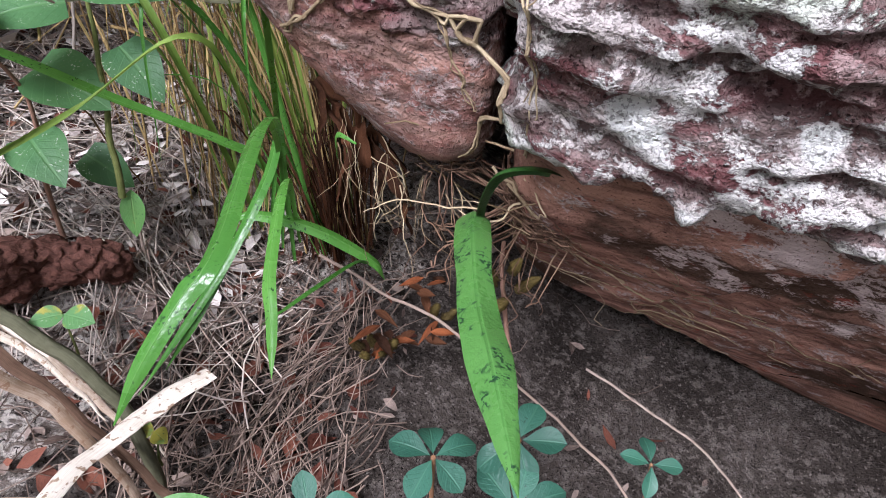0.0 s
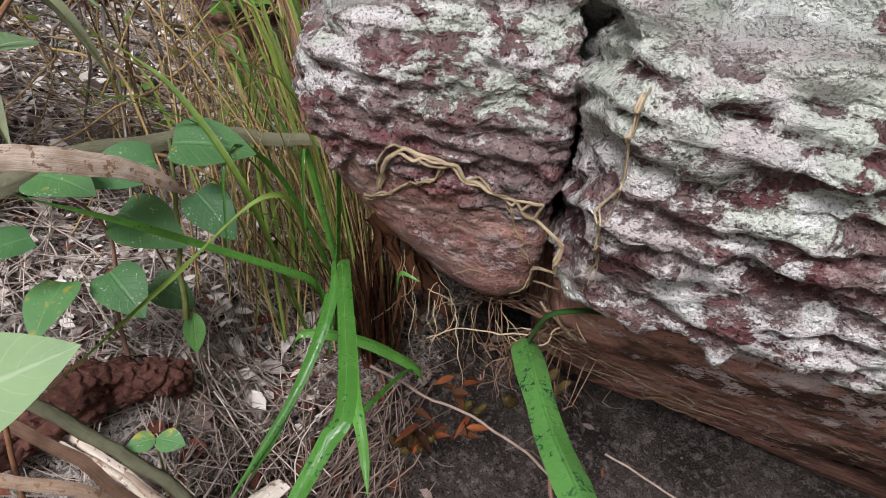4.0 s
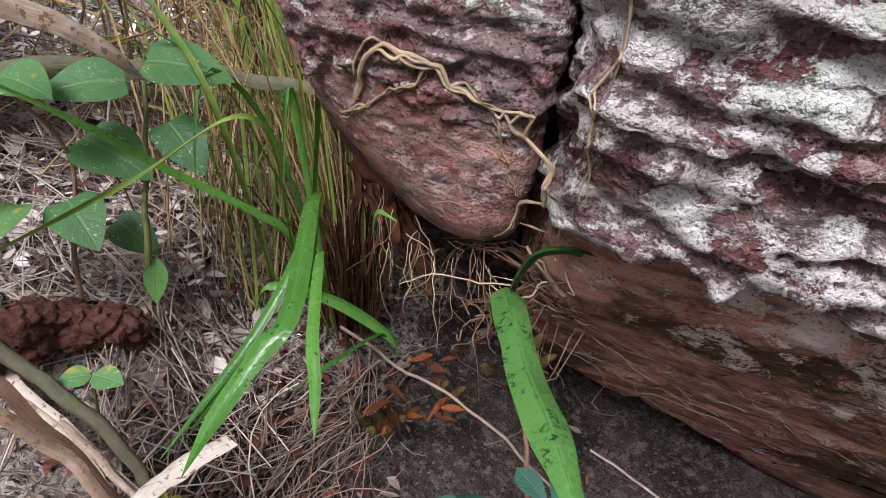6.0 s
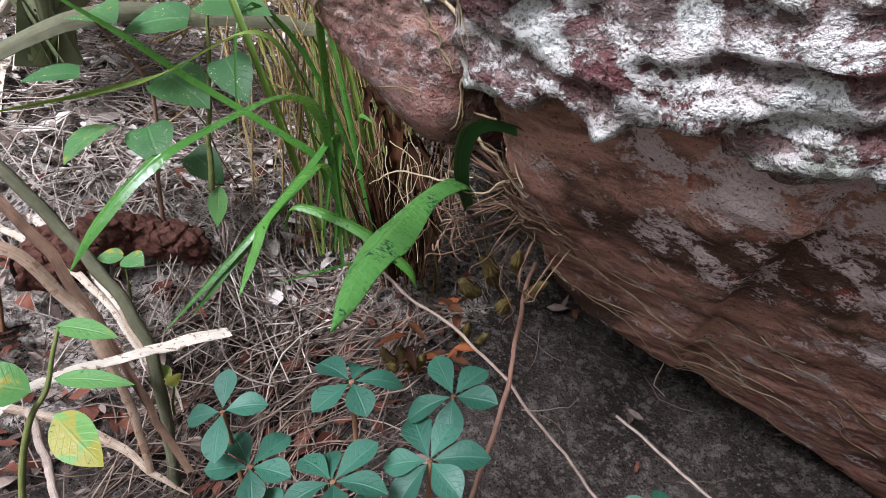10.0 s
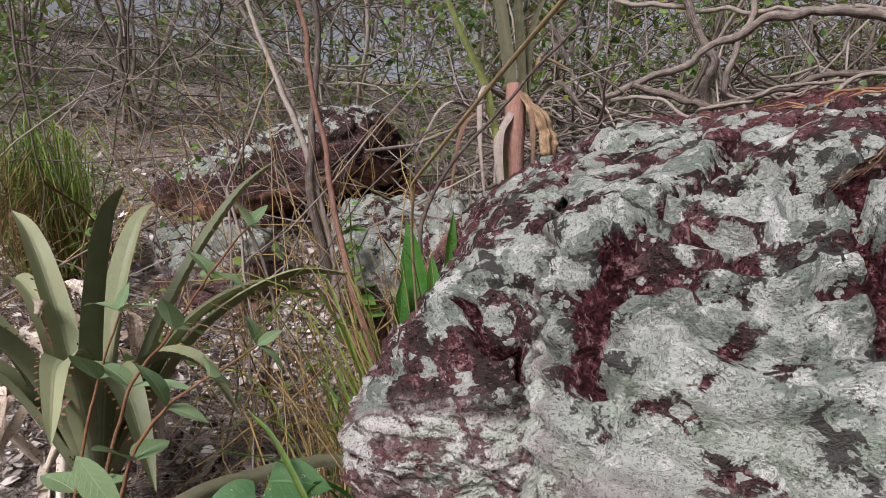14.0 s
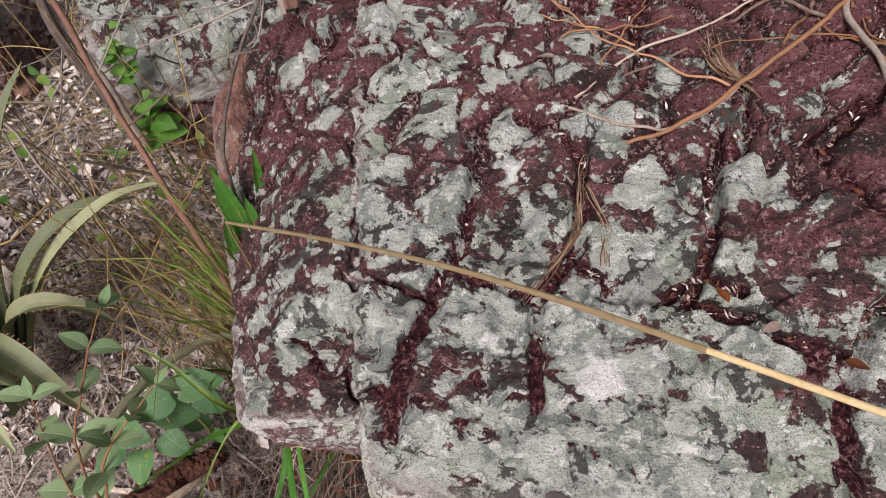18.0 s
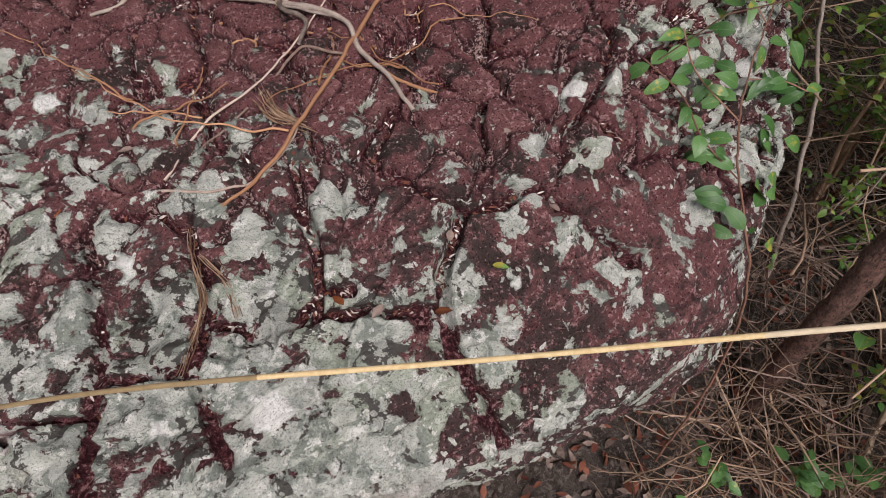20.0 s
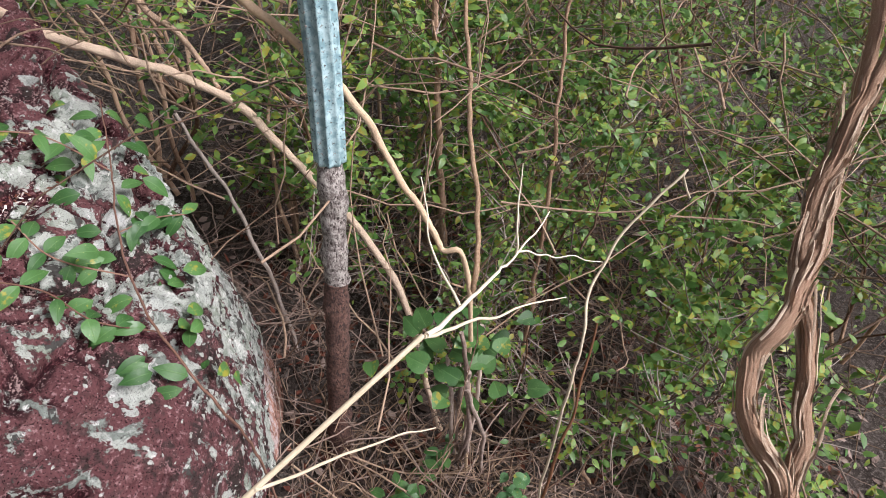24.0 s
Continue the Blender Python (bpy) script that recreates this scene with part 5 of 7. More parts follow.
leafy_stem("mottled_seedling", "thin seedling with one hanging yellow-green mottled leaf", "seedling", [(-0.33, 0.62, 0.30), (-0.33, 0.62, 0.385), (-0.325, 0.615, 0.40)], 0.002, STRAW, YELLOWING,
           [((-0.325, 0.610, 0.405), (0.05, -0.3, -0.9), (0.2, -1, 0.2), 0.055, 0.026, 0.1), ((-0.34, 0.60, 0.33), (-0.3, -0.8, -0.2), (0, -0.4, 0.9), 0.03, 0.02, 0.2)], "ovate")
leafy_stem("ground_seedling", "small seedling with toothed green leaves in the litter", "seedling", [(-0.31, 0.43, 0.30), (-0.31, 0.43, 0.37)], 0.0016, GREENSTEM, HEART,
           [((-0.31, 0.43, 0.37), (0.8, -0.3, 0.1), (0, -0.5, 0.9), 0.032, 0.024, 0.2), ((-0.31, 0.43, 0.37), (-0.7, -0.4, 0.1), (0, -0.5, 0.9), 0.028, 0.022, 0.2)], "ovate")
leafy_stem("ground_seedling", "small light green seedling beside the dry sheath", "seedling", [(-0.24, 0.40, 0.22), (-0.24, 0.40, 0.265)], 0.0016, GREENSTEM, YELLOWING,
           [((-0.24, 0.40, 0.265), (0.6, -0.6, 0.2), (0, -0.5, 0.9), 0.024, 0.017, 0.2), ((-0.24, 0.40, 0.265), (-0.7, -0.2, 0.3), (0, -0.5, 0.9), 0.022, 0.017, 0.2)], "ovate")
# felted shoots that reach into view
def felted(ctrl, pairs, seed, size):
    r = np.random.default_rng(seed)
    path = curve_through(ctrl, 40)
    bl = []
    for k in range(pairs):
        i = int(39 * (0.25 + 0.75 * k / max(1, pairs - 1)))
        d = unit(path[min(i + 1, 39)] - path[max(i - 1, 0)])
        s = unit(np.cross(d, (np.cos(k * 1.57), np.sin(k * 1.57), 0.3)))
        for sg in (1, -1):
            bl.append((path[i], s * sg + d * 0.5, unit(d + (0, -0.3, 0.4)), size * r.uniform(0.7, 1.15) * (1 - 0.35 * k / pairs), size * 0.5 * (1 - 0.3 * k / pairs), r.uniform(0.1, 0.4)))
    bl.append((path[-1], path[-1] - path[-3], (0, -1, 0.4), size * 0.5, size * 0.2, 0.1))
    return leafy_stem("felted_shoot", "upright shoot with pairs of pale grey-green felted leaves", "shoot", ctrl, 0.0024, REDSTEM, FUZZY, bl, "ovate", fold=0.2)


felted([(-0.40, 0.36, 0.30), (-0.39, 0.375, 0.62), (-0.367, 0.403, 0.78), (-0.338, 0.447, 0.842), (-0.305, 0.481, 0.902), (-0.270, 0.508, 0.95)], 5, 1, 0.068)
felted([(-0.39, 0.36, 0.60), (-0.345, 0.385, 0.74), (-0.315, 0.401, 0.781), (-0.284, 0.427, 0.802), (-0.245, 0.455, 0.826)], 4, 2, 0.062)
felted([(-0.46, 0.32, 0.40), (-0.42, 0.36, 0.62), (-0.40, 0.40, 0.78), (-0.39, 0.44, 0.87)], 4, 3, 0.068)
leafy_stem("felted_shoot", "shoot with two large pale felted leaves", "shoot", [(-0.40, 0.19, 0.30), (-0.36, 0.195, 0.54), (-0.33, 0.20, 0.60)], 0.0035, STRAW, FUZZY,
           [((-0.325, 0.20, 0.580), (0.85, 0.05, 0.45), (-0.3, -0.8, 0.5), 0.104, 0.056, 0.1), ((-0.36, 0.33, 0.76), (0.45, 0.05, -0.8), (0.3, -0.9, 0.2), 0.075, 0.028, 0.1), ((-0.33, 0.20, 0.55), (0.5, -0.1, -0.8), (0.3, -0.9, 0.2), 0.05, 0.03, 0.1)], "ovate", fold=0.25)


# ---- behind and left of the boulder ----
def side_rock(name, label, centre, size, planes, seed, step, lich, mar, soft=0.03, red=0.0):
    c = np.array(centre)
    lo, hi = c - np.array(size) / 2, c + np.array(size) / 2
    pts, quads = box_grid(*[np.linspace(lo[k], hi[k], max(8, int(size[k] / step))) for k in range(3)])
    p, nrm, w = convex_surface(pts - c, c, planes, soft)
    gap, ident = cells(p * (1, 1, 1.4) + 0.02 * fractal(p, 9, 2, seed)[:, None], 6, seed)
    d = 0.03 * fractal(p, 5, 3, seed) + 0.008 * fractal(p, 40, 3, seed + 3) - 0.02 * (1 - step01(gap, 0.003, 0.02)) + 0.02 * (ident - 0.5)
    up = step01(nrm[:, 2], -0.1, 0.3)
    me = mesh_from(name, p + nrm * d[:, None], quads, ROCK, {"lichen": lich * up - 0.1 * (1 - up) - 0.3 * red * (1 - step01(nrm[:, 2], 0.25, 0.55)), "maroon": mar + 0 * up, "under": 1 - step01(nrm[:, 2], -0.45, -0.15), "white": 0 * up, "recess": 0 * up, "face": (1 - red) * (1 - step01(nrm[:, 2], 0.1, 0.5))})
    return tagged(new(name, me), label, "rock")


def box_planes(c, s, tilt=(0, 0, 0), cut=0.25):
    r = Euler([radians(a) for a in tilt]).to_matrix()
    out = []
    for n in [(1, 0, 0), (-1, 0, 0), (0, 1, 0), (0, -1, 0), (0, 0, 1), (0, 0, -1)]:
        v = Vector(n)
        out.append((tuple(Vector(c) + r @ Vector([a * b / 2 for a, b in zip(n, s)])), tuple(r @ v)))
    for n in [(1, -1, 1), (-1, -1, 1), (1, -1, -0.6), (-1, -1, -0.6), (0, -1, 1)]:
        v = Vector([a * b / 2 * (1 - cut) for a, b in zip(n, s)])
        out.append((tuple(Vector(c) + r @ v), tuple((r @ Vector(n)).normalized())))
    return out


c = (-0.18, 1.62, 0.72)
side_rock("rock_ledge", "low lichen-covered rock ledge behind the boulder", c, (0.9, 0.75, 0.75), box_planes(c, (0.75, 0.60, 0.45), (14, 4, 8)), 201, 0.012, 0.12, 0.02)
c = (-0.98, 1.66, 0.78)
side_rock("small_rock", "grey lichen-spotted rock beside the dirt bank", c, (0.5, 0.5, 0.5), box_planes(c, (0.40, 0.34, 0.36), (6, -8, 12)), 202, 0.011, 0.13, 0.04)
c = (-1.05, 2.35, 1.14)
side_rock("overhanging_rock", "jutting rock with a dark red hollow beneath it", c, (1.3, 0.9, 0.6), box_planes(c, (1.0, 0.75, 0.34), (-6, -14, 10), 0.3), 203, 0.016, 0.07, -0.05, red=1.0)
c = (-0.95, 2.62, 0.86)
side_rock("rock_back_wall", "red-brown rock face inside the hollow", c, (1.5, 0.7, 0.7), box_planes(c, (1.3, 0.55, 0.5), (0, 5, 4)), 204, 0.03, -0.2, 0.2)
c = (-2.0, 2.55, 1.05)
side_rock("rock_ledge", "mossy dark rock ledge on the bank", c, (0.9, 0.8, 0.6), box_planes(c, (0.7, 0.6, 0.4), (5, 10, 20)), 205, 0.03, 0.08, 0.0)

# bromeliad with toothed grey-green leaves
def bromeliad(at, spec, label, toothed=True, mat_leaf=None, seed=0):
    ob = thing("bromeliad", label, "bromeliad", at=at)
    r = np.random.default_rng(seed)
    for ctrl, w in spec:
        n = 30
        path = curve_through(ctrl, n)
        u = np.linspace(0, 1, n)
        wid = 1.4 * w * np.interp(u, (0, 0.15, 0.6, 0.9, 1), (1.35, 1.0, 0.8, 0.35, 0.03))
        b = Bits().ribbon(path, wid, np.cross(path[n // 2] - path[0], (0, 0, 1)) + (1e-3, 0, 0), 0.32, 7, 0.002)
        leaf = part("leaf", b, mat_leaf or BROMEL, ob)
        if toothed:
            t = unit(np.gradient(path, axis=0))
            s = unit(np.cross(path[n // 2] - path[0], (0, 0, 1)) + (1e-3, 0, 0))
            up = np.cross(s, t)
            teeth = Bits()
            for i in range(2, n - 2):
                for sg in (1, -1):
                    o = path[i] + sg * s * wid[i] / 2 + up[i] * wid[i] * 0.32
                    leaves(teeth, o, s * sg + t[i] * 0.6, up[i], 0.007, 0.004, "lance", 0, 0, 3, 3)
            part("marginal_teeth", teeth, REDSTEM, leaf, "small dark marginal teeth", kind="stuff").location = (0, 0, 0)
    return ob


bc = np.array((-0.66, 0.70, 0.52))
spec = []
for tip, w, lift in [((-0.58, 0.72, 1.02), 0.048, 0.3), ((-0.64, 0.88, 1.00), 0.038, 0.3), ((-0.44, 0.98, 1.07), 0.032, 0.25), ((-1.0, 0.62, 0.98), 0.040, 0.3), ((-0.86, 0.80, 1.0), 0.034, 0.3), ((-0.42, 0.72, 0.66), 0.036, 0.45),
                     ((-0.35, 0.90, 0.81), 0.034, 0.4), ((-0.27, 0.88, 0.85), 0.030, 0.35), ((-0.45, 0.55, 0.62), 0.040, 0.5), ((-0.95, 0.50, 0.70), 0.040, 0.5), ((-0.50, 0.45, 0.72), 0.036, 0.45), ((-1.05, 0.95, 0.85), 0.036, 0.4), ((-0.70, 0.40, 0.85), 0.036, 0.4)]:
    tip = np.array(tip)
    spec.append(([bc, bc + (tip - bc) * 0.35 + (0, 0, lift * 0.35), bc + (tip - bc) * 0.72 + (0, 0, lift * 0.28), tip], w))
bromeliad(tuple(bc), spec, "large bromeliad with grey-green toothed leaves on the bank")
dry = thing("dead_bromeliad_leaves", "pale curled dead leaves at the bromeliad's foot", "dead leaf", at=(-0.79, 0.85, 0.6))
for k in range(24):
    a = rng.uniform(2.2, 5.6)
    o = np.array((-0.79, 0.85, 0.64)) + rng.normal(0, 0.06, 3)
    tip = o + np.array((np.cos(a) * 0.14, np.sin(a) * 0.14, rng.uniform(-0.12, 0.17)))
    part("dead_leaf", Bits().ribbon(curve_through([o, (o + tip) / 2 + (0, 0, 0.06), tip], 16), 0.03 * np.interp(np.linspace(0, 1, 16), (0, 0.5, 1), (0.8, 1, 0.3)), rng.normal(0, 1, 3), 0.5, 5, 0.001, 0.2, k), PALEHUSK if k % 3 else HUSK, dry)

# dead plant with a cut stem
bc = np.array((0.0, 1.46, 1.02))
dead = thing("cut_plant", "dead rosette with a sawn-off pinkish stem and hanging dry leaves", "dead plant", at=tuple(bc))
part("cut_stem", Bits().tube(curve_through([(-0.03, 1.40, 0.90), (-0.015, 1.43, 1.08), (0.0, 1.455, 1.25)], 16), 0.026, 12, 0.06, 4), stem_material("sawn_stem", (0.26, 0.13, 0.10), (0.48, 0.29, 0.23), 0.7), dead, "pinkish sawn-off stem")
for ctrl, w, m in [([(-0.03, 1.42, 1.0), (-0.06, 1.39, 1.18), (-0.075, 1.40, 1.26), (-0.13, 1.40, 1.40), (-0.19, 1.44, 1.58)], 0.022, GREENSTEM), ([(0.0, 1.47, 1.15), (-0.024, 1.44, 1.45), (-0.045, 1.43, 1.75)], 0.034, GREYSTEM),
                   ([(0.02, 1.45, 1.15), (0.02, 1.39, 1.42), (0.03, 1.38, 1.48)], 0.024, GREYSTEM), ([(0.02, 1.45, 1.15), (0.045, 1.41, 1.35), (0.09, 1.42, 1.46)], 0.020, GREYSTEM), ([(-0.04, 1.40, 0.92), (-0.045, 1.385, 1.1), (-0.05, 1.38, 1.14)], 0.03, GREENSTEM),
                   ([(-0.03, 1.44, 1.22), (-0.08, 1.38, 1.24), (-0.09, 1.34, 1.12), (-0.085, 1.33, 0.95)], 0.014, TWIG), ([(-0.06, 1.42, 1.2), (-0.13, 1.36, 1.15), (-0.17, 1.33, 0.98)], 0.014, BROWNROOT), ([(-0.02, 1.42, 1.18), (-0.05, 1.36, 1.1), (-0.04, 1.33, 0.9)], 0.026, TWIG),
                   ([(-0.05, 1.46, 1.15), (-0.17, 1.42, 1.22), (-0.26, 1.40, 1.10)], 0.010, TWIG), ([(0.05, 1.44, 1.2), (0.10, 1.40, 1.24), (0.16, 1.38, 1.16)], 0.014, TWIG), ([(0.02, 1.46, 1.22), (0.06, 1.42, 1.30), (0.13, 1.42, 1.27)], 0.012, OLIVESTEM),
                   ([(0.03, 1.42, 1.2), (0.035, 1.37, 1.12), (0.03, 1.35, 1.02)], 0.014, BROWNROOT)]:
    part("dry_leaf", Bits().ribbon(curve_through(ctrl, 20), w * np.interp(np.linspace(0, 1, 20), (0, 0.5, 1), (0.9, 1, 0.4)), (0.9, -0.3, 0.1), 0.3, 5, 0.001, 0.1), m, dead)

sheath = curve_through([(0.015, 1.425, 1.22), (0.055, 1.405, 1.15), (0.075, 1.395, 1.09), (0.07, 1.39, 1.045)], 40)
part("papery_sheath", Bits().tube(wobble(sheath, 0.006, 25, 9), np.interp(np.linspace(0, 1, 40), (0, 0.3, 0.7, 1), (0.010, 0.020, 0.027, 0.012)), 36, 0.35, 6, 5, 0.45), stem_material("papery_sheath", (0.22, 0.13, 0.07), (0.58, 0.45, 0.30), 0.8, 2.0), dead, "crumpled tan papery leaf base")

# upright stalks
loose("tall_stalk", "tall slender reddish stalk", "stalk", [(-0.19, 0.70, 0.62), (-0.213, 0.75, 0.73), (-0.306, 0.918, 0.90), (-0.400, 1.098, 1.184), (-0.456, 1.199, 1.394), (-0.521, 1.316, 1.70), (-0.57, 1.4, 2.1)], 0.0068, PINKSTEM, 0.7, 60, 0.006, 8)
loose("tall_stalk", "grey-brown forked stalk beside the ledge", "stalk", [(-0.42, 1.20, 0.72), (-0.45, 1.22, 0.95), (-0.50, 1.24, 1.15), (-0.58, 1.3, 1.32), (-0.70, 1.4, 1.6)], 0.010, TWIG, 0.5, 50, 0.006, 8)
loose("tall_stalk", "grey-brown stalk with peeling bark", "stalk", [(-0.43, 1.21, 0.75), (-0.46, 1.20, 0.95), (-0.47, 1.22, 1.12), (-0.46, 1.28, 1.3), (-0.47, 1.36, 1.6)], 0.012, TWIG, 0.5, 50, 0.006, 8)
loose("tall_stalk", "thin brown arching stalk", "stalk", [(-0.10, 0.78, 0.72), (-0.14, 0.80, 0.86), (-0.12, 0.85, 0.98), (-0.02, 1.0, 1.12), (0.15, 1.2, 1.32)], 0.004, TWIG, 0.7, 50, 0.004, 10)
for k in range(26):
    x, y = rng.uniform(-0.55, -0.08), rng.uniform(0.72, 1.2)
    z = ground_at(x, y)
    h = rng.uniform(0.5, 0.95)
    dx, dy = rng.normal(-0.12, 0.16), rng.normal(0.08, 0.12)
    loose("grass_stalk", "thin dry flowering grass stalk", "stalk", [(x, y, z), (x + dx * 0.3, y + dy * 0.3, z + h * 0.5), (x + dx, y + dy, z + h)], 0.0016, DRYGRASS, 0.4, 16, 0.004, 6, 5, 0.0)["group"] = "grass stalks"

# broad green blades and small round-leaved plant behind the split block
green = thing("broad_bladed_plant", "clump of upright broad green blades", "plant", at=(-0.13, 0.74, 0.70))
for k, (dx, dy, h, w) in enumerate([(0.0, 0.02, 0.25, 0.036), (-0.02, 0.03, 0.22, 0.030), (0.015, 0.0, 0.20, 0.026), (-0.04, -0.01, 0.17, 0.026), (0.02, 0.05, 0.26, 0.024)]):
    o = np.array((-0.125 + dx, 0.73 + dy, 0.69))
    part("blade", Bits().ribbon(curve_through([o, o + (0.005 * k - 0.01, 0.01, h * 0.6), o + (0.012 * (k - 2), 0.02, h)], 20), w * np.interp(np.linspace(0, 1, 20), (0, 0.4, 0.8, 1), (0.6, 1, 0.7, 0.03)), (1, 0.2 * k, 0), 0.2, 5), STRAP, green)
bl = []
for k in range(26):
    a = rng.uniform(0, 6.28)
    h = rng.uniform(0, 1)
    bl.append((np.array((-0.40, 1.25, 0.70 + 0.27 * h)) + rng.normal(0, 0.012, 3), (np.cos(a), np.sin(a), 0.2), (0, -0.4, 1), 0.066 * (1.15 - 0.75 * h), 0.055 * (1.15 - 0.8 * h), 0.3))
leafy_stem("round_leaved_herb", "small bright green herb with round leaves", "herb", [(-0.40, 1.25, 0.55), (-0.40, 1.255, 0.80), (-0.395, 1.25, 0.98)], 0.004, GREENSTEM, FRESHHERB, bl, "heart", rows=6, cols=5)
leafy_stem("round_leaved_herb", "big-leaved green seedling below the grass tuft", "herb", [(-0.33, 0.60, 0.40), (-0.32, 0.60, 0.62)], 0.004, GREENSTEM, HEART,
           [((-0.31, 0.58, 0.62), (0.9, -0.1, 0.1), (0, -0.6, 0.8), 0.085, 0.062, 0.3), ((-0.33, 0.58, 0.60), (-0.7, -0.4, 0.0), (0, -0.6, 0.8), 0.08, 0.06, 0.3), ((-0.30, 0.60, 0.56), (0.6, -0.5, -0.4), (0, -0.6, 0.8), 0.07, 0.05, 0.3)], "heart")
t2 = thing("grass_tuft", "wiry dark green grass tussock on the bank", "grass", at=(-1.42, 1.52, 0.75))
part("green_grass", grass_blades(330, (-1.42, 1.52, ground_at(-1.42, 1.52)), 0.13, 0.42, (0.1, -0.30, 0.2), 0.004, 12, 1.2), GRASS, t2, kind="stuff")
part("dry_grass", grass_blades(220, (-1.42, 1.50, ground_at(-1.42, 1.50)), 0.14, 0.36, (0.1, -0.7, 0.1), 0.0032, 13, 1.4), DRYGRASS, t2, kind="stuff")
t2 = thing("grass_tuft", "sparse grass of mixed green and straw blades beside the boulder", "grass", at=(-0.25, 0.86, 0.5))
part("green_grass", grass_blades(34, (-0.25, 0.86, ground_at(-0.25, 0.86)), 0.15, 0.40, (-0.05, -0.05, 0.2), 0.005, 14, 0.6), GRASS, t2, kind="stuff")
part("dry_grass", grass_blades(120, (-0.25, 0.84, ground_at(-0.25, 0.84)), 0.16, 0.40, (-0.1, -0.05, 0.2), 0.0026, 15, 0.7), DRYGRASS, t2, kind="stuff")

# fallen branches behind the rock's top
for ctrl, r in [([(1.3, 1.42, 1.26), (0.918, 1.498, 1.315), (0.779, 1.554, 1.37), (0.606, 1.62, 1.36), (0.426, 1.627, 1.29), (0.22, 1.60, 1.22)], 0.022), ([(0.30, 1.56, 1.24), (0.421, 1.485, 1.19), (0.482, 1.371, 1.145), (0.626, 1.321, 1.165), (0.784, 1.247, 1.18), (1.1, 1.1, 1.17)], 0.014),
                ([(0.326, 1.95, 1.572), (0.511, 1.833, 1.486), (0.743, 1.675, 1.41), (1.2, 1.6, 1.36)], 0.012), ([(0.25, 1.50, 1.20), (0.33, 1.45, 1.17), (0.42, 1.33, 1.12), (0.50, 1.25, 1.13)], 0.008), ([(0.5, 1.75, 1.05), (0.53, 1.72, 1.3), (0.47, 1.75, 1.55), (0.5, 1.8, 1.9)], 0.022),
                ([(0.62, 1.8, 1.1), (0.58, 1.74, 1.28), (0.66, 1.72, 1.5), (0.6, 1.8, 1.9)], 0.016), ([(0.9, 1.3, 1.15), (0.72, 1.30, 1.17), (0.55, 1.26, 1.14), (0.45, 1.24, 1.115)], 0.007), ([(1.6, 1.05, 1.17), (1.2, 1.15, 1.18), (0.9, 1.18, 1.16), (0.7, 1.12, 1.13), (0.52, 1.16, 1.115)], 0.009)]:
    loose("fallen_branch", "grey dead branch lying on and behind the boulder", "branch", ctrl, 0.68 * r, TWIG, 0.55, 60, 0.020, 9, 12, 0.3)


# ---- on top of the boulder ----
stalk = thing("dead_stalk", "long golden-brown dry stalk leaning across the boulder, forked at its tip", "stalk", at=(-0.11, 0.68, 0.72))
main = curve_through([(-0.12, 0.68, 0.70), (-0.115, 0.645, 0.86), (-0.10, 0.60, 0.965), (-0.066, 0.552, 1.010), (0.191, 0.265, 1.178), (0.469, -0.011, 1.252), (0.666, -0.212, 1.311), (0.825, -0.386, 1.368)], 120)
thick = np.interp(np.linspace(0, 1, 120), (0, 0.25, 0.6, 1), (0.0017, 0.0019, 0.0025, 0.0023))
part("stem_base", Bits().tube(main[:77], thick[:77], 10, 0.08), OLIVESTEM, stalk, "brown weathered lower stem")
part("stem", Bits().tube(main[76:97], thick[76:97], 10, 0.06), GOLDSTEM, stalk)
part("stem_tip", Bits().tube(main[96:], thick[96:], 10, 0.06), PALESTEM, stalk, "bleached upper stem")
for ctrl, r in [([(0.825, -0.386, 1.368), (0.96, -0.45, 1.29), (1.08, -0.50, 1.222), (1.20, -0.565, 1.19)], 0.0030), ([(0.825, -0.386, 1.368), (0.93, -0.45, 1.27), (0.98, -0.50, 1.235), (1.03, -0.56, 1.19)], 0.0024),
                ([(0.89, -0.418, 1.33), (0.93, -0.40, 1.345), (1.01, -0.385, 1.39)], 0.0020), ([(1.08, -0.50, 1.222), (1.09, -0.495, 1.28), (1.12, -0.50, 1.33)], 0.0022), ([(1.08, -0.50, 1.222), (1.14, -0.57, 1.16), (1.18, -0.65, 1.11)], 0.0018), ([(0.72, -0.272, 1.33), (0.78, -0.34, 1.28), (0.83, -0.40, 1.23)], 0.002)]:
    part("side_branch", Bits().tube(wobble(curve_through(ctrl, 24), 0.004, 20, int(r * 1e5)), 0.75 * r * np.linspace(1, 0.4, 24), 8), PALESTEM, stalk, "bleached side branch")

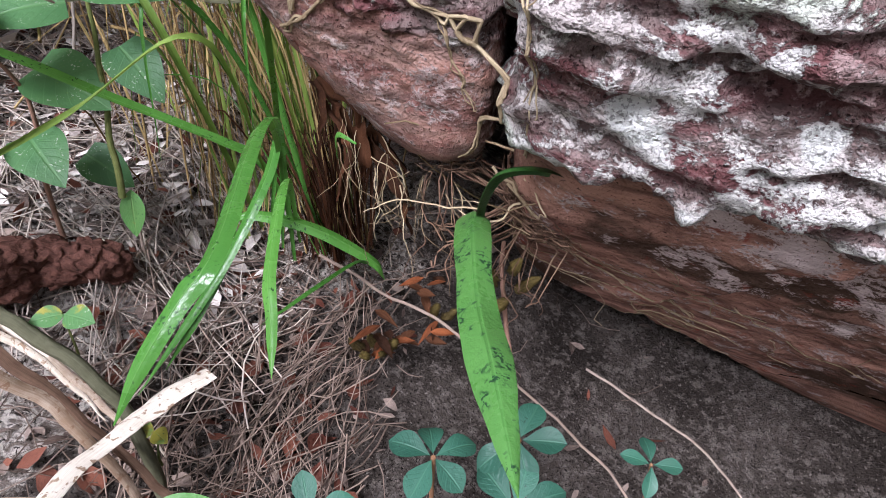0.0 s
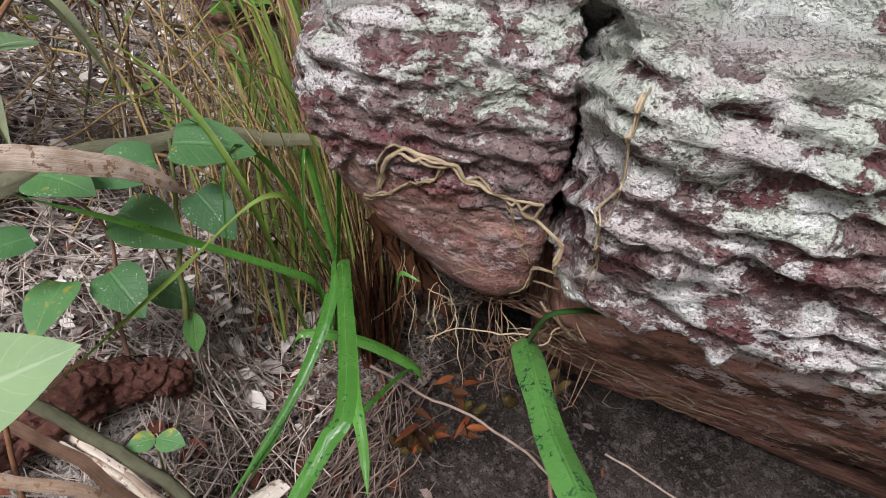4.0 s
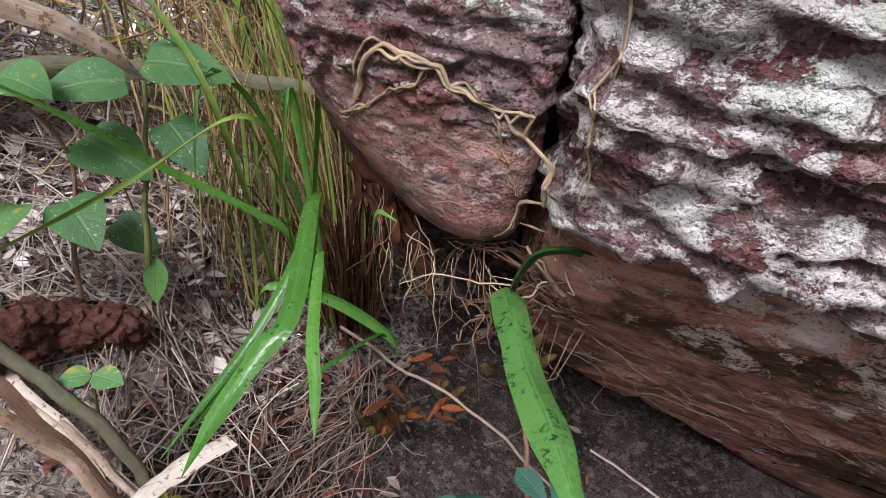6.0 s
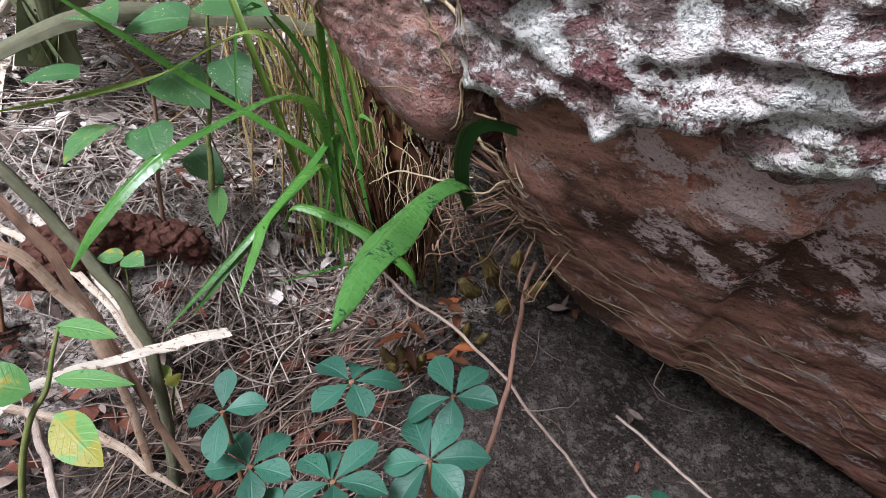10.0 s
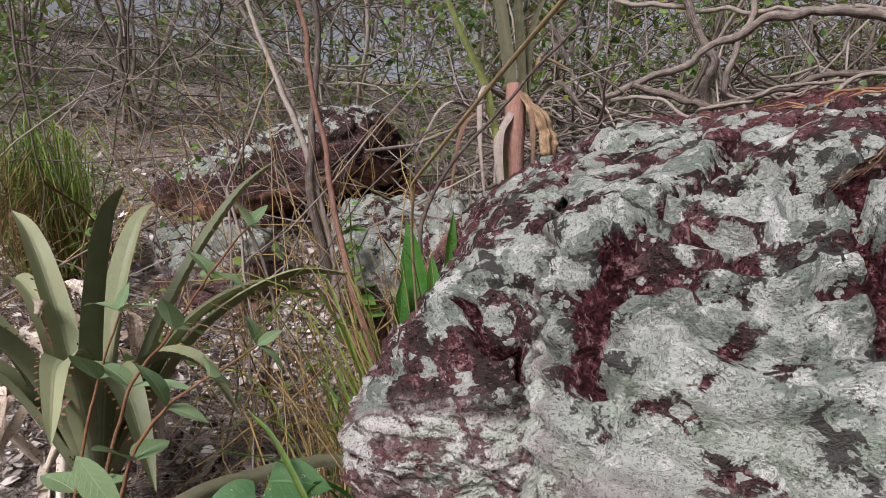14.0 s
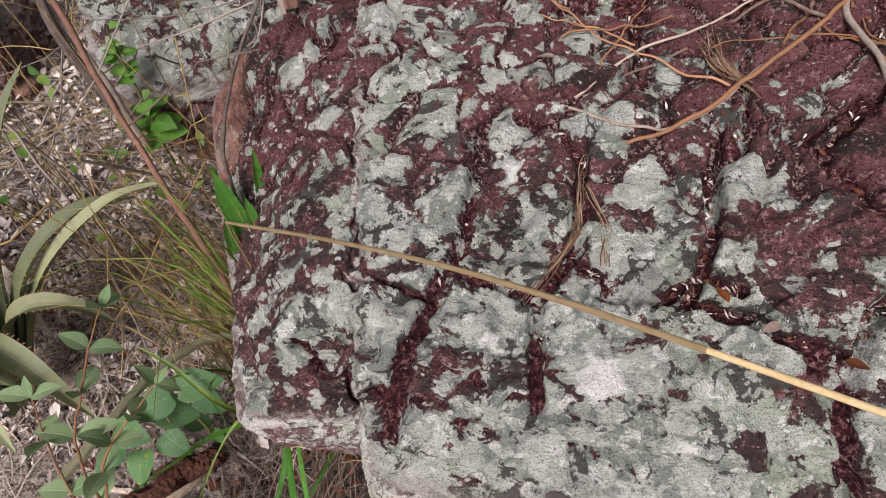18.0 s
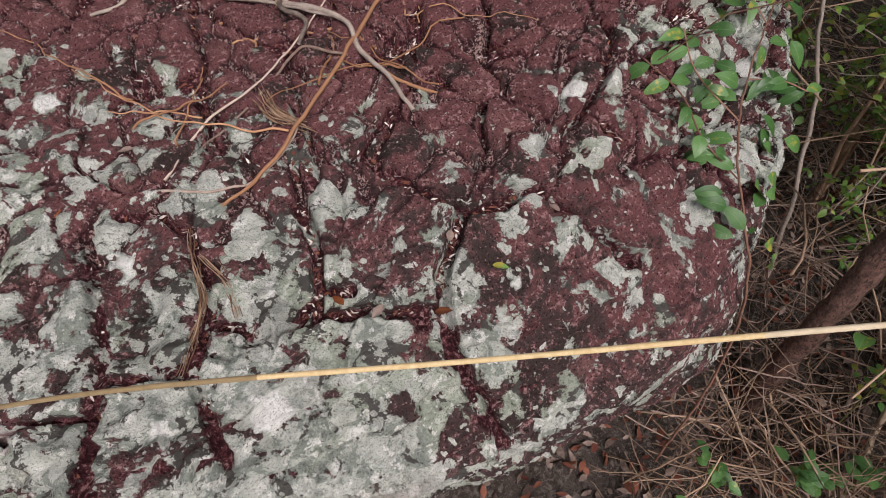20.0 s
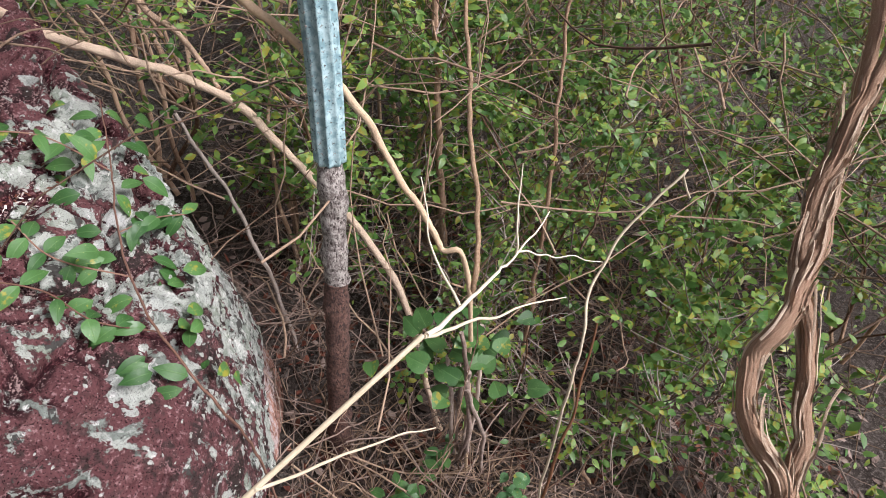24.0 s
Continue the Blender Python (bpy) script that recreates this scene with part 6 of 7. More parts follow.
for ctrl, r, m in [([(1.30, 0.95, 1.16), (1.163, 0.838, 1.135), (0.960, 0.774, 1.11), (0.785, 0.669, 1.095), (0.603, 0.586, 1.055), (0.524, 0.565, 1.035), (0.469, 0.573, 1.02)], 0.0045, REDSTEM),
                   ([(0.855, 1.20, 1.115), (0.842, 1.044, 1.115), (0.813, 0.911, 1.115), (0.854, 0.763, 1.11), (0.830, 0.681, 1.092), (0.824, 0.579, 1.076), (0.805, 0.504, 1.055)], 0.0065, TWIG),
                   ([(0.830, 0.681, 1.09), (0.830, 0.600, 1.076), (0.859, 0.541, 1.056), (0.927, 0.470, 1.03)], 0.004, REDSTEM), ([(0.70, 1.05, 1.115), (0.796, 0.894, 1.115), (0.855, 0.773, 1.108)], 0.0045, TWIG),
                   ([(0.80, 0.677, 1.095), (0.757, 0.752, 1.095), (0.677, 0.727, 1.082), (0.603, 0.710, 1.062), (0.50, 0.69, 1.045)], 0.003, STRAW), ([(1.174, 1.047, 1.155), (1.160, 0.909, 1.138), (1.268, 0.833, 1.125), (1.385, 0.724, 1.118)], 0.005, REDSTEM),
                   ([(1.024, 0.773, 1.103), (1.057, 0.695, 1.10), (1.166, 0.683, 1.08), (1.250, 0.676, 1.082)], 0.003, STRAW), ([(0.424, 0.671, 1.035), (0.521, 0.714, 1.062), (0.618, 0.728, 1.075), (0.745, 0.768, 1.095), (0.9, 0.85, 1.12)], 0.0025, STRAW),
                   ([(0.40, 0.67, 1.028), (0.475, 0.591, 1.037), (0.534, 0.569, 1.038), (0.607, 0.585, 1.05), (0.70, 0.65, 1.06)], 0.0025, STRAW), ([(0.82, 0.92, 1.112), (0.79, 0.86, 1.12), (0.80, 0.80, 1.115), (0.76, 0.77, 1.10)], 0.006, TWIG)]:
    loose("twig", "dry brown twig lying on the boulder", "twig", ctrl, r, m, 0.6, 60, 0.004, 18)["group"] = "twigs on the boulder"
r = np.random.default_rng(45)
for k in range(22):
    o = np.array((r.uniform(0.42, 1.25), r.uniform(0.55, 1.05), 1.08))
    a = r.choice((-0.5, 0.9, 2.2)) + r.normal(0, 0.45)
    ln = r.uniform(0.12, 0.42)
    bend = r.normal(0, 0.10)
    pts = [o + np.array((np.cos(a) * u - np.sin(a) * bend * u * u, np.sin(a) * u + np.cos(a) * bend * u * u, 0)) * ln for u in np.linspace(-0.5, 0.5, 22)]
    path = wobble(on_rock(np.array(pts), 0.004 + 0.010 * r.random()), 0.004, 22, 900 + k)
    me = Bits().tube(path, r.uniform(0.0014, 0.0030) * np.linspace(1, 0.5, 22), 6, 0.1).mesh("twig", RUSTTWIG)
    tagged(new("twig", me), "thin rust-brown twig lying on the boulder", "twig", "twigs on the boulder")
for ctrl, w in [([(0.410, 0.562, 1.013), (0.376, 0.489, 1.000), (0.357, 0.449, 0.982), (0.308, 0.411, 0.962), (0.277, 0.388, 0.946)], 0.009), ([(0.619, 0.703, 1.07), (0.618, 0.640, 1.066), (0.654, 0.591, 1.04)], 0.010), ([(0.648, 0.725, 1.075), (0.634, 0.652, 1.066), (0.668, 0.610, 1.042)], 0.011),
                ([(0.395, 0.52, 0.998), (0.40, 0.46, 0.985), (0.385, 0.41, 0.965)], 0.009), ([(0.86, 1.0, 1.12), (0.83, 0.93, 1.125), (0.80, 0.88, 1.115)], 0.02)]:
    shred = Bits()
    for k in range(9):
        path = wobble(curve_through(ctrl, 24), 0.006, 20, 40 + k) + rng.normal(0, 0.3, 3) * w * (1, 1, 0.4) + (0, 0, 0.003)
        i, j = sorted(rng.integers(0, 24, 2))
        path = path[:24 - i // 3] if k % 2 else path[j // 3:]
        shred.ribbon(path, w * rng.uniform(0.15, 0.5) * np.interp(np.linspace(0, 1, len(path)), (0, 0.5, 1), (0.4, 1, 0.2)), rng.normal(0, 1, 3), 0.3, 3, 0.0006, 0.3, k)
    tagged(new("bark_strip", shred.mesh("bark_strip", STRINGBARK)), "shredded orange-brown strip of bark in a crack", "bark", "bark strips")
for k, (x, y, z) in enumerate([(0.679, 0.282, 1.0), (0.711, 0.224, 0.968), (0.877, 0.232, 0.960), (0.507, 0.322, 0.965), (0.547, 0.279, 0.970), (0.599, 0.230, 0.950), (0.902, 0.367, 1.035), (0.291, 0.722, 1.028), (0.420, 0.755, 1.055), (0.52, 0.36, 0.975), (0.30, 0.60, 1.0), (0.55, 0.30, 0.97)]):
    b = Bits()
    a = rng.uniform(0, 6.28)
    leaves(b, (x, y, z), (np.cos(a), np.sin(a), 0.1), (0.1, -0.2, 1), 0.028, 0.012, "ovate", 0.2, 0.3, 8, 5)
    tagged(new("fallen_leaf", b.mesh("fallen_leaf", YELLOWING if k == 1 else (ORANGEHUSK if k % 2 else LITTER))), "small fallen leaf lying on the boulder", "leaf", "fallen leaves on the boulder")

# leafy scrambler on the eastern shoulder
path = curve_through([(1.10, -0.03, 0.05), (1.174, -0.045, 0.45), (1.15, -0.015, 0.76), (1.19, 0.045, 0.85), (1.273, 0.125, 0.905), (1.377, 0.19, 0.95), (1.50, 0.24, 0.99), (1.578, 0.265, 1.02), (1.74, 0.33, 1.09)], 90)
bl = []
for k in range(22):
    i = int(rng.uniform(26, 89))
    d = unit(path[i] - path[i - 1])
    for sg in (1, -1):
        w = unit(np.cross(d, (0.2, -0.5, 1)) * sg + rng.normal(0, 0.35, 3) + (0, 0, 0.15))
        bl.append((path[i] + w * rng.uniform(0.0, 0.09), w + (0, 0, -0.25), unit((-0.3, -0.6, 0.9)) + rng.normal(0, 0.15, 3), rng.uniform(0.050, 0.072), rng.uniform(0.024, 0.034), rng.uniform(0.3, 0.7)))
scr = leafy_stem("scrambler", "scrambling shoot with oval green leaves over the boulder's shoulder", "shrub", [tuple(path[j]) for j in range(0, 90, 8)], 0.0032, PINKSTEM, VINELEAF, bl, "ovate", rows=7, cols=5)
for ctrl in [[(1.24, 0.10, 0.885), (1.20, 0.17, 0.96), (1.22, 0.24, 1.01), (1.20, 0.32, 1.06)], [(1.33, 0.165, 0.935), (1.30, 0.26, 1.01), (1.34, 0.33, 1.06)], [(1.42, 0.21, 0.965), (1.47, 0.16, 0.96), (1.52, 0.12, 0.93)], [(1.56, 0.26, 1.01), (1.56, 0.36, 1.09), (1.52, 0.44, 1.13)]]:
    part("side_shoot", Bits().tube(curve_through(ctrl, 20), 0.0016, 6), PINKSTEM, scr)
    for j in range(5):
        q = curve_through(ctrl, 20)[int(4 + j * 3.7)]
        for sg in (1, -1):
            b = Bits()
            leaves(b, q, (sg * 0.8, rng.normal(0, 0.4), rng.normal(0, 0.3)), (-0.3, -0.5, 1), rng.uniform(0.045, 0.065), rng.uniform(0.022, 0.030), "ovate", 0.45, 0.15, 7, 5)
            part("leaf", b, VINELEAF, scr)

# cactus
def cactus_skin():
    m, n, l, p = mat("blue_cactus_skin")
    g = coords(n, l)
    across = attr(n, "across")
    a = noise_node(n, l, g, 60, 5)
    col = blend(n, l, ramp(n, l, a, 0.35, 0.65), (0.17, 0.29, 0.32), (0.40, 0.55, 0.57))
    col = blend(n, l, ramp(n, l, noise_node(n, l, g, 190, 3), 0.60, 0.68), col, (0.03, 0.05, 0.055))
    l.new(col, p.inputs["Base Color"])
    p.inputs["Roughness"].default_value = 0.6
    bump(n, l, p, a, 0.3, 0.003)
    return m


def corky_bark(name, dark, light, pit):
    m, n, l, p = mat(name)
    g = coords(n, l)
    a, b = noise_node(n, l, g, 75, 6, 0.75), noise_node(n, l, stretched(n, l, g, (1, 1, 0.45)), 160, 4, 0.7)
    col = blend(n, l, ramp(n, l, a, 0.40, 0.60), dark, light)
    col = blend(n, l, ramp(n, l, b, 0.54, 0.62), col, pit)
    l.new(col, p.inputs["Base Color"])
    p.inputs["Roughness"].default_value = 0.9
    bump(n, l, p, calc(n, l, "SUBTRACT", a, b), 1.0, 0.008)
    return m


cactus = thing("columnar_cactus", "ribbed blue-green columnar cactus on a corky grey trunk", "cactus", at=(1.50, -0.11, -0.10))
axis = curve_through([(1.626, -0.176, 0.985), (1.63, -0.178, 1.05), (1.65, -0.185, 1.3), (1.66, -0.19, 1.9)], 60)
part("ribbed_stem", Bits().tube(axis, 0.036 * np.interp(np.linspace(0, 1, 60), (0, 0.015, 0.05, 0.10, 0.97, 1), (0.35, 0.72, 0.94, 1, 1, 0.3)), 72, 0.02, 1, 9, 0.20), cactus_skin(), cactus, "waxy blue-green ribbed stem")
spines = Bits()
for k in range(9):
    ang = 2 * np.pi * (k) / 9
    for z in np.arange(1.03, 1.85, 0.024):
        o = np.array((1.63 + 0.04 * (z - 1), -0.178 - 0.01 * (z - 1), z)) + 0.0365 * np.array((np.cos(ang), np.sin(ang), 0))
        for _ in range(4):
            e = o + unit((np.cos(ang), np.sin(ang), 0.1) + rng.normal(0, 0.8, 3)) * 0.005
            tubes(spines, np.stack([o, (o + e) / 2, e])[None], np.full((1, 3), 0.0005), 3)
part("spine_mass", spines, TWIG, cactus, "tiny dark spine clusters", kind="stuff")
axis = curve_through([(1.50, -0.105, -0.20), (1.535, -0.125, 0.20), (1.58, -0.155, 0.60), (1.626, -0.176, 0.995)], 70)
girth = 0.030 * np.interp(np.linspace(0, 1, 70), (0, 0.5, 0.97, 1), (1.15, 1.05, 1.0, 0.8))
part("corky_trunk", Bits().tube(axis[50:], girth[50:], 36, 0.22, 2), corky_bark("grey_cork", (0.16, 0.13, 0.12), (0.50, 0.46, 0.42), (0.05, 0.035, 0.03)), cactus, "grey corky trunk")
part("trunk_foot", Bits().tube(axis[:51], girth[:51], 36, 0.22, 2), corky_bark("red_brown_cork", (0.07, 0.035, 0.028), (0.17, 0.09, 0.068), (0.035, 0.02, 0.016)), cactus, "red-brown bare foot of the trunk")

# twisted trunks with stringy bark
trunk = thing("twisted_tree", "twin twisted trunks with fibrous orange-brown bark", "tree", at=(1.02, -1.05, 0.0))
for ctrl, r in [([(0.95, -1.06, -0.15), (1.00, -1.04, 0.45), (1.038, -1.028, 0.671), (1.123, -0.991, 0.735), (1.20, -0.982, 0.813), (1.268, -1.054, 0.913), (1.336, -1.097, 0.985), (1.44, -1.139, 1.101), (1.557, -1.185, 1.245), (1.70, -1.23, 1.45)], 0.0200),
                ([(0.98, -1.08, -0.15), (1.02, -1.07, 0.45), (1.045, -1.066, 0.634), (1.124, -1.081, 0.738), (1.24, -1.095, 0.859), (1.323, -1.078, 0.954), (1.397, -1.095, 1.068), (1.457, -1.14, 1.186), (1.518, -1.185, 1.274), (1.62, -1.245, 1.40)], 0.0170)]:
    path = wobble(curve_through(ctrl, 90), 0.008, 12, int(r * 1e4))
    part("trunk", Bits().tube(path, r * np.linspace(1.15, 0.60, 90), 44, 0.16, int(r * 1e3), 15, 0.12), TRUNKBARK, trunk)
    shreds = Bits()
    for k in range(110):
        i = int(rng.uniform(8, 70))
        o = path[i:i + 14] + unit(rng.normal(0, 1, 3)) * r * 0.98 + np.linspace(0, 1, 14)[:len(path[i:i + 14]), None] ** 2 * rng.normal(0, 0.012, 3)
        shreds.ribbon(o, 0.005, rng.normal(0, 1, 3), 0.2, 3)
    part("loose_bark", shreds, TRUNKBARK, trunk, "loose fibrous bark", kind="stuff")

for name, label, ctrl, r, m in [("leaning_branch", "fibrous brown branch slanting behind the cactus", [(2.1, 0.85, 1.25), (2.002, 0.64, 1.165), (2.015, 0.444, 1.054), (2.024, 0.186, 0.949), (1.906, -0.074, 0.729), (1.743, -0.294, 0.50), (1.65, -0.42, -0.1)], 0.0145, TRUNKBARK),
                                ("leaning_branch", "fibrous brown branch joining another", [(2.35, 0.55, 1.3), (2.237, 0.404, 1.109), (2.186, 0.305, 1.03), (2.03, 0.18, 0.95)], 0.011, TRUNKBARK),
                                ("pale_branch", "slender pale branch crossing before the cactus", [(1.70, 0.02, 1.42), (1.692, -0.049, 1.31), (1.685, -0.125, 1.242), (1.654, -0.206, 1.144), (1.606, -0.295, 1.041), (1.549, -0.365, 0.921), (1.517, -0.414, 0.836), (1.503, -0.479, 0.745), (1.49, -0.5, -0.1)], 0.0095, TANBARK),
                                ("pale_branch", "slender upright tan branch", [(1.505, -0.49, 0.70), (1.512, -0.494, 0.763), (1.617, -0.5, 0.852), (1.785, -0.482, 1.049), (1.96, -0.473, 1.27)], 0.0075, TANBARK),
                                ("pale_branch", "bleached dead twig with a hooked tip", [(1.25, -0.66, 0.1), (1.284, -0.688, 0.735), (1.385, -0.715, 0.83), (1.458, -0.78, 0.935), (1.498, -0.883, 1.047), (1.52, -0.90, 1.03), (1.50, -0.92, 0.99)], 0.0035, PALESTEM),
                                ("pale_branch", "thin grey stem rising from the thicket", [(1.9, -0.72, -0.1), (1.95, -0.74, 0.6), (2.1, -0.75, 1.1), (2.2, -0.8, 1.6)], 0.007, TRUNKBARK),
                                ("pale_branch", "dark brown stem rising from the thicket", [(2.2, -0.45, -0.1), (2.25, -0.42, 0.6), (2.3, -0.40, 1.3)], 0.014, STRINGBARK),
                                ("pale_branch", "grey slanting stem behind the cactus", [(1.85, 0.05, -0.1), (1.95, 0.15, 0.45), (2.0, 0.3, 0.9)], 0.008, TWIG),
                                ("pale_branch", "reddish slanting low stem", [(1.20, -0.62, 0.0), (1.32, -0.72, 0.35), (1.5, -0.80, 0.6)], 0.005, REDSTEM)]:
    loose(name, label, "branch", ctrl, r, m, 0.6, 70, 0.008, 9, 10, 0.2)


# ---- thicket: shrubs with stems, twigs and leaves ----
def shrub(at, height, spread_r, stems, seed, leaf_size, leaf_count, leaf_mat, label, shape="ovate", twig_mat=None, name="shrub", dense=2.2):
    leaf_count, leaf_size = int(leaf_count * dense * 1.45), leaf_size * 0.68
    r = np.random.default_rng(seed)
    at = np.array(at, float)
    ob = thing(name, label, "shrub", at=tuple(at))
    tips = []
    wood = Bits()
    for _ in range(stems):
        a = r.uniform(0, 6.28)
        top = at + (np.cos(a) * spread_r * r.random(), np.sin(a) * spread_r * r.random(), height * r.uniform(0.7, 1.1))
        mid = at + (top - at) * 0.5 + r.normal(0, 0.12 * spread_r + 0.02, 3)
        path = wobble(curve_through([at + r.normal(0, 0.03, 3) * (1, 1, 0), mid, top], 24), 0.03 * height, 3 / height, int(r.integers(999)))
        rad = 0.006 * height ** 0.5 * r.uniform(0.6, 1.5)
        part("stem", Bits().tube(path, rad * np.linspace(1.2, 0.4, 24), 8, 0.15), twig_mat or STRINGBARK, ob)
        m = 26
        i = r.integers(10, 24, m)
        o = path[i]
        d = unit(r.normal(0, 1, (m, 3)) + (0, 0, 0.3))
        ln = height * r.uniform(0.12, 0.34, m)
        e = o + d * ln[:, None]
        k = o + d * ln[:, None] * 0.5 + r.normal(0, 0.03, (m, 3)) * height
        s = np.linspace(0, 1, 7)[None, :, None]
        tw = (1 - s) ** 2 * o[:, None] + 2 * s * (1 - s) * k[:, None] + s * s * e[:, None]
        tubes(wood, tw, 0.0022 * np.linspace(1, 0.4, 7)[None] * r.uniform(0.6, 1.4, (m, 1)), 4)
        tips.append(tw[:, 2:].reshape(-1, 3))
    part("twig_mass", wood, TWIG, ob, kind="stuff")
    tips = np.concatenate(tips)
    o = tips[r.integers(0, len(tips), leaf_count)] + r.normal(0, 0.012, (leaf_count, 3))
    way = unit(r.normal(0, 1, (leaf_count, 3)) * (1, 1, 0.5))
    up = unit(r.normal(0, 0.45, (leaf_count, 3)) + (-0.35, -0.1, 1))
    b = Bits()
    ln = leaf_size * r.uniform(0.55, 1.3, leaf_count)
    leaves(b, o, way, up, ln, ln * r.uniform(0.42, 0.62, leaf_count), shape, r.uniform(0, 0.5, leaf_count), 0.15, 4, 3)
    part("foliage", b, leaf_mat, ob, kind="stuff")
    return ob


for k, (x, y, h, s, n, leaf, count) in enumerate([(2.3, 0.15, 1.2, 0.5, 6, 0.05, 700), (2.5, -0.35, 1.3, 0.55, 7, 0.05, 1000), (2.2, -0.8, 1.2, 0.5, 6, 0.05, 900), (2.7, -0.9, 1.5, 0.6, 7, 0.05, 1000), (1.9, -1.25, 1.1, 0.5, 6, 0.055, 700),
                                                  (2.6, 0.7, 1.4, 0.6, 6, 0.05, 700), (3.2, -0.2, 1.8, 0.7, 7, 0.055, 1100), (3.3, -1.2, 1.8, 0.7, 7, 0.055, 1100), (2.5, -1.6, 1.5, 0.6, 6, 0.055, 800), (3.2, 0.8, 1.9, 0.7, 7, 0.055, 900),
                                                  (3.9, -0.6, 2.3, 0.8, 7, 0.06, 1000), (4.0, 0.5, 2.3, 0.8, 7, 0.06, 900), (3.9, -1.8, 2.3, 0.9, 7, 0.06, 900), (1.75, -0.62, 0.6, 0.35, 6, 0.045, 130), (1.95, -0.35, 0.75, 0.4, 6, 0.045, 200), (1.55, -0.95, 0.6, 0.35, 6, 0.05, 130),
                                                  (1.4, -1.45, 0.8, 0.4, 5, 0.055, 260), (3.0, -2.4, 1.8, 0.8, 7, 0.055, 900), (2.2, -2.2, 1.3, 0.6, 6, 0.055, 700), (3.9, -2.9, 2.6, 1.1, 7, 0.065, 900), (2.6, -3.2, 2.0, 1.0, 7, 0.06, 800), (5.2, -2.4, 3.2, 1.3, 7, 0.07, 900), (5.6, 0.6, 3.4, 1.4, 7, 0.07, 900), (3.0, 1.6, 2.0, 0.8, 6, 0.055, 700), (4.6, -0.1, 3.0, 1.0, 7, 0.065, 1000), (4.7, -1.5, 3.0, 1.0, 7, 0.065, 1000), (2.0, 1.25, 1.0, 0.5, 5, 0.045, 420)]):
    shrub((x, y, ground_at(x, y) - 0.03), h, s, n, 500 + k, leaf, count, SHRUBLEAF, "tangled green shrub with small oval leaves and brown stems")["group"] = "thicket shrubs"
# low plants on the slope
for k, (x, y, z, n, m, size) in enumerate([(1.30, -0.32, 0.30, 14, VINELEAF, 0.05), (1.42, -0.42, 0.30, 12, VINELEAF, 0.05), (1.16, -0.16, 0.28, 12, VINELEAF, 0.042), (1.36, -0.62, 0.32, 12, HEART, 0.05), (1.15, -0.75, 0.22, 12, VINELEAF, 0.05), (1.22, -0.9, 0.2, 10, VINELEAF, 0.05), (0.98, -0.14, 0.30, 12, VINELEAF, 0.042), (1.02, -0.42, 0.15, 12, VINELEAF, 0.045), (1.60, -0.32, 0.38, 18, YELLOWING, 0.03)]):
    g0 = ground_at(x, y)
    top = np.array((x, y, g0 + z))
    bl = []
    for j in range(n):
        a = rng.uniform(0, 6.28)
        bl.append((top + (0, 0, -rng.uniform(0, 0.6) * z * 0.5) + rng.normal(0, 0.02, 3), (np.cos(a), np.sin(a), 0.15), (-0.3, -0.1, 1), size * rng.uniform(0.7, 1.1), size * 0.55, rng.uniform(0.1, 0.4)))
    leafy_stem("low_herb", "low leafy green herb among dry twigs", "herb", [(x, y, g0 - 0.01), (x + 0.01, y, g0 + z * 0.5), tuple(top)], 0.003, GREENSTEM, m, bl, "ovate", rows=6, cols=5)["group"] = "low herbs on the slope"
succ = thing("lobed_leaf_plant", "clump of rounded thick blue-green leaves on bare stems", "plant", at=(1.52, -0.46, 0.2))
for k in range(34):
    o = np.array((1.50, -0.48, 0.50)) + rng.normal(0, 1, 3) * (0.07, 0.09, 0.10)
    a = rng.uniform(0, 6.28)
    b = Bits()
    leaves(b, o, (np.cos(a), np.sin(a), 0.3), (-0.5, 0.1, 0.9), rng.uniform(0.045, 0.07), rng.uniform(0.04, 0.06), "heart", 0.2, 0.2, 7, 5)
    part("leaf", b, VINELEAF, succ)
for k in range(7):
    o = np.array((1.49, -0.47, 0.0)) + rng.normal(0, 0.03, 3) * (1, 1, 0)
    part("stem", Bits().tube(wobble(curve_through([o, o + rng.normal(0, 0.03, 3) + (0, 0, 0.25), o + rng.normal(0, 0.05, 3) + (0, 0, 0.48)], 20), 0.005, 15, k), 0.006, 7), STRAW, succ)


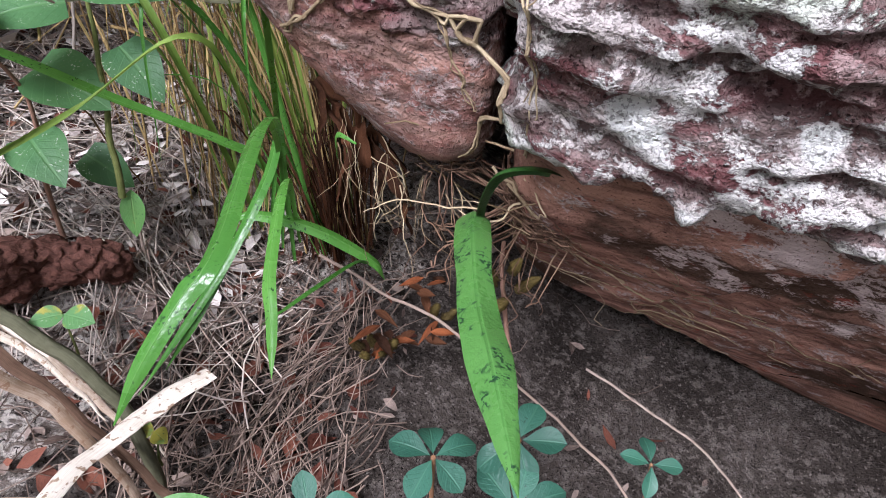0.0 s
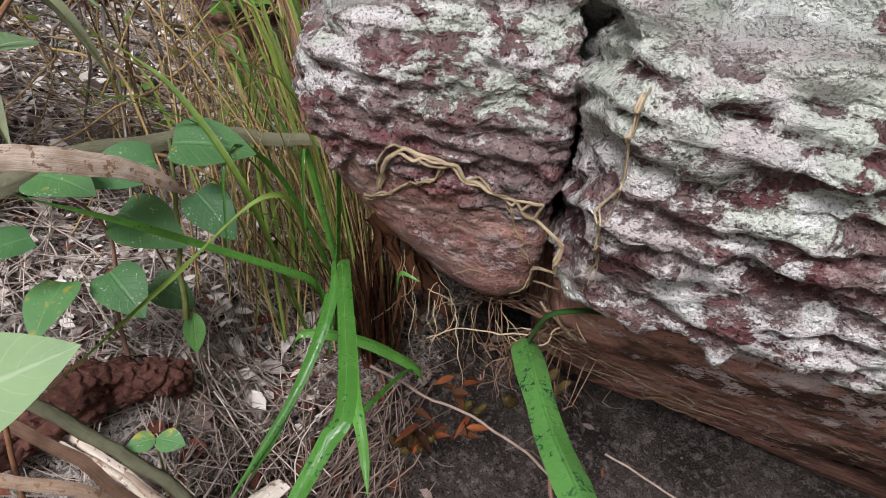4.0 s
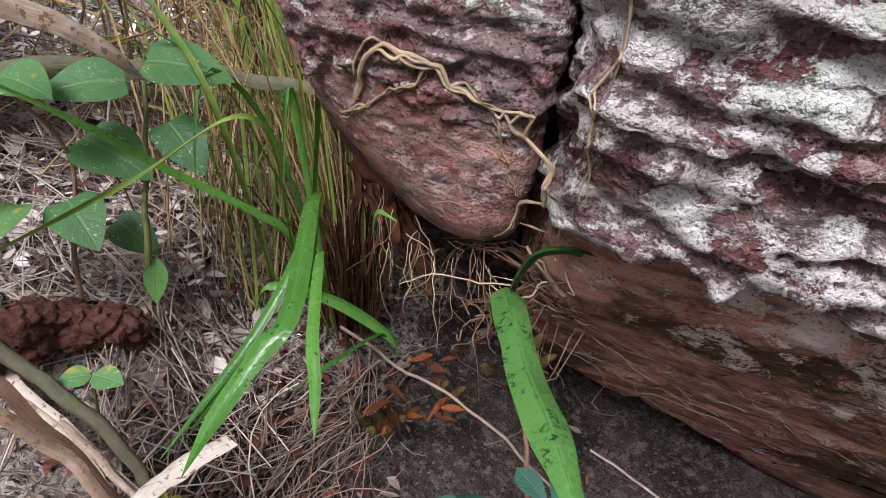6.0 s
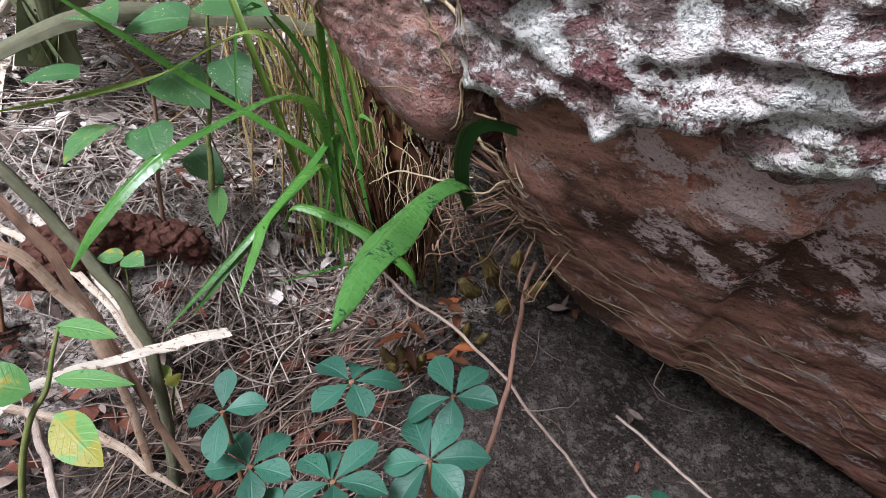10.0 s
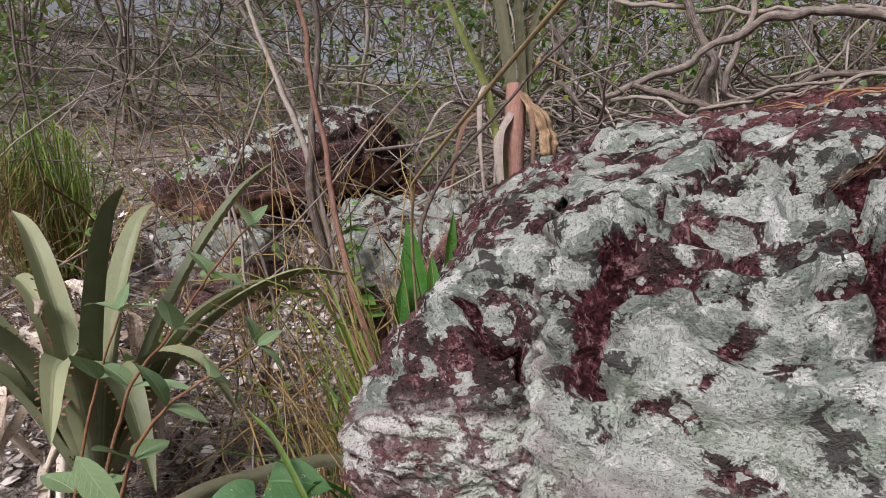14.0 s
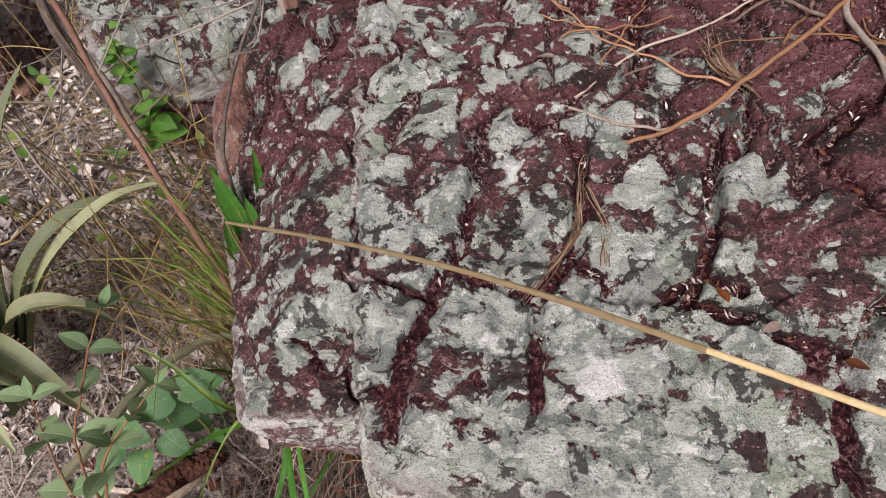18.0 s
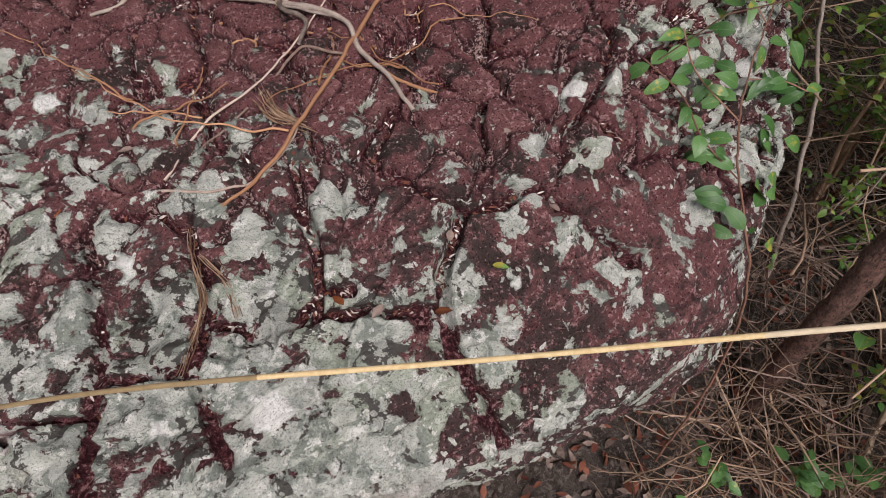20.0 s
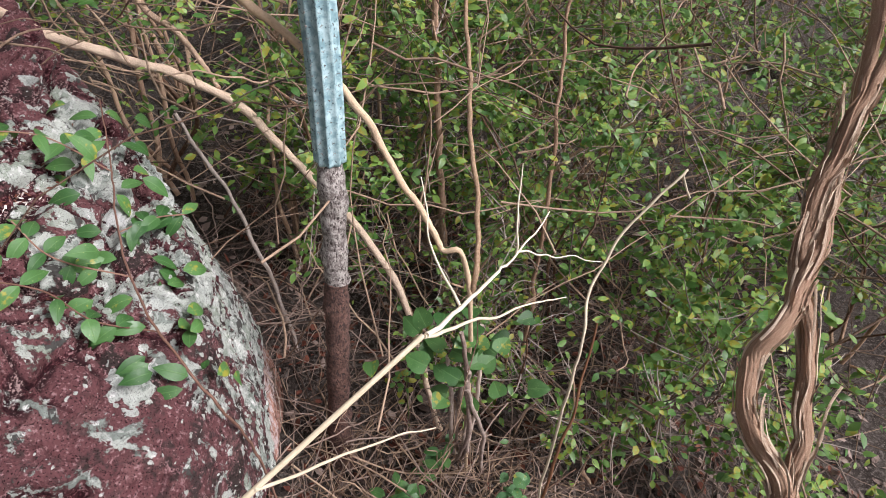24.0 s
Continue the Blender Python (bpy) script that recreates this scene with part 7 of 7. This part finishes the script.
# ---- brush behind the boulder ----
for k, (x, y, h, s, n, leaf, count) in enumerate([(-0.2, 2.3, 1.6, 0.7, 8, 0.05, 420), (0.5, 2.2, 1.5, 0.7, 8, 0.05, 320), (1.2, 2.3, 1.5, 0.7, 8, 0.05, 320), (-1.0, 3.1, 2.2, 0.9, 9, 0.055, 700), (-2.2, 3.0, 2.2, 0.9, 9, 0.055, 800), (0.2, 3.2, 2.4, 1.0, 9, 0.06, 700), (1.3, 3.3, 2.4, 1.0, 9, 0.06, 600),
                                                  (-3.2, 3.4, 2.6, 1.1, 9, 0.06, 900), (-1.6, 4.2, 2.2, 1.1, 9, 0.065, 800), (-0.4, 4.6, 2.3, 1.1, 9, 0.065, 700), (1.0, 4.8, 2.4, 1.3, 9, 0.065, 700), (2.4, 3.2, 2.6, 1.0, 8, 0.06, 700), (-3.0, 2.0, 1.6, 0.8, 7, 0.05, 500), (-4.4, 4.6, 2.4, 1.3, 9, 0.07, 900), (-2.8, 5.4, 2.2, 1.3, 9, 0.07, 800), (2.4, 4.8, 3.2, 1.3, 8, 0.065, 700), (0.2, 6.2, 2.3, 1.4, 9, 0.08, 800)]):
    shrub((x, y, ground_at(x, y) - 0.05), h, s, n, 800 + k, leaf, count, SHRUBLEAF, "bare-branched shrub with scattered green leaves", twig_mat=TWIG, dense=1.5 if x < -0.8 else 3.0)["group"] = "brush behind the boulder"


def brushwood(count, seed, lo, hi, length, radius, flat=0.5):
    r = np.random.default_rng(seed)
    o = r.uniform(lo, hi, (count, 3))
    o[:, 2] += ground_height(o[:, 0], o[:, 1])
    d = unit(r.normal(0, 1, (count, 3)) * (1, 1, flat))
    ln = length * r.uniform(0.3, 1.2, count)
    s = np.linspace(-0.5, 0.5, 8)[None, :, None]
    paths = o[:, None] + d[:, None] * s * ln[:, None, None] + r.normal(0, 1, (count, 1, 3)) * (s * s) * 0.35 * ln[:, None, None] + r.normal(0, 0.012, (count, 8, 3)) * ln[:, None, None]
    b = Bits()
    tubes(b, paths, radius * r.uniform(0.4, 1.3, (count, 1)) * np.linspace(1, 0.5, 8)[None], 5)
    return b


tagged(new("dry_stems", brushwood(110, 36, (-1.5, 0.95, 0.1), (0.15, 2.4, 0.5), 0.9, 0.0030, 2.2).mesh("dry_stems", TWIG)), "upright dry stems on the bank", "dry stems", kind="stuff")
tagged(new("dry_stems", brushwood(260, 37, (-1.5, 0.85, 0.0), (0.0, 2.6, 0.35), 0.6, 0.0022, 1.6).mesh("dry_stems", DRYGRASS)), "thin straw-coloured stems on the bank", "dry stems", kind="stuff")
tagged(new("brushwood", brushwood(2300, 31, (-4.2, 2.4, 0.0), (2.4, 4.8, 1.3), 0.8, 0.0045, 0.7).mesh("brushwood", TWIG)), "tangle of dry grey twigs behind the boulder", "brushwood", kind="stuff")
tagged(new("brushwood", brushwood(1200, 32, (-0.1, 1.50, 0.25), (2.0, 2.6, 0.80), 0.7, 0.0052, 0.4).mesh("brushwood", TWIG)), "heap of dead grey branches and roots", "brushwood", kind="stuff")
tagged(new("brushwood", brushwood(1300, 33, (1.15, -1.8, 0.0), (3.0, 0.45, 0.30), 0.5, 0.0024, 0.35).mesh("brushwood", BROWNSTRAW)), "fine dry twigs littering the slope", "brushwood", kind="stuff")
tagged(new("brushwood", brushwood(420, 34, (0.75, -0.75, 0.0), (1.6, -0.05, 0.25), 0.5, 0.0026, 0.45).mesh("brushwood", REDTWIG)), "dry reddish-brown twigs beside the boulder", "brushwood", kind="stuff")
tagged(new("brushwood", brushwood(1150, 35, (1.6, -2.1, 0.2), (4.2, 1.2, 1.5), 0.8, 0.0030, 0.6).mesh("brushwood", REDTWIG)), "interlaced dry twigs among the shrubs", "brushwood", kind="stuff")
# low green herbs on the bank
bank = Bits()
r = np.random.default_rng(88)
n = 1500
o = np.stack([r.uniform(-2.2, 0.1, n), r.uniform(1.0, 3.2, n), r.uniform(0.02, 0.5, n) ** 1.3], 1)
o = o[fractal(o * (1, 1, 0), 2.5, 2, 5) > 0.05]
n = len(o)
o[:, 2] += ground_height(o[:, 0], o[:, 1])
leaves(bank, o, unit(r.normal(0, 1, (n, 3)) * (1, 1, 0.5)), unit(r.normal(0, 0.4, (n, 3)) + (0, -0.3, 1)), r.uniform(0.02, 0.055, n), r.uniform(0.012, 0.03, n), "ovate", 0.3, 0.2, 5, 3)
tagged(new("bank_herbs", bank.mesh("bank_herbs", SHRUBLEAF)), "small green leaves of herbs on the bank", "herbs", kind="stuff")
# undergrowth on the upper bank
growth = Bits()
r = np.random.default_rng(89)
n = 30000
o = np.stack([r.uniform(-5.0, 2.6, n), r.uniform(2.7, 6.2, n), r.random(n) ** 1.4], 1)
clump = fractal(o * (1, 1, 0), 1.4, 2, 6) + 0.5 * fractal(o, 4.0, 2, 7)
o = o[clump > 0.12 + 0.25 * o[:, 2]][:13000]
n = len(o)
o[:, 2] = ground_height(o[:, 0], o[:, 1]) + 0.75 * o[:, 2]
leaves(growth, o, unit(r.normal(0, 1, (n, 3)) * (1, 1, 0.5)), unit(r.normal(0, 0.5, (n, 3)) + (0, -0.3, 1)), r.uniform(0.03, 0.075, n), r.uniform(0.016, 0.04, n), "ovate", 0.3, 0.2, 4, 3)
tagged(new("undergrowth", growth.mesh("undergrowth", SHRUBLEAF)), "dense green undergrowth on the upper bank", "undergrowth", kind="stuff")
# distant woods on the rising hill
far = Bits()
r = np.random.default_rng(77)
n = 4200
a = np.concatenate([r.uniform(-2.6, -1.2, 700), r.uniform(-1.2, 0.3, 200), r.uniform(0.3, 4.4, 3300)])
d = r.uniform(6.0, 16.0, n)
o = np.stack([d * np.sin(a), d * np.cos(a) + 1.0, np.zeros(n)], 1)
o[:, 2] = ground_height(o[:, 0], o[:, 1]) + r.uniform(0.0, 1.0, n) ** 0.8 * (1.0 + 0.7 * np.sin(a * 9))
way = unit(r.normal(0, 1, (n, 3)))
leaves(far, o, way, unit(r.normal(0, 0.5, (n, 3)) + (0, 0, 1)), r.uniform(0.15, 0.5, n), r.uniform(0.1, 0.3, n), "ovate", 0.3, 0.2, 5, 3)
tagged(new("far_woods", far.mesh("far_woods", SHRUBLEAF)), "green foliage of the wooded hillside", "woods", kind="stuff")
tr = np.stack([o[:160], o[:160] + r.normal(0, 0.3, (160, 3)), o[:160]], 1)
gz = ground_height(o[:160, 0], o[:160, 1])
tr[:, 0, 2], tr[:, 1, 2], tr[:, 2, 2] = gz - 0.1, gz + 0.8, gz + 1.7
s = Bits()
tubes(s, tr, np.array((0.06, 0.045, 0.02))[None] * r.uniform(0.5, 1.2, (160, 1)), 6)
tagged(new("far_trunks", s.mesh("far_trunks", TWIG)), "thin trunks of the wooded hillside", "woods", kind="stuff")


# ---- litter on the soil ----
def on_ground(n, seed, x0, x1, y0, y1, keep=None):
    r = np.random.default_rng(seed)
    x, y = r.uniform(x0, x1, n), r.uniform(y0, y1, n)
    if keep is not None:
        k = keep(x, y, r.random(n))
        x, y = x[k], y[k]
    return np.stack([x, y, ground_height(x, y)], 1), r


def bare(x, y, u):
    """Less litter on the bare soil under the boulder."""
    return u < np.where((x > -0.02) & (y > 0.15), 0.05, np.where((x > -0.13) & (y > 0.44), 0.35, 1.0))


def flat_leaves(o, r, lo, hi, material, name, label, lift=0.004, ratio=0.45):
    n = len(o)
    a = r.uniform(0, 6.28, n)
    b = Bits()
    ln = r.uniform(lo, hi, n)
    leaves(b, o + (0, 0, lift) + r.random((n, 1)) * (0, 0, 0.012), np.stack([np.cos(a), np.sin(a), r.normal(0, 0.25, n)], 1), unit(r.normal(0, 0.4, (n, 3)) + (0, 0, 1)), ln, ln * r.uniform(0.6, 1.4, n) * ratio, "ovate", r.uniform(-0.5, 0.6, n), r.uniform(-0.2, 0.5, n), 4, 3)
    tagged(new(name, b.mesh(name, material)), label, "leaf litter", kind="stuff")


o, r = on_ground(3200, 51, -0.75, 0.45, -0.05, 1.15, bare)
flat_leaves(o, r, 0.008, 0.030, LITTER, "leaf_litter", "brown crumbled leaf litter on the soil")
o, r = on_ground(1000, 52, -0.6, 0.3, 0.0, 0.95, bare)
flat_leaves(o, r, 0.012, 0.040, REDLITTER, "red_leaf_litter", "reddish dead leaves on the soil", 0.006)
o, r = on_ground(3000, 53, -3.0, 0.3, 0.8, 4.0)
flat_leaves(o, r, 0.02, 0.07, LITTER, "leaf_litter", "brown leaf litter on the bank", 0.002)
o, r = on_ground(7000, 56, -2.4, 0.1, 0.65, 2.6, lambda x, y, u: (x < -0.2) | (y > 1.5))
flat_leaves(o, r, 0.012, 0.05, PALELITTER, "leaf_litter", "bleached pale leaf litter on the bank", 0.008)
o, r = on_ground(4500, 58, -1.3, -0.18, 0.60, 1.7)
flat_leaves(o, r, 0.006, 0.024, PALELITTER, "leaf_litter", "fine bleached litter on the bank", 0.010)
o, r = on_ground(300, 57, -0.7, -0.05, 0.1, 0.8, bare)
flat_leaves(o, r, 0.005, 0.014, LITTER, "leaf_litter", "small scraps of leaf on the soil", 0.008)
o, r = on_ground(2600, 59, 0.7, 3.2, -2.0, 0.4)
flat_leaves(o, r, 0.015, 0.05, REDLITTER, "red_leaf_litter", "reddish dead leaves under the thicket", 0.008)
o, r = on_ground(3600, 54, 0.7, 3.6, -2.2, 0.6)
flat_leaves(o, r, 0.015, 0.06, LITTER, "leaf_litter", "dark leaf litter under the thicket")


def straws(o, r, lo, hi, radius, lift, material, name, label, lean=None):
    n = len(o)
    a = r.uniform(0, 6.28, n) if lean is None else r.normal(lean, 0.5, n)
    d = np.stack([np.cos(a), np.sin(a), r.normal(0, 0.12, n)], 1)
    ln = r.uniform(lo, hi, n)
    s = np.linspace(-0.5, 0.5, 6)[None, :, None]
    p = o[:, None] + d[:, None] * s * ln[:, None, None] + r.normal(0, 1, (n, 1, 3)) * (1, 1, 0.3) * s * s * 0.5 * ln[:, None, None]
    p[..., 2] = ground_height(p[..., 0].ravel(), p[..., 1].ravel()).reshape(p.shape[:2]) + (r.random((n, 1)) * lift + 0.002) + np.abs(d[:, None, 2] * s[..., 0] * ln[:, None])
    b = Bits()
    tubes(b, p, radius * r.uniform(0.5, 1.4, (n, 1)) * np.linspace(1, 0.7, 6)[None], 4)
    tagged(new(name, b.mesh(name, material)), label, "straw", kind="stuff")


o, r = on_ground(1000, 61, -0.7, 0.3, 0.0, 1.0, bare)
straws(o, r, 0.02, 0.11, 0.0007, 0.014, BROWNSTRAW, "straw_litter", "thin brown straw scattered over the soil")
o, r = on_ground(300, 62, -0.34, -0.06, 0.36, 0.68)
straws(o, r, 0.08, 0.20, 0.0009, 0.035, BROWNSTRAW, "straw_litter", "long dry grass stems fanned over the bank", -1.9)
o, r = on_ground(700, 63, -0.75, -0.2, 0.5, 1.1)
straws(o, r, 0.06, 0.22, 0.0009, 0.04, PALESTRAW, "straw_litter", "dry stems heaped on the bank")
o, r = on_ground(2600, 64, -2.6, 0.0, 0.85, 3.2)
straws(o, r, 0.06, 0.3, 0.0013, 0.03, STRAW, "straw_litter", "dry stems on the upper bank")
for k, (x, y, s) in enumerate([(-0.19, 0.47, 0.035), (-0.24, 0.30, 0.045), (-0.20, 0.24, 0.05), (-0.09, 0.42, 0.03), (-0.13, 0.31, 0.035), (-0.28, 0.26, 0.045), (-0.16, 0.20, 0.04), (-0.06, 0.36, 0.028), (-0.31, 0.40, 0.035), (0.0, 0.40, 0.025), (-0.11, 0.50, 0.03), (-0.22, 0.52, 0.03)]):
    b = Bits()
    a = rng.uniform(0, 6.28)
    leaves(b, (x, y, ground_at(x, y) + 0.012), (np.cos(a), np.sin(a), 0.15), unit(rng.normal(0, 0.3, 3) + (0, -0.2, 1)), s * 1.2, s * 0.75, "ovate", rng.uniform(-0.3, 0.3), rng.uniform(0.05, 0.4), 10, 7)
    tagged(new("dead_leaf", b.mesh("dead_leaf", REDLITTER if k % 3 else LITTER)), "curled reddish-brown dead leaf on the soil", "dead leaf", "dead leaves on the soil")
# crumbs of soil and small stones
o, r = on_ground(11000, 71, -0.3, 0.5, 0.1, 0.85)
ico = np.array([(0, 0, 1), (0.9, 0, 0.2), (0, 0.9, 0.2), (-0.9, 0, 0.2), (0, -0.9, 0.2), (0, 0, -0.6)])
tri = np.array([(0, 1, 2, 2), (0, 2, 3, 3), (0, 3, 4, 4), (0, 4, 1, 1)])
size = 0.0010 + 0.0058 * r.random(len(o)) ** 5
pts = (o[:, None] + ico[None] * size[:, None, None] * r.uniform(0.6, 1.4, (len(o), 6, 3))).reshape(-1, 3)
f = (tri[None, :, :3] + (np.arange(len(o)) * 6)[:, None, None]).reshape(-1, 3)
tagged(new("soil_crumbs", mesh_from("soil_crumbs", pts, f, SOIL, smooth=False)), "crumbs of soil and grit", "soil", kind="stuff")

# pale scraps caught in the boulder's joints
o = np.concatenate(SCRAPS)
r = np.random.default_rng(81)
o = o[r.permutation(len(o))[:2600]]
flat_leaves(o[::2], r, 0.003, 0.014, PALELITTER, "joint_litter", "pale curled scraps of leaf in the boulder's joints", 0.003, 0.3)
flat_leaves(o[1::2], r, 0.005, 0.016, REDLITTER, "joint_litter", "dark red scraps of leaf in the boulder's joints", 0.003, 0.35)
